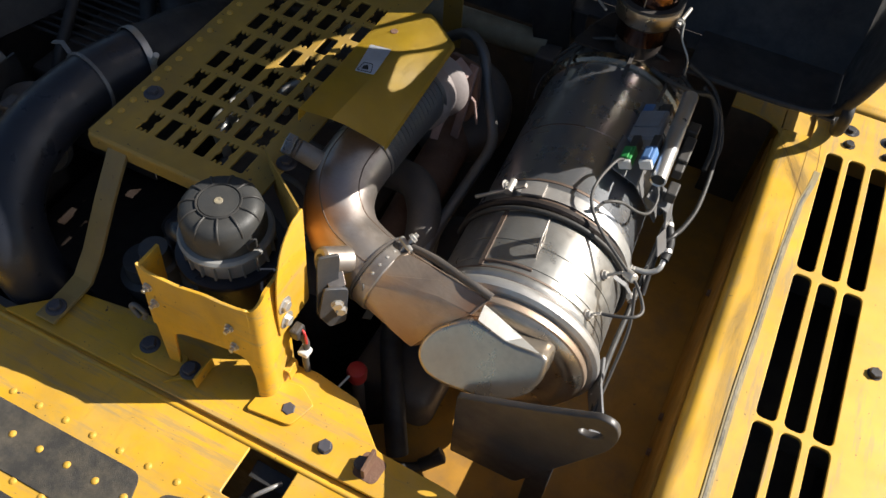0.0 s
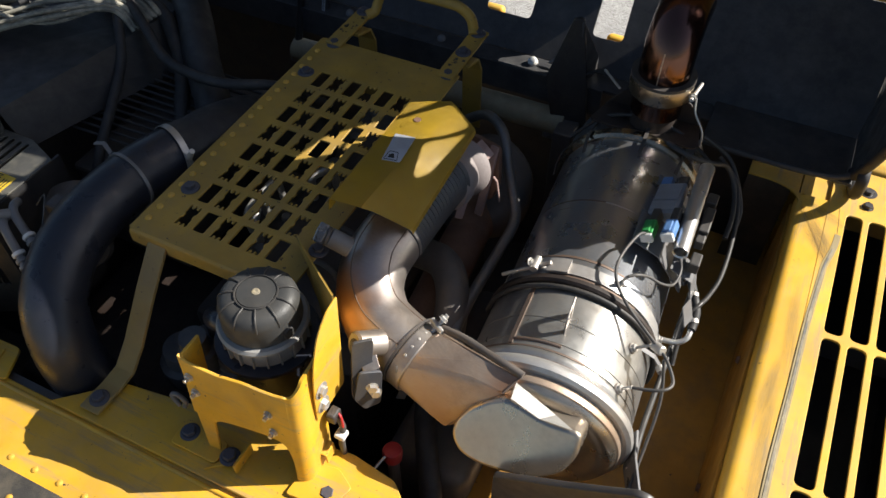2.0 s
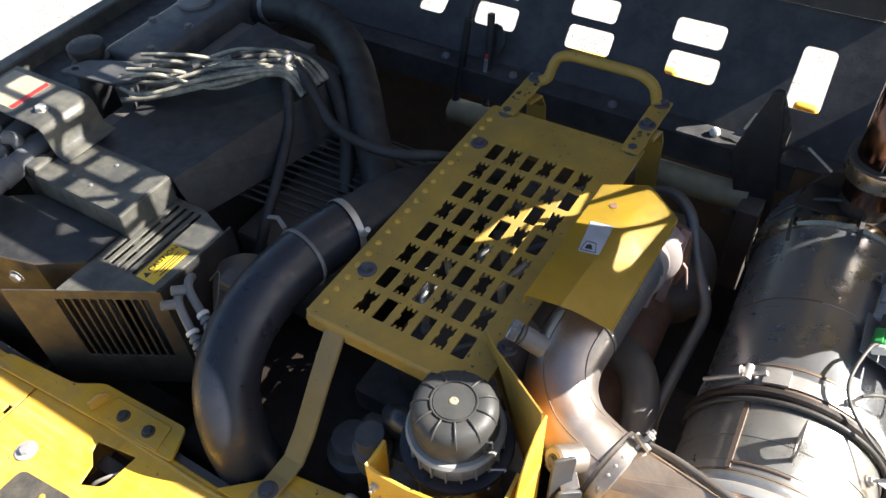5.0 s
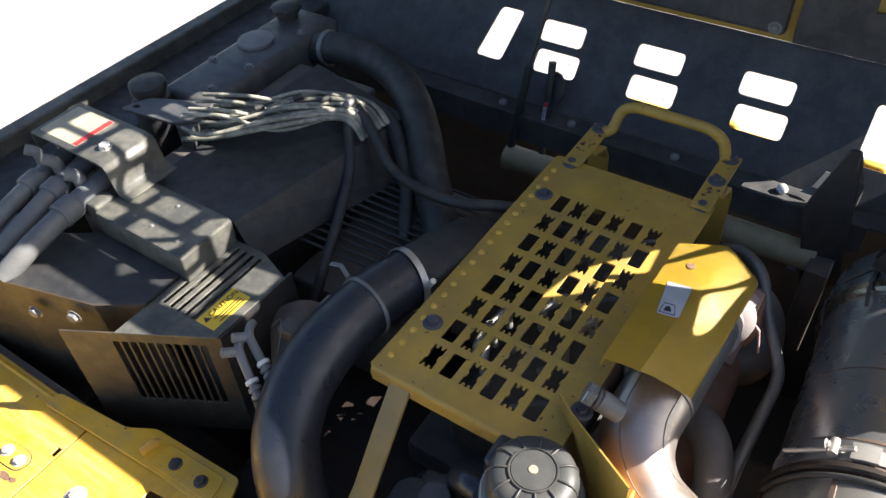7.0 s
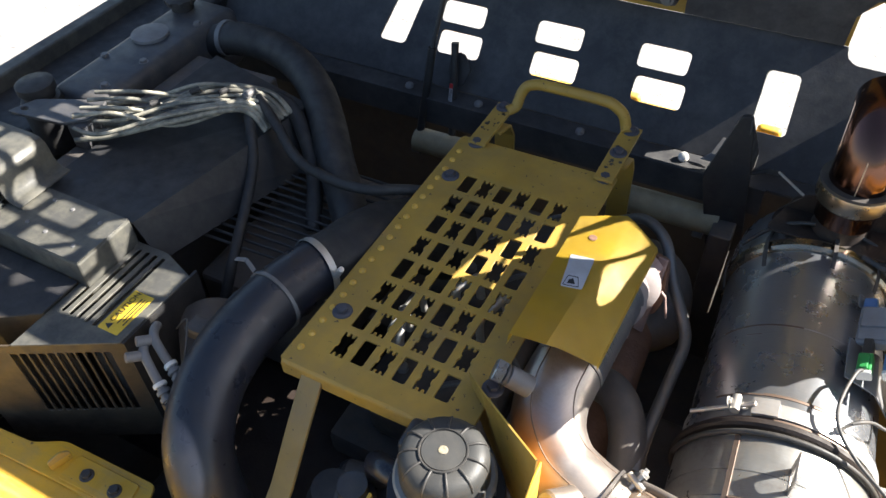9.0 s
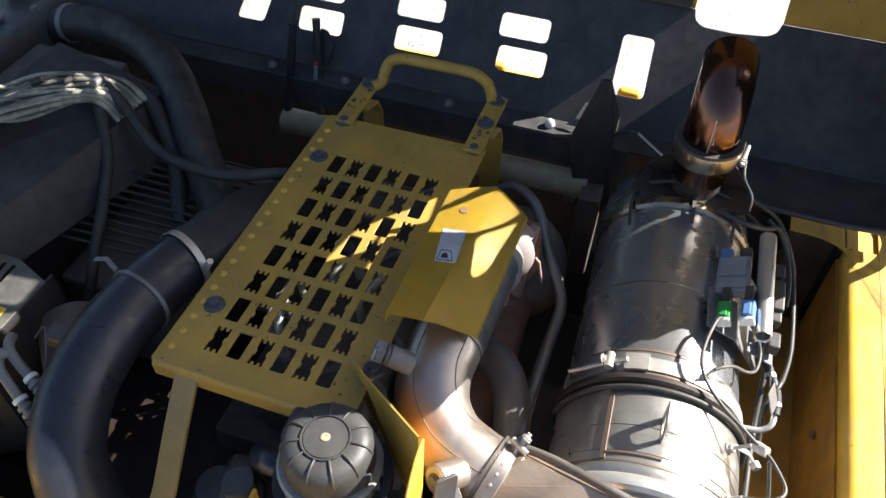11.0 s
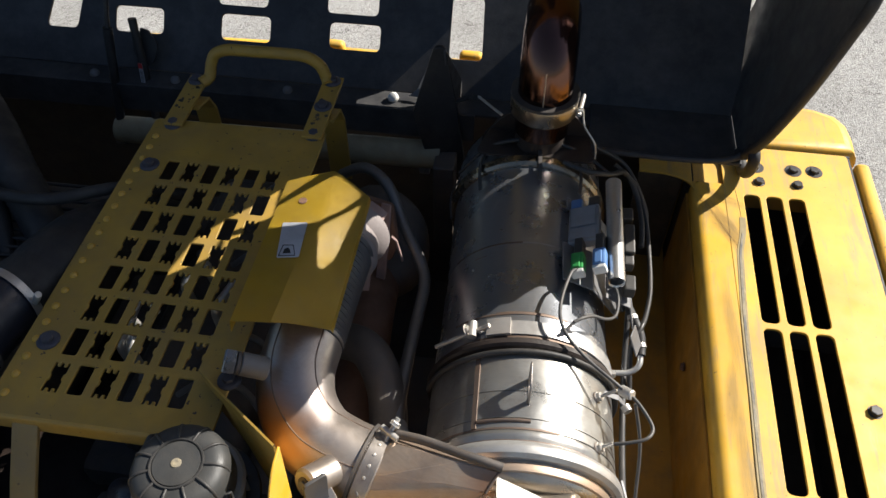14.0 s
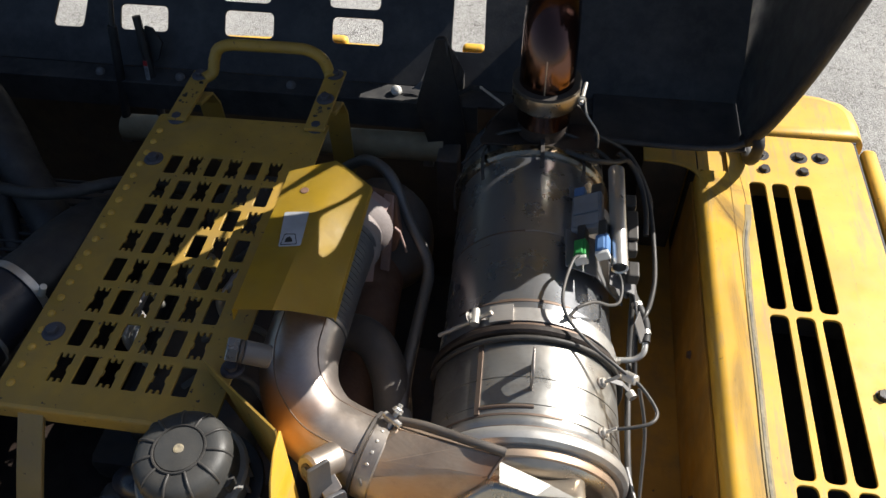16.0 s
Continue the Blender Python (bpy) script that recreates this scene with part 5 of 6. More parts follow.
part("neck_flange", plate(rounded([(SX - 0.13, SY - 0.060), (SX + 0.115, SY - 0.060), (SX + 0.09, SY + 0.07), (SX - 0.09, SY + 0.07)], 0.02), (), 0.005, 0.001), "soot", stack, "dark sooty flange plate", at=Matrix.Translation((0, 0, -0.030)))
vp = rounded([(0.632, -0.125), (0.856, -0.125), (0.863, -0.036), (0.822, 0.020), (0.806, 0.024), (0.786, 0.000), (0.754, -0.008), (0.722, 0.000), (0.700, 0.018), (0.679, 0.010), (0.631, -0.052)], [0.004, 0.004, 0.02, 0.01, 0.01, 0.03, 0.03, 0.03, 0.01, 0.01, 0.02], 5)
part("stack_bracket", plate(vp, (), 0.005, 0.001), "soot", stack, "sooty dark brown cradle sheet", at=face_frame((0, 0.660, 0), (1, 0, 0), (0, 0, 1)))
part("drain_wire", hose([(SX + 0.078, SY - 0.01, 0.06), (SX + 0.085, SY - 0.02, 0.03), (SX + 0.11, SY - 0.03, -0.005), (SX + 0.115, SY - 0.035, -0.04)], 0.0022, 8), "zinc", stack, smooth=60)

# ---- heat shield, bellows, turbocharger ----
shield = thing("heat_shield", "yellow folded sheet-metal heat shield with a warning sticker", "heat shield")
bm = bmesh.new()
L0, L1 = Vector((0.318, 0.018, 0.090)), Vector((0.322, 0.322, 0.093))
F1, B1_ = Vector((0.378, 0.026, 0.088)), Vector((0.400, 0.352, 0.100))
FR, RT = Vector((0.452, 0.074, 0.016)), Vector((0.470, 0.312, 0.084))
nn = 8
cols = []
for k in range(nn + 1):
    t = k / nn
    a, b, c = L0.lerp(L1, t), F1.lerp(B1_, t), FR.lerp(RT, t)
    low = a + Vector((-0.004, 0, -0.075 if k > 1 else -0.03))
    lip = c + Vector((0.002, 0.0, -0.010))
    cols.append([bm.verts.new(p) for p in (low, a, a.lerp(b, 0.5) + Vector((0, 0, 0.001)), b, b.lerp(c, 0.25) + Vector((0, 0, 0.004)), b.lerp(c, 0.6) + Vector((0, 0, 0.003)), c, lip)])
for p, q in zip(cols, cols[1:]):
    for k in range(7):
        bm.faces.new((p[k], p[k + 1], q[k + 1], q[k]))
bmesh.ops.solidify(bm, geom=bm.faces[:], thickness=0.003)
sheet = part("sheet", bm, "yellow_shield", shield, smooth=25)
st = plate(rounded([(-0.018, -0.039), (0.018, -0.037), (0.021, 0.037), (-0.021, 0.037)], 0.003), (), 0.0006, 0.0001)
sticker = part("warning_sticker", st, "sticker", shield, "silver and yellow hot-surface sticker", at=face_frame((0.367, 0.188, 0.0952), (1, 0.10, 0.045), (-0.10, 1, 0.02)))
part("sticker_field", plate(rounded([(-0.016, -0.036), (0.012, -0.035), (0.006, -0.012), (-0.012, -0.012)], 0.002), [rounded([(-0.0145, -0.0345), (0.0105, -0.0335), (0.005, -0.0135), (-0.011, -0.0135)], 0.002)], 0.0004, 0.0001), "ink", sticker, at=Matrix.Translation((0, 0, 0.0006)))
part("sticker_symbol", plate([(-0.009, -0.031), (0.004, -0.030), (0.002, -0.024), (-0.002, -0.018), (-0.008, -0.022)], (), 0.0003, 0.0001), "ink", sticker, at=Matrix.Translation((0, 0, 0.0012)))
part("paint_dot", spin([(0, 0.0075), (0.0006, 0.007), (0.0008, 0)], 18), "rust", shield, "small rust-red paint dot", at=Matrix.Translation((0.363, 0.275, 0.0970)))
elb2 = thing("union_bolt", "bright hexagonal union fitting on the exhaust elbow", "fitting", (-0.008, -0.001, 0.015))
part("hex", rod((0.337, -0.0192, 0.0230), (0.320, -0.0219, 0.0293), 0.0205, 6, 0.002), "union_blue", elb2)
part("flange_ring", rod((0.3425, -0.0180, 0.0205), (0.337, -0.0192, 0.0230), 0.0180, 28, 0.001), "engine", elb2, smooth=40)
part("sleeve", rod((0.380, -0.010, 0.000), (0.3425, -0.0180, 0.0205), 0.0185, 28, 0.002), "alloy", elb2, smooth=40)
bel = thing("bellows", "ribbed steel exhaust bellows under the heat shield", "bellows")
part("ribs", hose([(0.399, 0.085, -0.046), (0.402, 0.19, -0.046), (0.405, 0.30, -0.055)], 0.0645, 40, 10, ripple=0.004, pitch=0.009), "tank_grey", bel, smooth=30)
turbo = thing("turbocharger", "rusty cast turbocharger housing with a steel flange", "turbocharger")
part("outlet", spin([(0, 0.05), (0.01, 0.066), (0.035, 0.068), (0.045, 0.060), (0.07, 0.058), (0.085, 0.07), (0.10, 0.07), (0.10, 0)], 44), "turbo_grey", turbo, "pale grey outlet with a dark groove", at=aim((0.402, 0.285, -0.072), (0.420, 0.42, -0.095)), smooth=40)
part("flange", plate(rounded([(-0.045, -0.075), (0.030, -0.085), (0.045, -0.04), (0.035, 0.05), (-0.04, 0.06)], 0.012), (), 0.014, 0.002), "rust", turbo, at=face_frame((0.445, 0.425, -0.11), (1, -0.15, 0.05), (0.1, 0.25, 1)))
part("stud_arm", strip([(0.468, 0.432, -0.055), (0.464, 0.412, -0.13), (0.456, 0.380, -0.225)], 0.020, 0.007, (1, -0.3, 0.1)), "pink_rust", turbo, "rusty cast rib")
part("stud_arm", strip([(0.482, 0.395, -0.108), (0.492, 0.392, -0.115), (0.504, 0.386, -0.168)], 0.006, 0.004, (0, 1, 0)), "pink_rust", turbo)
part("stud_arm", strip([(0.448, 0.335, -0.115), (0.446, 0.312, -0.14), (0.444, 0.298, -0.165)], 0.018, 0.006, (1, 0.2, 0)), "pink_rust", turbo)
part("stud_arm", strip([(0.440, 0.40, -0.030), (0.458, 0.395, -0.040), (0.470, 0.40, -0.06)], 0.026, 0.006, (0.2, 1, 0)), "pink_rust", turbo)
part("volute", hose([(0.34, 0.52, -0.26), (0.40, 0.57, -0.22), (0.47, 0.54, -0.24), (0.48, 0.46, -0.28), (0.40, 0.44, -0.30), (0.34, 0.48, -0.28)], 0.055, 24, 6), "engine", turbo, smooth=60)
pipe = thing("coolant_pipe", "bent grey steel pipe beside the exhaust filter", "pipe")
part("tube", hose([(0.33, 0.60, -0.15), (0.39, 0.575, -0.10), (0.45, 0.525, -0.095), (0.492, 0.462, -0.140), (0.541, 0.388, -0.17), (0.556, 0.342, -0.18), (0.555, 0.27, -0.185), (0.552, 0.15, -0.19), (0.553, 0.08, -0.195), (0.556, 0.045, -0.20)], 0.0120, 16), "pipe_steel", pipe, smooth=60)
part("elbow_fitting", hose([(0.562, 0.03, -0.190), (0.572, 0.005, -0.175), (0.59, -0.005, -0.18), (0.60, -0.005, -0.20)], 0.014, 14), "collar", pipe, smooth=60)
part("cross_hose", hose([(0.38, 0.20, -0.20), (0.47, 0.17, -0.17), (0.52, 0.11, -0.19), (0.54, 0.03, -0.24), (0.54, -0.02, -0.32)], 0.035, 20), "engine", pipe, smooth=60)

# ---- intake duct ----
duct = thing("intake_duct", "satin black rubber air intake duct with a steel clamp", "air duct")
DU = [(-0.075, 0.23, -0.060), (-0.103, 0.155, -0.045), (-0.130, 0.075, -0.032), (-0.146, -0.02, -0.026), (-0.152, -0.12, -0.030), (-0.145, -0.21, -0.048), (-0.122, -0.285, -0.088), (-0.095, -0.325, -0.150), (-0.080, -0.335, -0.240), (-0.075, -0.32, -0.38)]
part("tube", hose(DU, 0.060, 36, 8), "duct", duct, smooth=60)
part("boot", hose([(-0.108, 0.140, -0.043), (-0.095, 0.20, -0.062), (-0.080, 0.28, -0.100), (-0.06, 0.36, -0.15), (-0.03, 0.44, -0.24)], lambda t: 0.066 + 0.018 * min(1, t * 2.2), 36, 8), "rubber", duct, "larger soft rubber boot", smooth=60)
part("cuff", hose([(-0.125, 0.090, -0.034), (-0.100, 0.165, -0.046)], 0.0645, 36, 8), "rubber", duct, smooth=60)
c1 = aim((-0.130, 0.075, -0.032), (-0.103, 0.155, -0.045))
clamp1 = part("hose_clamp", spin([(0.010, 0.0645), (0.010, 0.0665), (0.024, 0.0665), (0.024, 0.0645)], 48, close=True), "steel_band", duct, "bright steel hose clamp", at=c1, smooth=40)
part("clamp_screw", rod((-0.064, 0.028, 0.016), (-0.080, 0.055, 0.016), 0.006, 14, 0.001), "zinc", clamp1, smooth=40)
c2 = aim((-0.146, -0.02, -0.026), (-0.130, 0.075, -0.032))
part("support_ring", spin([(0.0, 0.0605), (0.0, 0.0640), (0.007, 0.0640), (0.007, 0.0605)], 48, close=True), "alloy", duct, at=c2, smooth=40)
part("support_tail", strip([(-0.195, 0.0, 0.014), (-0.222, 0.012, 0.022), (-0.250, 0.012, 0.012)], 0.010, 0.003, (0, 1, 0)), "alloy", duct)

# ---- cooling package at the machine side ----
cover = thing("cooler_cover", "dusty black stepped sheet-metal cooler cover", "cover")
low_ = part("low_step", plate(rounded(rect(-0.735, -0.155, -0.478, -0.022), 0.004), (), 0.002, 0.0004), "dusty_black", cover, at=Matrix.Translation((0, 0, 0.0525)))
part("low_body", box((-0.735, -0.157, -0.30), (-0.476, -0.020, 0.050), 0.004), "dusty_black", cover)
bend_ = [(-0.985, -0.030, 0.1285), (-0.88, -0.030, 0.1285), (-0.765, -0.030, 0.1280), (-0.748, -0.030, 0.1245), (-0.739, -0.030, 0.114), (-0.7365, -0.030, 0.098), (-0.735, -0.030, 0.080), (-0.730, -0.030, 0.066), (-0.718, -0.030, 0.0575), (-0.695, -0.030, 0.0560)]
part("bent_top", strip(bend_, 0.132, 0.004, (0, 1, 0)), "dusty_black", cover, "dusty bent top sheet over the cooler lines", smooth=50)
part("side_lip", box((-0.985, -0.098, 0.088), (-0.9815, 0.034, 0.126), 0.001), "dusty_black", cover)
part("under_shelf", box((-0.985, -0.06, -0.10), (-0.742, 0.034, 0.070), 0.003), "engine", cover)
part("front_step", box((-0.775, -0.150, -0.02), (-0.738, -0.098, 0.060), 0.006), "dusty_black", cover)
for x, y in ((-0.655, -0.045), (-0.600, -0.050), (-0.52, -0.055), (-0.655, -0.115), (-0.60, -0.12), (-0.52, -0.125)):
    part("rivet", spin([(0, 0.005), (0.0018, 0.004), (0.0026, 0)], 12), "alloy", low_, at=Matrix.Translation((x, y, 0)))
bolt(cover, (-0.790, -0.050, 0.1305), size=0.022, washer=0.014, material="zinc")
lab = part("spec_label", plate(rounded(rect(-0.975, -0.080, -0.850, 0.022), 0.003), (), 0.0006, 0.0001), "faded_paper", cover, "faded pale label with a red stripe", at=Matrix.Translation((0, 0, 0.1308)))
part("red_stripe", plate(rect(-0.865, -0.078, -0.850, 0.020), (), 0.0004, 0.0001), "red", lab, at=Matrix.Translation((0, 0, 0.0005)))
bm = bmesh.new()
for p in (((-0.735, -0.018, 0.040), (-0.476, -0.018, 0.040), (-0.42, 0.50, 0.010), (-0.735, 0.55, 0.035)), ((-0.476, -0.018, 0.040), (-0.435, -0.018, -0.05), (-0.36, 0.42, -0.09), (-0.42, 0.50, 0.010))):
    bm.faces.new([bm.verts.new(v) for v in p])
bmesh.ops.remove_doubles(bm, verts=bm.verts[:], dist=0.0005)
bmesh.ops.solidify(bm, geom=bm.faces[:], thickness=0.004)
part("long_panel", bm, "black_paint", cover)
part("core", box((-0.80, -0.15, -0.75), (-0.55, 0.55, 0.02), 0.005), "engine", cover)
apron = thing("front_apron", "dark flat sheet-metal apron in front of the cooler", "cover")
bm = bmesh.new()
ring = [(-1.02, -0.40, 0.0), (-0.80, -0.36, 0.005), (-0.58, -0.30, 0.0), (-0.500, -0.245, -0.004), (-0.500, -0.160, -0.002), (-0.74, -0.160, 0.0), (-0.80, -0.20, 0.0), (-1.02, -0.22, 0.0)]
bm.faces.new([bm.verts.new(v) for v in ring])
bmesh.ops.triangulate(bm, faces=bm.faces[:])
bmesh.ops.solidify(bm, geom=bm.faces[:], thickness=0.005)
part("top_sheet", bm, "black_paint", apron)
bm = bmesh.new()
for a, b in zip(ring[:4], ring[1:4]):
    bm.faces.new([bm.verts.new(v) for v in (a, b, (b[0], b[1] + 0.02, -0.34), (a[0], a[1] + 0.02, -0.34))])
bmesh.ops.remove_doubles(bm, verts=bm.verts[:], dist=0.0005)
bmesh.ops.solidify(bm, geom=bm.faces[:], thickness=0.004)
part("front_sheet", bm, "guard_brown", apron)
for p in ((-0.62, -0.33, -0.03), (-0.72, -0.355, -0.05), (-0.60, -0.325, -0.12)):
    bolt(apron, p, (0.25, -1, 0), size=0.02, washer=0.016, material="alloy")

guard = thing("fan_guard", "black slotted fan guard with a caution label", "guard")
GZ = -0.010
tops_ = [rounded(rect(x, -0.222, x + 0.009, -0.035), 0.003, 2) for x in (-0.482, -0.462, -0.442, -0.422, -0.402)]
gtop = [(-0.500, -0.325), (-0.325, -0.232), (-0.318, -0.05), (-0.40, -0.02), (-0.500, -0.02)]
part("slotted_top", plate(rounded(gtop, 0.004), tops_, 0.004, 0.0008), "dusty_black", guard, at=Matrix.Translation((0, 0, GZ)))
gd = Vector((0.175, 0.093, 0)).normalized()
fr = face_frame((-0.600, -0.376, GZ - 0.004), gd, (0, 0, 1))
gs = [rounded([(x, -0.205), (x + 0.0125, -0.205), (x + 0.0125, -0.024), (x, -0.024)], 0.003, 2) for x in [0.100 + 0.0172 * k for k in range(11)]]
part("slotted_front", plate(rounded([(0.0, -0.30), (0.318, -0.30), (0.318, 0.0), (0.0, 0.0)], 0.003), gs, 0.004, 0.0008), "guard_brown", guard, at=fr)
part("side_panel", box((-0.325, -0.228, -0.30), (-0.319, -0.03, GZ - 0.004)), "black_paint", guard)
part("inner_dark", box((-0.50, -0.20, -0.40), (-0.345, -0.03, -0.07)), "engine", guard)
clab = part("caution_label", plate(rounded(rect(-0.388, -0.222, -0.340, -0.124), 0.002), (), 0.0006, 0.0001), "label_yellow", guard, "yellow caution label with black lettering", at=Matrix.Translation((0, 0, GZ + 0.0008)))


def lettering(text, size, material, parent, at, name="lettering", label=""):
    cu = bpy.data.curves.new(name, "FONT")
    cu.body, cu.size, cu.align_x, cu.align_y, cu.offset = text, size, "CENTER", "CENTER", size * 0.012
    tmp = new("tmp_text", cu)
    dg = bpy.context.evaluated_depsgraph_get()
    me = bpy.data.meshes.new_from_object(tmp.evaluated_get(dg))
    bpy.data.objects.remove(tmp)
    me.materials.clear()
    me.transform(Matrix.Translation((0, 0, 0.0004)))
    return part(name, me, material, parent, label, at=at)


lettering("CAUTION", 0.0165, "ink", clab, face_frame((-0.374, -0.163, 0.0004), (0, 1, 0), (-1, 0, 0)))
part("warning_triangle", plate([(-0.366, -0.217), (-0.366, -0.202), (-0.380, -0.2095)], (), 0.0004, 0.0001), "ink", clab, at=Matrix.Translation((0, 0, 0.0005)))
for k in range(3):
    part("print_line", plate(rect(-0.361 + 0.0065 * k, -0.200 + 0.008 * (k % 2), -0.3585 + 0.0065 * k, -0.135), (), 0.0004, 0.0001), "ink", clab, at=Matrix.Translation((0, 0, 0.0005)))

# aluminium lines in front of the cooler
for k, (x0, y0, x1, y1, z, r) in enumerate(((-0.930, -0.06, -0.90, -0.26, 0.075, 0.019), (-0.868, -0.06, -0.84, -0.24, 0.072, 0.021), (-0.800, -0.06, -0.78, -0.28, 0.060, 0.023))):
    ln = thing("coolant_line", "dull grey aluminium cooler line with a joint", "pipe", group="cooler lines")
    part("tube", hose([(x0, y0, z), ((x0 + x1) / 2, (y0 + y1) / 2, z - 0.005), (x1, y1, z - 0.02), (x1 - 0.02, y1 - 0.07, z - 0.06)], r, 20), "line_alloy", ln, smooth=60)
    part("joint", rod((x0 + (x1 - x0) * 0.45, y0 + (y1 - y0) * 0.45, z - 0.004), (x0 + (x1 - x0) * 0.65, y0 + (y1 - y0) * 0.65, z - 0.006), r + 0.005, 20, 0.002), "line_alloy", ln, smooth=40)
    part("port", hose([(x0 - 0.01, y0 - 0.06, z), (x0 - 0.015, y0 - 0.06, z + 0.03), (x0 - 0.03, y0 - 0.075, z + 0.042)], r * 0.62, 14), "line_alloy", ln, smooth=60)
sillb = part("sill_strip", box((-1.25, -0.42, -0.08), (-1.02, 0.95, -0.03), 0.01), "black_paint")
tagged(sillb, "dusty black sill strip along the machine side", "sill", kind="structure")
sillr = part("sill_rail", box((-1.262, -0.42, -0.05), (-1.215, 0.95, 0.012), 0.006), "dusty_black")
tagged(sillr, "dusty black raised rail along the sill", "sill", kind="structure")

tank = thing("radiator_tank", "grey aluminium radiator header tank with a filler cap", "radiator")
part("tank_body", box((-0.985, 0.24, -0.10), (-0.815, 0.74, 0.060), 0.022, 3), "tank_grey", tank, smooth=40)
fc = part("filler_cap", spin([(0, 0.030), (0.02, 0.030), (0.022, 0.040), (0.034, 0.040), (0.038, 0.034), (0.040, 0)], 32), "black_paint", tank, "dark radiator filler cap", at=Matrix.Translation((-0.945, 0.672, 0.058)), smooth=35)
for k in range(8):
    part("grip", box((0.037, -0.006, 0.022), (0.043, 0.006, 0.034), 0.002), "black_paint", fc, at=pose(0, 0, 0, 0, 0, 45 * k))
part("flange", spin([(0, 0.048), (0.010, 0.048), (0.012, 0.040), (0.012, 0)], 32), "alloy", tank, at=Matrix.Translation((-0.925, 0.525, 0.058)), smooth=35)
for p in ((-0.85, 0.62), (-0.85, 0.42), (-0.96, 0.40), (-0.86, 0.30)):
    bolt(tank, (*p, 0.060), size=0.016, washer=0.012, material="alloy")
exp_ = thing("expansion_tank", "dark expansion tank neck with a cap and an alloy bracket", "tank")
part("neck", spin([(-0.08, 0.05), (0.045, 0.050), (0.055, 0.045), (0.058, 0.036), (0.072, 0.036), (0.075, 0.044), (0.094, 0.044), (0.098, 0.038), (0.10, 0)], 36), "black_paint", exp_, at=Matrix.Translation((-0.975, 0.205, 0.0)), smooth=35)
part("bracket_plate", plate(rounded([(-0.955, 0.105), (-0.80, 0.125), (-0.752, 0.165), (-0.775, 0.235), (-0.86, 0.20), (-0.93, 0.17)], 0.012), [[(-0.925 + 0.010 * math.cos(a), 0.130 + 0.007 * math.sin(a)) for a in (2 * math.pi * k / 14 for k in range(14))]], 0.008, 0.002), "tank_grey", exp_, at=Matrix.Translation((0, 0, 0.085)))
part("bracket_wall", box((-0.80, 0.13, 0.0), (-0.755, 0.20, 0.078), 0.006), "tank_grey", exp_)

# bundle of sunlit hoses across the cooler
bundle = thing("hose_bundle", "bundle of dusty grey hoses crossing the cooler", "hoses")
for k in range(13):
    o, w1, w2 = k * 0.0092, random.uniform(-0.022, 0.022), random.uniform(-0.014, 0.014)
    a = (-0.775 - 0.3 * o, 0.122 + 1.1 * o, 0.050 + 0.024 * (k % 3))
    b = (-0.70, 0.146 + 1.3 * o + w1, 0.056 + 0.022 * (k % 3))
    c = (-0.59, 0.236 + 1.2 * o + w2, 0.062 + 0.016 * ((k + 1) % 3) + random.uniform(-0.012, 0.012))
    d = (-0.485 + 0.1 * o, 0.345 + 0.75 * o, 0.074 + 0.006 * (k % 2))
    part("hose", hose([a, b, c, d, (d[0] + 0.05, d[1] + 0.01, d[2] - 0.05)], 0.0048 if k % 3 else 0.0066, 12), "dusty_hose", bundle, smooth=60)
for k, (q, o) in enumerate(((0.25, 0.012), (0.5, 0.05), (0.8, 0.03))):
    part("cable_tie", rod((-0.70 + 0.2 * q, 0.195 + 0.15 * q + o, 0.102), (-0.69 + 0.2 * q, 0.215 + 0.15 * q + o, 0.102), 0.007, 10, 0.001), "rubber", bundle, smooth=40)
part("clip", rod((-0.490, 0.368, 0.090), (-0.484, 0.400, 0.092), 0.009, 14, 0.002), "alloy", bundle, "small grey clip", smooth=40)
for pts, r, m_ in (([(-0.478, 0.40, 0.075), (-0.40, 0.36, 0.04), (-0.33, 0.325, 0.0), (-0.23, 0.30, 0.0), (-0.14, 0.305, 0.0), (-0.04, 0.37, -0.02), (0.06, 0.42, -0.08)], 0.012, "rubber"),
                   ([(-0.50, 0.385, 0.07), (-0.455, 0.33, 0.035), (-0.415, 0.27, -0.01), (-0.372, 0.17, -0.05), (-0.345, 0.08, -0.10), (-0.34, 0.0, -0.2)], 0.012, "rubber"),
                   ([(-0.60, 0.42, 0.05), (-0.46, 0.46, 0.03), (-0.36, 0.40, -0.02), (-0.30, 0.33, -0.06), (-0.26, 0.25, -0.12)], 0.018, "rubber")):
    hs = thing("hose", "black rubber hose across the fan shroud", "hose")
    part("tube", hose(pts, r, 14), m_, hs, smooth=60)
rh = thing("radiator_hose", "thick black ribbed radiator hose from the header tank", "hose")
part("tube", hose([(-0.83, 0.64, 0.0), (-0.76, 0.64, 0.03), (-0.66, 0.645, 0.035), (-0.55, 0.62, 0.03), (-0.44, 0.555, 0.02), (-0.35, 0.47, 0.0), (-0.27, 0.38, -0.03), (-0.19, 0.30, -0.09), (-0.14, 0.24, -0.18)], 0.043, 24, 8, ripple=0.0012, pitch=0.012), "rubber", rh, smooth=60)
part("clamp", spin([(0, 0.044), (0, 0.047), (0.014, 0.047), (0.014, 0.044)], 32, close=True), "alloy", rh, at=aim((-0.78, 0.64, 0.026), (-0.70, 0.643, 0.034)), smooth=40)
shroud = thing("fan_shroud", "black fan shroud with thin guard bars", "guard")
for k in range(15):
    y = 0.10 + k * 0.022
    part("guard_bar", rod((-0.43 + 0.05 * k / 15, y, -0.075), (-0.15, y + 0.04, -0.115), 0.0035, 8), "black_paint", shroud)
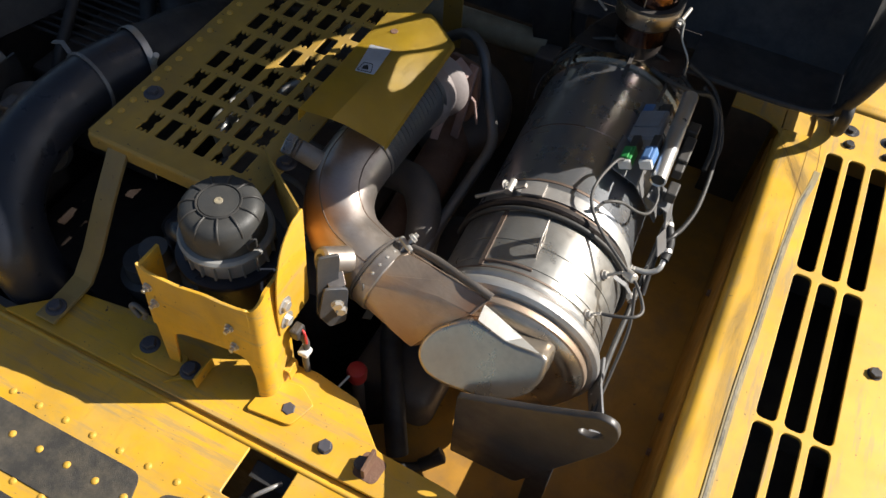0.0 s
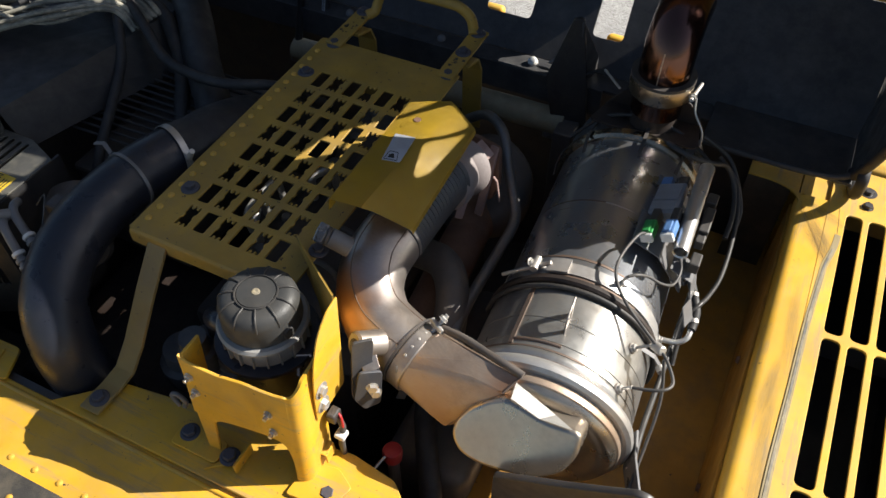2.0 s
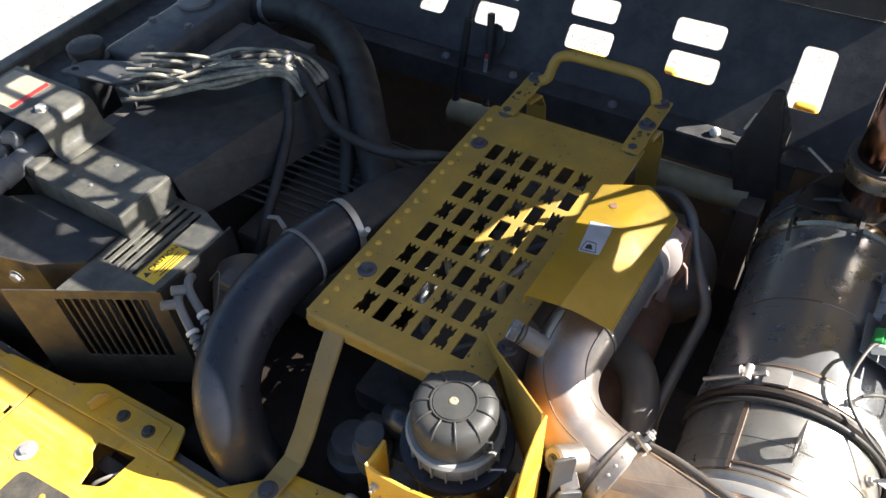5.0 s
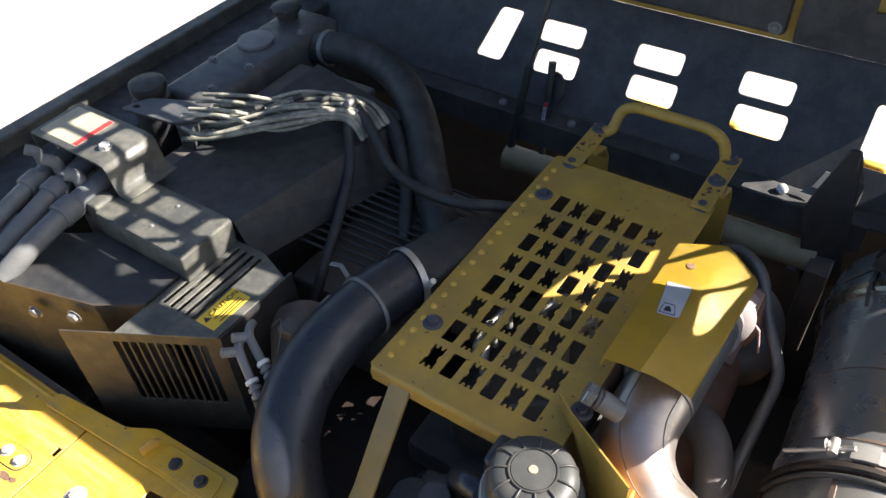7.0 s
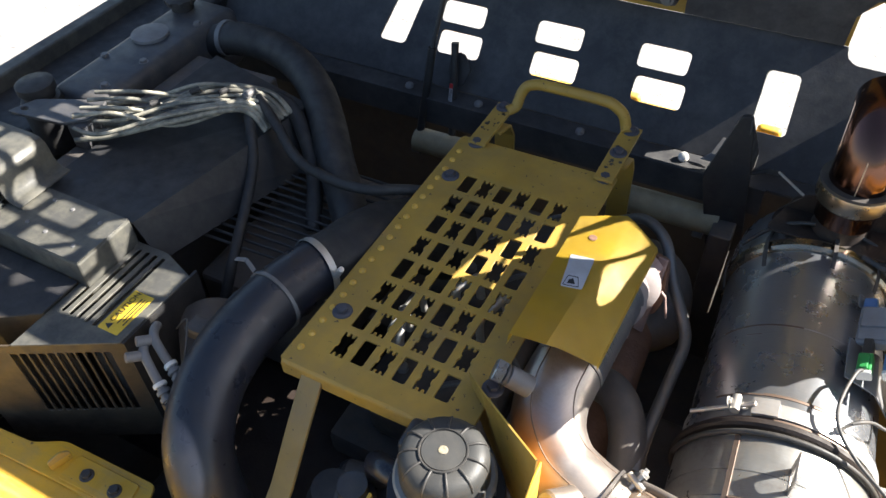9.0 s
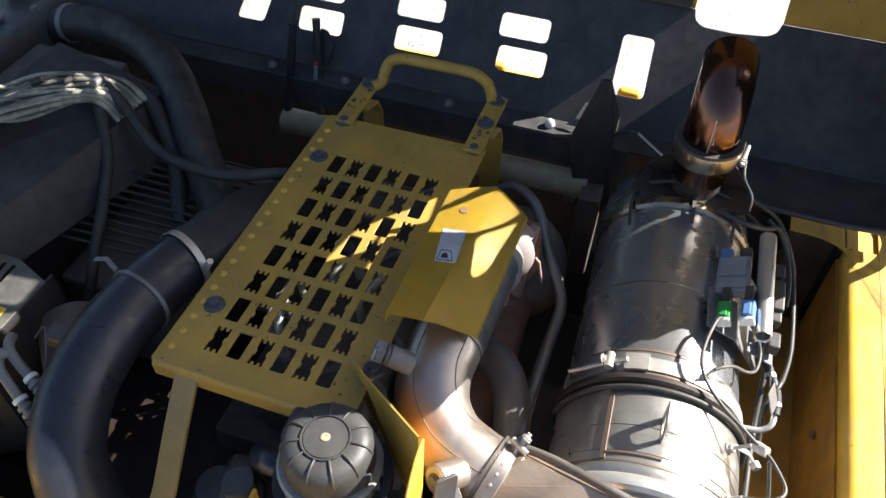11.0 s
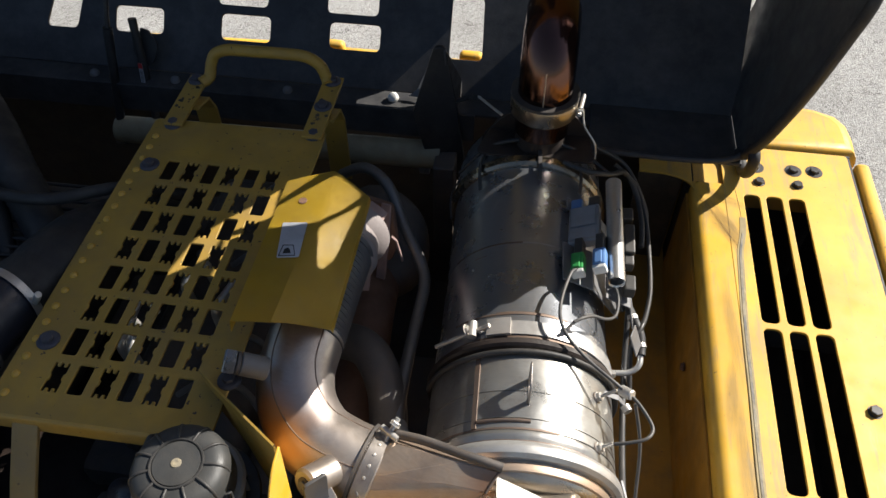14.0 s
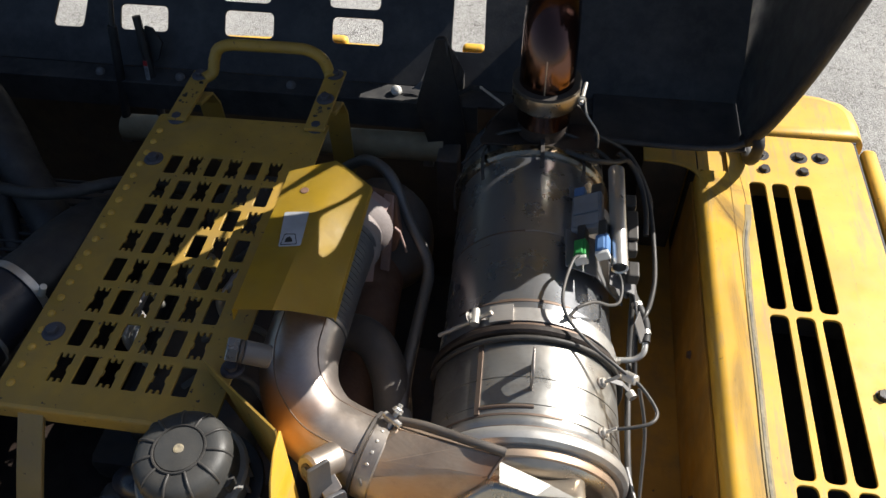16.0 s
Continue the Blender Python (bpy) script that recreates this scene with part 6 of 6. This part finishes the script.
part("shroud_sheet", box((-0.44, 0.06, -0.40), (-0.16, 0.50, -0.16), 0.01), "engine", shroud)

ac = thing("service_ports", "two pale aluminium air-conditioning service ports with hose fittings", "fitting")
for (x, y, z), (u, v, w_) in (((-0.282, -0.196, -0.022), (-0.205, -0.225, -0.055)), ((-0.280, -0.228, -0.030), (-0.205, -0.262, -0.075))):
    p = part("port_tube", hose([(x - 0.015, y + 0.030, z + 0.005), (x - 0.004, y + 0.012, z + 0.012), (x + 0.015, y - 0.004, z + 0.005), (u, v, w_)], 0.0085, 14), "alloy", ac, smooth=60)
    part("port_cap", rod((x + 0.002, y - 0.004, z + 0.010), (x - 0.010, y - 0.024, z + 0.020), 0.0095, 16, 0.001), "alloy", p, smooth=40)
    for q in (0.55, 0.72, 0.88):
        c = Vector((x + 0.015, y - 0.004, z + 0.005)).lerp(Vector((u, v, w_)), q)
        part("crimp", rod(c, c + (Vector((u, v, w_)) - Vector((x, y, z))).normalized() * 0.008, 0.0125, 16, 0.001), "white_tag" if q == 0.55 else "alloy", p, smooth=40)
part("port_hose", hose([(-0.205, -0.225, -0.055), (-0.17, -0.24, -0.10), (-0.15, -0.26, -0.2)], 0.013, 14), "rubber", ac, smooth=60)
part("port_hose", hose([(-0.205, -0.262, -0.075), (-0.175, -0.28, -0.12), (-0.16, -0.29, -0.22)], 0.013, 14), "rubber", ac, smooth=60)
comp = thing("compressor", "dark cast compressor body behind the service ports", "compressor")
part("body", rod((-0.30, -0.05, -0.12), (-0.19, -0.16, -0.12), 0.065, 28, 0.01), "engine", comp, smooth=40)
part("lug", box((-0.27, -0.14, -0.07), (-0.225, -0.10, -0.035), 0.008), "engine", comp)
part("lug", box((-0.235, -0.06, -0.075), (-0.185, -0.02, -0.03), 0.008), "alloy", comp)
part("signal_wire", hose([(-0.27, -0.15, -0.03), (-0.245, -0.14, 0.0), (-0.222, -0.17, -0.01), (-0.205, -0.21, -0.04)], 0.0016, 8), "wire", comp, smooth=60)

# ---- engine ----
eng = thing("engine", "dark oily diesel engine under the step platform", "engine")
part("block", box((-0.06, -0.06, -0.92), (0.36, 0.70, -0.36), 0.02), "engine", eng, smooth=40)
part("valve_cover", box((0.02, -0.02, -0.36), (0.27, 0.66, -0.24), 0.03, 3), "engine", eng, smooth=40)
for k in range(6):
    y = 0.05 + k * 0.105
    part("injector_line", hose([(0.30, y, -0.30), (0.27, y + 0.01, -0.19), (0.20, y + 0.015, -0.18), (0.14, y, -0.22)], 0.006, 10), "alloy", eng, smooth=60)
    part("cover_bolt", rod((0.06, y + 0.03, -0.24), (0.06, y + 0.03, -0.225), 0.012, 12, 0.002), "alloy", eng, smooth=40)
part("fuel_rail", rod((0.31, 0.0, -0.28), (0.31, 0.62, -0.28), 0.022, 18, 0.004), "alloy", eng, smooth=40)
part("manifold", hose([(0.44, -0.02, -0.36), (0.45, 0.15, -0.30), (0.44, 0.35, -0.28), (0.43, 0.60, -0.30)], 0.05, 20), "rust", eng, smooth=60)
# Bright lines and nuts added where sun spots fall through the step holes.
for (x, y, z), (u, v, w_), r in (((0.025, 0.105, -0.155), (0.035, 0.205, -0.140), 0.008), ((0.045, 0.10, -0.175), (0.030, 0.150, -0.145), 0.010), ((0.180, 0.195, -0.145), (0.205, 0.255, -0.130), 0.009), ((0.095, 0.255, -0.155), (0.125, 0.295, -0.145), 0.010)):
    part("sun_spot_line", hose([(x, y, z - 0.06), (x, y, z), ((x + u) / 2, (y + v) / 2, (z + w_) / 2 + 0.006), (u, v, w_), (u + 0.004, v + 0.008, w_ - 0.06)], r, 12), "zinc", eng, "bright metal line added to catch sun spots under the step", smooth=60)
    bolt(eng, (u, v, w_ + r * 0.6), (0.3, 0.2, 1), size=0.016, washer=0.012, material="zinc", name="union_nut")
# Block added to hide the sunlit bay floor; very dark so it looks unlit.
part("dark_filler_block", box((-0.36, -0.34, -0.70), (0.30, 0.30, -0.42), 0.03, 3), "soot", eng, smooth=40)
part("front_pulley", spin([(0, 0.07), (0.008, 0.075), (0.014, 0.068), (0.02, 0.075), (0.028, 0.07), (0.03, 0.03), (0.04, 0.02), (0.04, 0)], 36), "tank_grey", eng, at=aim((0.10, -0.12, -0.34), (0.10, -0.30, -0.34)), smooth=35)
for x, y, z, r in ((0.16, -0.24, -0.14, 0.034), (0.205, -0.20, -0.20, 0.045), (0.09, -0.22, -0.24, 0.05)):
    part("filter_bowl", spin([(0, 0), (0, r), (0.05, r * 1.05), (0.055, r * 0.8), (0.09, r * 0.75), (0.09, 0)], 24), "tank_grey", eng, at=Matrix.Translation((x, y, z - 0.05)), smooth=40)
part("steel_coupling", spin([(0, 0.05), (0.015, 0.055), (0.03, 0.05), (0.05, 0.055), (0.06, 0.045), (0.06, 0)], 28), "alloy", eng, at=aim((0.14, -0.17, -0.26), (0.06, -0.20, -0.26)), smooth=40)
part("eye", hose([(0.185, -0.335, -0.175), (0.175, -0.335, -0.150), (0.190, -0.335, -0.135), (0.205, -0.335, -0.150), (0.198, -0.335, -0.17)], 0.0045, 10), "alloy", eng, smooth=60)
part("side_housing", box((0.50, -0.18, -0.70), (0.68, 0.30, -0.36), 0.03, 3), "engine", eng, smooth=40)
for x, y, z in ((0.575, -0.13, -0.355), (0.60, -0.04, -0.345), (0.63, 0.10, -0.35)):
    part("stud", rod((x, y, z - 0.02), (x, y, z + 0.03), 0.012, 14, 0.002), "alloy", eng, smooth=40)
part("lower_hose", hose([(0.53, -0.02, -0.30), (0.56, -0.10, -0.31), (0.62, -0.20, -0.36), (0.66, -0.26, -0.42)], 0.022, 16), "rubber", eng, smooth=60)
drain = thing("drain_cap", "round red plastic cap with a steel ring pin", "cap", (0.545, -0.205, -0.30))
part("cap", spin([(0, 0), (0, 0.018), (0.022, 0.020), (0.030, 0.017), (0.034, 0)], 28), "red", drain, smooth=40)
part("pin", hose([(-0.005, -0.018, 0.030), (-0.012, -0.045, 0.026), (-0.014, -0.058, 0.020)], 0.0028, 8), "zinc", drain, smooth=60)
part("stem", rod((0, 0, -0.14), (0, 0, 0), 0.012, 14), "engine", drain)
jack = thing("sensor_lead", "grey sensor lead with red wire hanging from the bracket", "cable", (-0.024, 0.004, 0.010))
part("lead", hose([(0.500, -0.262, -0.125), (0.508, -0.262, -0.155), (0.505, -0.268, -0.20), (0.508, -0.27, -0.26), (0.51, -0.27, -0.34)], 0.006, 10), "wire", jack, smooth=60)
part("red_wire", hose([(0.498, -0.258, -0.118), (0.508, -0.262, -0.122), (0.512, -0.266, -0.145)], 0.0025, 8), "red", jack, smooth=60)
part("connector", box((0.485, -0.275, -0.135), (0.503, -0.250, -0.112), 0.004), "bolt_dark", jack)
part("clip", box((0.497, -0.278, -0.178), (0.517, -0.258, -0.166), 0.003), "white_tag", jack)
pl = thing("harness_plug", "black harness plug and loom beside the mounting plate", "cable")
part("plug", rod((0.742, -0.225, -0.415), (0.705, -0.255, -0.438), 0.013, 16, 0.003), "rubber", pl, smooth=40)
part("loom", hose([(0.735, -0.22, -0.41), (0.70, -0.26, -0.44), (0.64, -0.28, -0.44), (0.58, -0.27, -0.45), (0.50, -0.25, -0.47)], 0.010, 12), "loom", pl, smooth=60)
for x, y in ((1.05, 0.02), (1.06, -0.10), (1.055, 0.28)):
    bolt(floor, (x, y, -0.455), size=0.014, washer=0.01, material="rust")
for p in ((1.089, 0.30, -0.30), (1.089, 0.02, -0.36), (1.089, -0.06, -0.36)):
    bolt(deck, p, (-1, 0, 0), size=0.014, washer=0.010, material="rust")

# ---- hood ----
hood = thing("hood", "open engine hood with a black lining and rounded vent windows", "hood")
HY = 1.06
incl = face_frame((0, 0.86, -0.113), (1, 0, 0), (0, 0.643, 0.766))
wins = []
for x in (-0.305, -0.036, 0.233):
    wins.append(rounded(rect(x, 0.087, x + 0.123, 0.148), 0.014, 4))
    wins.append(rounded(rect(x - 0.009, 0.169, x + 0.114, 0.226), 0.014, 4))
wins.append(rounded([(0.523, 0.086), (0.601, 0.086), (0.595, 0.228), (0.521, 0.228)], 0.014, 4))
wins.append(rounded([(-0.484, 0.086), (-0.404, 0.086), (-0.380, 0.229), (-0.450, 0.229)], 0.014, 4))
part("window_panel", plate(rounded([(-1.21, 0.0), (1.19, 0.0), (1.19, 0.311), (0.858, 0.311), (0.854, 0.293), (0.835, 0.280), (0.76, 0.273), (0.69, 0.275), (0.671, 0.288), (0.666, 0.311), (-1.21, 0.311)], [0, 0, 0, 0, 0.01, 0.01, 0.01, 0.01, 0.01, 0, 0]), wins, 0.006, 0.001), "hood_inner", hood, at=incl)
def slanted(x, z0, z1, w):
    """An added light opening whose upright sides lean."""
    return rounded([(x, z0), (x + w, z0), (x + w + z1 - z0, z1), (x + z1 - z0, z1)], 0.016, 4)


# Unseen openings, placed so sun patches land on the cooler and hoses.
grid_ = [slanted(0.574 + 0.124 * k + z0 - 1.51, z0, z1, 0.100) for z0, z1 in ((1.505, 1.582), (1.604, 1.668)) for k in range(5) if 0.574 + 0.124 * k + z1 - 1.51 + 0.10 < 1.185]
grid_ += [slanted(0.26 + 0.125 * k + z0 - 1.10, z0, z0 + 0.052, 0.097) for z0, n in ((1.095, 2), (1.17, 2), (1.245, 2), (1.32, 1)) for k in range(n)]
grid_ += [[(1.066, 1.607), (1.178, 1.607), (1.178, 1.668), (1.125, 1.668)], [(1.087, 1.472), (1.178, 1.472), (1.178, 1.582), (1.158, 1.582), (1.090, 1.515)]]
grid_ += [slanted(0.42, 0.945, 0.962, 0.09), slanted(0.43, 0.985, 1.008, 0.10), slanted(0.44, 1.030, 1.055, 0.09)]
slits = [slanted(0.07, 1.16, 1.26, 0.035), slanted(0.225, 1.29, 1.36, 0.035)]
part("main_panel", plate([(-1.21, 0.125), (0.664, 0.125), (0.667, 0.205), (0.70, 0.236), (0.805, 0.236), (0.856, 0.190), (0.860, 0.125), (1.218, 0.125), (1.274, 0.535), (1.19, 0.535), (1.19, 1.90), (-1.21, 1.90)], grid_ + slits, 0.006, 0.001), "yellow_step", hood, at=face_frame((0, HY, 0), (1, 0, 0), (0, 0, 1)))
part("lining_pad", box((-1.15, HY - 0.045, 0.155), (0.285, HY - 0.010, 0.80), 0.012), "hood_inner", hood, "black padded lining")
part("lining_sheet", plate([(0.30, 0.13), (0.655, 0.13), (0.66, 0.20), (0.69, 0.24), (0.75, 0.26), (0.75, 0.80), (0.58, 0.80), (0.56, 0.26), (0.45, 0.24), (0.44, 0.80), (0.30, 0.80)], (), 0.004, 0.0008), "hood_inner", hood, "black painted lower sheet", at=face_frame((0, HY - 0.010, 0), (1, 0, 0), (0, 0, 1)))
bolt(hood, (0.262, HY - 0.046, 0.175), (0, -1, 0), size=0.018, washer=0.016, material="alloy")
part("skirt", box((-1.21, 0.800, -0.120), (0.95, 0.858, -0.113)), "hood_inner", hood)
part("skirt_lip", box((-1.21, 0.794, -0.190), (0.60, 0.800, -0.113), 0.001), "hood_inner", hood)
part("skirt_side", box((0.862, 0.705, -0.112), (1.19, 0.872, -0.104), 0.002), "hood_inner", hood)
part("skirt_rim", hose([(0.862, 0.712, -0.106), (0.95, 0.704, -0.104), (1.10, 0.700, -0.100), (1.17, 0.705, -0.090), (1.195, 0.715, -0.065)], 0.007, 12), "hood_inner", hood, smooth=60)
LEAN_OUT = 0.14  # the lower part of the side flares outwards
low_side = rounded([(1.06, -0.1), (0.72, -0.1), (0.685, -0.045), (0.654, 0.016), (0.621, 0.115), (0.601, 0.195), (0.586, 0.287), (0.577, 0.362), (0.596, 0.409), (0.589, 0.455), (0.584, 0.483), (0.593, 0.535), (1.06, 0.535)], [0, 0.02, 0.03] + [0.03] * 5 + [0.02] * 3 + [0, 0])
side = rounded([(HY, 0.46), (0.536, 0.46), (0.540, 0.640), (0.455, 0.690), (0.42, 0.90), (0.585, 1.15), (HY, 1.78)], [0, 0, 0.02, 0.02, 0.05, 0.05, 0])
# Unseen openings, shaped to throw sun patches on step, shield and turbocharger.
sun_openings = [rounded(p, 0.008, 3) for p in (
    [(0.803, 0.750), (0.700, 0.752), (0.682, 0.769), (0.694, 0.789), (0.765, 0.815), (0.776, 0.806)],
    [(0.888, 0.823), (0.816, 0.755), (0.795, 0.780), (0.778, 0.822), (0.792, 0.857), (0.815, 0.895), (0.860, 0.895)],
    [(0.936, 0.900), (0.925, 0.862), (0.903, 0.842), (0.870, 0.892)],
    [(0.945, 0.832), (1.026, 0.838), (1.002, 0.872), (0.992, 0.902), (0.960, 0.948), (0.882, 0.968), (0.890, 0.908), (0.944, 0.900)],
    [(0.845, 0.478), (0.885, 0.468), (0.915, 0.550), (0.880, 0.650), (0.855, 0.645), (0.838, 0.560)],
    [(0.918, 1.352), (0.880, 1.352), (0.884, 1.425), (0.928, 1.425)],
    [(1.038, 1.446), (0.972, 1.442), (0.938, 1.378), (0.998, 1.380)],
    [(1.045, 1.530), (0.990, 1.460), (0.888, 1.447), (0.930, 1.522)],
    [(1.045, 1.582), (0.990, 1.580), (0.972, 1.545), (1.030, 1.545)],
    [(1.056, 1.668), (1.056, 1.605), (1.030, 1.605), (1.012, 1.640)])]
part("side_wall", plate(side, sun_openings, 0.006, 0.001), "hood_inner", hood, "side wall of the hood", at=face_frame((1.194, 0, 0), (0, 1, 0), (0, 0, 1)))
flare = face_frame((1.194, 0, -0.05), (0, 1, 0), (LEAN_OUT, 0, 1))
grow = math.sqrt(1 + LEAN_OUT ** 2)
# The hole is added to let a sun patch reach the rear ring.
part("lower_side", plate([(y, (z + 0.05) * grow) for y, z in low_side], [rounded([(y, (z + 0.05) * grow) for y, z in [(0.899, 0.51), (0.959, 0.507), (0.975, 0.466), (0.962, 0.403), (0.927, 0.388), (0.896, 0.426)]], 0.008, 3)], 0.006, 0.001), "hood_inner", hood, "flared lower side of the hood", at=flare)
part("side_fold", strip([(1.194, 0.80, 0.46), (1.274, 0.80, 0.535)], 0.52, 0.004, (0, 1, 0)), "hood_inner", hood)
edge = [(1.193 + LEAN_OUT * (z + 0.05), y, z) for y, z in [(0.74, -0.098), (0.712, -0.085), (0.685, -0.045), (0.654, 0.016), (0.621, 0.115), (0.601, 0.195), (0.586, 0.287), (0.577, 0.362), (0.596, 0.409), (0.589, 0.455)]]
part("edge_seal", hose(edge, 0.011, 10, 6), "rubber", hood, "black rubber edge seal", smooth=60)
for x, z in ((-0.133, -0.10), (0.147, -0.10), (-0.34, -0.10)):
    part("stud", spin([(0, 0.012), (0.006, 0.011), (0.010, 0.006), (0.011, 0)], 16), "alloy", hood, at=aim((x, 0.825, -0.112), (x, 0.80, -0.08)))
part("stud", spin([(0, 0.011), (0.010, 0.013), (0.020, 0.010), (0.024, 0)], 18), "white_tag", hood, "pale rubber buffer", at=aim((0.405, 0.835, -0.113), (0.40, 0.81, -0.09)), smooth=50)
arm = thing("hinge_arm", "black tapered steel hinge arm of the hood", "hinge")
part("plate", plate(rounded([(0.0, 0.05), (0.024, 0.052), (0.050, -0.10), (0.075, -0.30), (0.005, -0.36), (-0.05, -0.12)], 0.010), (), 0.012, 0.002), "black_paint", arm, at=face_frame((0.512, 0.768, 0.030), (1, 0.12, 0), (0, 0.05, 1)))
# Web of the black arm in lighter grey, to look sunlit.
part("web", plate(rounded([(0.0, 0.05), (0.10, -0.10), (0.10, -0.22), (0.0, -0.22)], 0.01), (), 0.008, 0.001), "tank_grey", arm, at=face_frame((0.537, 0.771, 0.030), (0.25, 1, 0), (0, 0, 1)))
# Bright rod and its stay, added to draw a streak of sun.
part("sun_streak_rod", rod((0.616, 0.708, 0.012), (0.672, 0.625, 0.036), 0.0028, 12, 0.0006), "zinc", arm, "thin bright rod added for a streak of sun", smooth=40)
part("streak_rod_stay", strip([(0.560, 0.775, -0.06), (0.595, 0.745, -0.02), (0.622, 0.702, 0.012)], 0.012, 0.004, (0.5, 0.5, 0.6)), "black_paint", arm)
part("leaf", strip([(0.455, 0.83, -0.10), (0.475, 0.84, -0.085), (0.49, 0.87, -0.055)], 0.03, 0.004, (1, 0, 0)), "alloy", arm)
beam = thing("cross_beam", "dusty cream-yellow cross tube behind the engine", "beam")
part("tube", rod((-0.30, 0.780, -0.245), (0.525, 0.770, -0.222), 0.034, 28), "cream", beam, smooth=40)
# Yellowish gusset given the dark engine colour to look unlit.
part("gusset", box((0.515, 0.70, -0.46), (0.565, 0.79, -0.20), 0.004), "engine", beam)
for x, z0, dy in ((-0.275, 0.02, 0.0), (0.505, -0.02, 0.0)):
    st_ = thing("gas_strut", "black gas strut holding the hood", "strut", group="gas struts")
    part("cylinder", rod((x - 0.02, 0.775, -0.26), (x + 0.01, 0.83, 0.02), 0.011, 16), "black_paint", st_, smooth=40)
    if z0 > 0:
        part("rod", rod((x + 0.01, 0.83, 0.02), (x + 0.035, 0.90, 0.22), 0.006, 12), "black_paint", st_, smooth=40)
    else:
        part("strut_tag", plate(rect(-0.004, -0.009, 0.004, 0.009), (), 0.0008, 0.0001), "rust", st_, "small faded red tag", at=face_frame((x - 0.007, 0.789, -0.13), (1, 0, 0), (0.1, 0.2, 1)))
    part("eye", spin([(-0.012, 0.016), (0.012, 0.016), (0.012, 0), ], 16), "alloy", st_, at=aim((x - 0.02, 0.77, -0.265), (x + 0.1, 0.77, -0.265)))
lv = thing("lever_strut", "black hood stay rod with a small red and white tag", "strut")
part("rod", rod((-0.20, 0.79, -0.25), (-0.215, 0.86, 0.03), 0.010, 14), "black_paint", lv, smooth=40)
tagm = face_frame((-0.2085, 0.8135, -0.090), (1, 0, 0), (-0.05, 0.25, 0.97))
tag_ = part("tag", plate(rect(-0.005, -0.025, 0.005, 0.025), (), 0.0008, 0.0001), "sticker", lv, "narrow printed label with a red end", at=tagm)
part("tag_end", plate(rect(-0.005, 0.012, 0.005, 0.025), (), 0.0004, 0.0001), "red", tag_, at=Matrix.Translation((0, 0, 0.0005)))
for k in range(3):
    part("print_line", plate(rect(-0.003 + 0.0025 * k, -0.022, -0.002 + 0.0025 * k, 0.008), (), 0.0004, 0.0001), "ink", tag_, at=Matrix.Translation((0, 0, 0.0005)))
part("hook", plate(rounded([(0.01, -0.10), (0.035, -0.085), (0.050, -0.045), (0.030, -0.010), (0.012, -0.004), (0.010, -0.018), (-0.008, -0.020), (-0.014, -0.06)], 0.004), (), 0.008, 0.001), "black_paint", lv, at=face_frame((-0.225, 0.875, 0.0), (1, 0.1, 0), (0, 0.4, 1)))
bump = thing("hood_buffer", "black rubber edge seal curling round the hood corner onto the deck", "seal")
part("block", hose([(1.197, 0.700, -0.045), (1.200, 0.676, -0.060), (1.203, 0.682, -0.088), (1.204, 0.694, -0.115), (1.204, 0.720, -0.138), (1.204, 0.760, -0.146), (1.203, 0.805, -0.138)], 0.0125, 12), "rubber", bump, smooth=60)
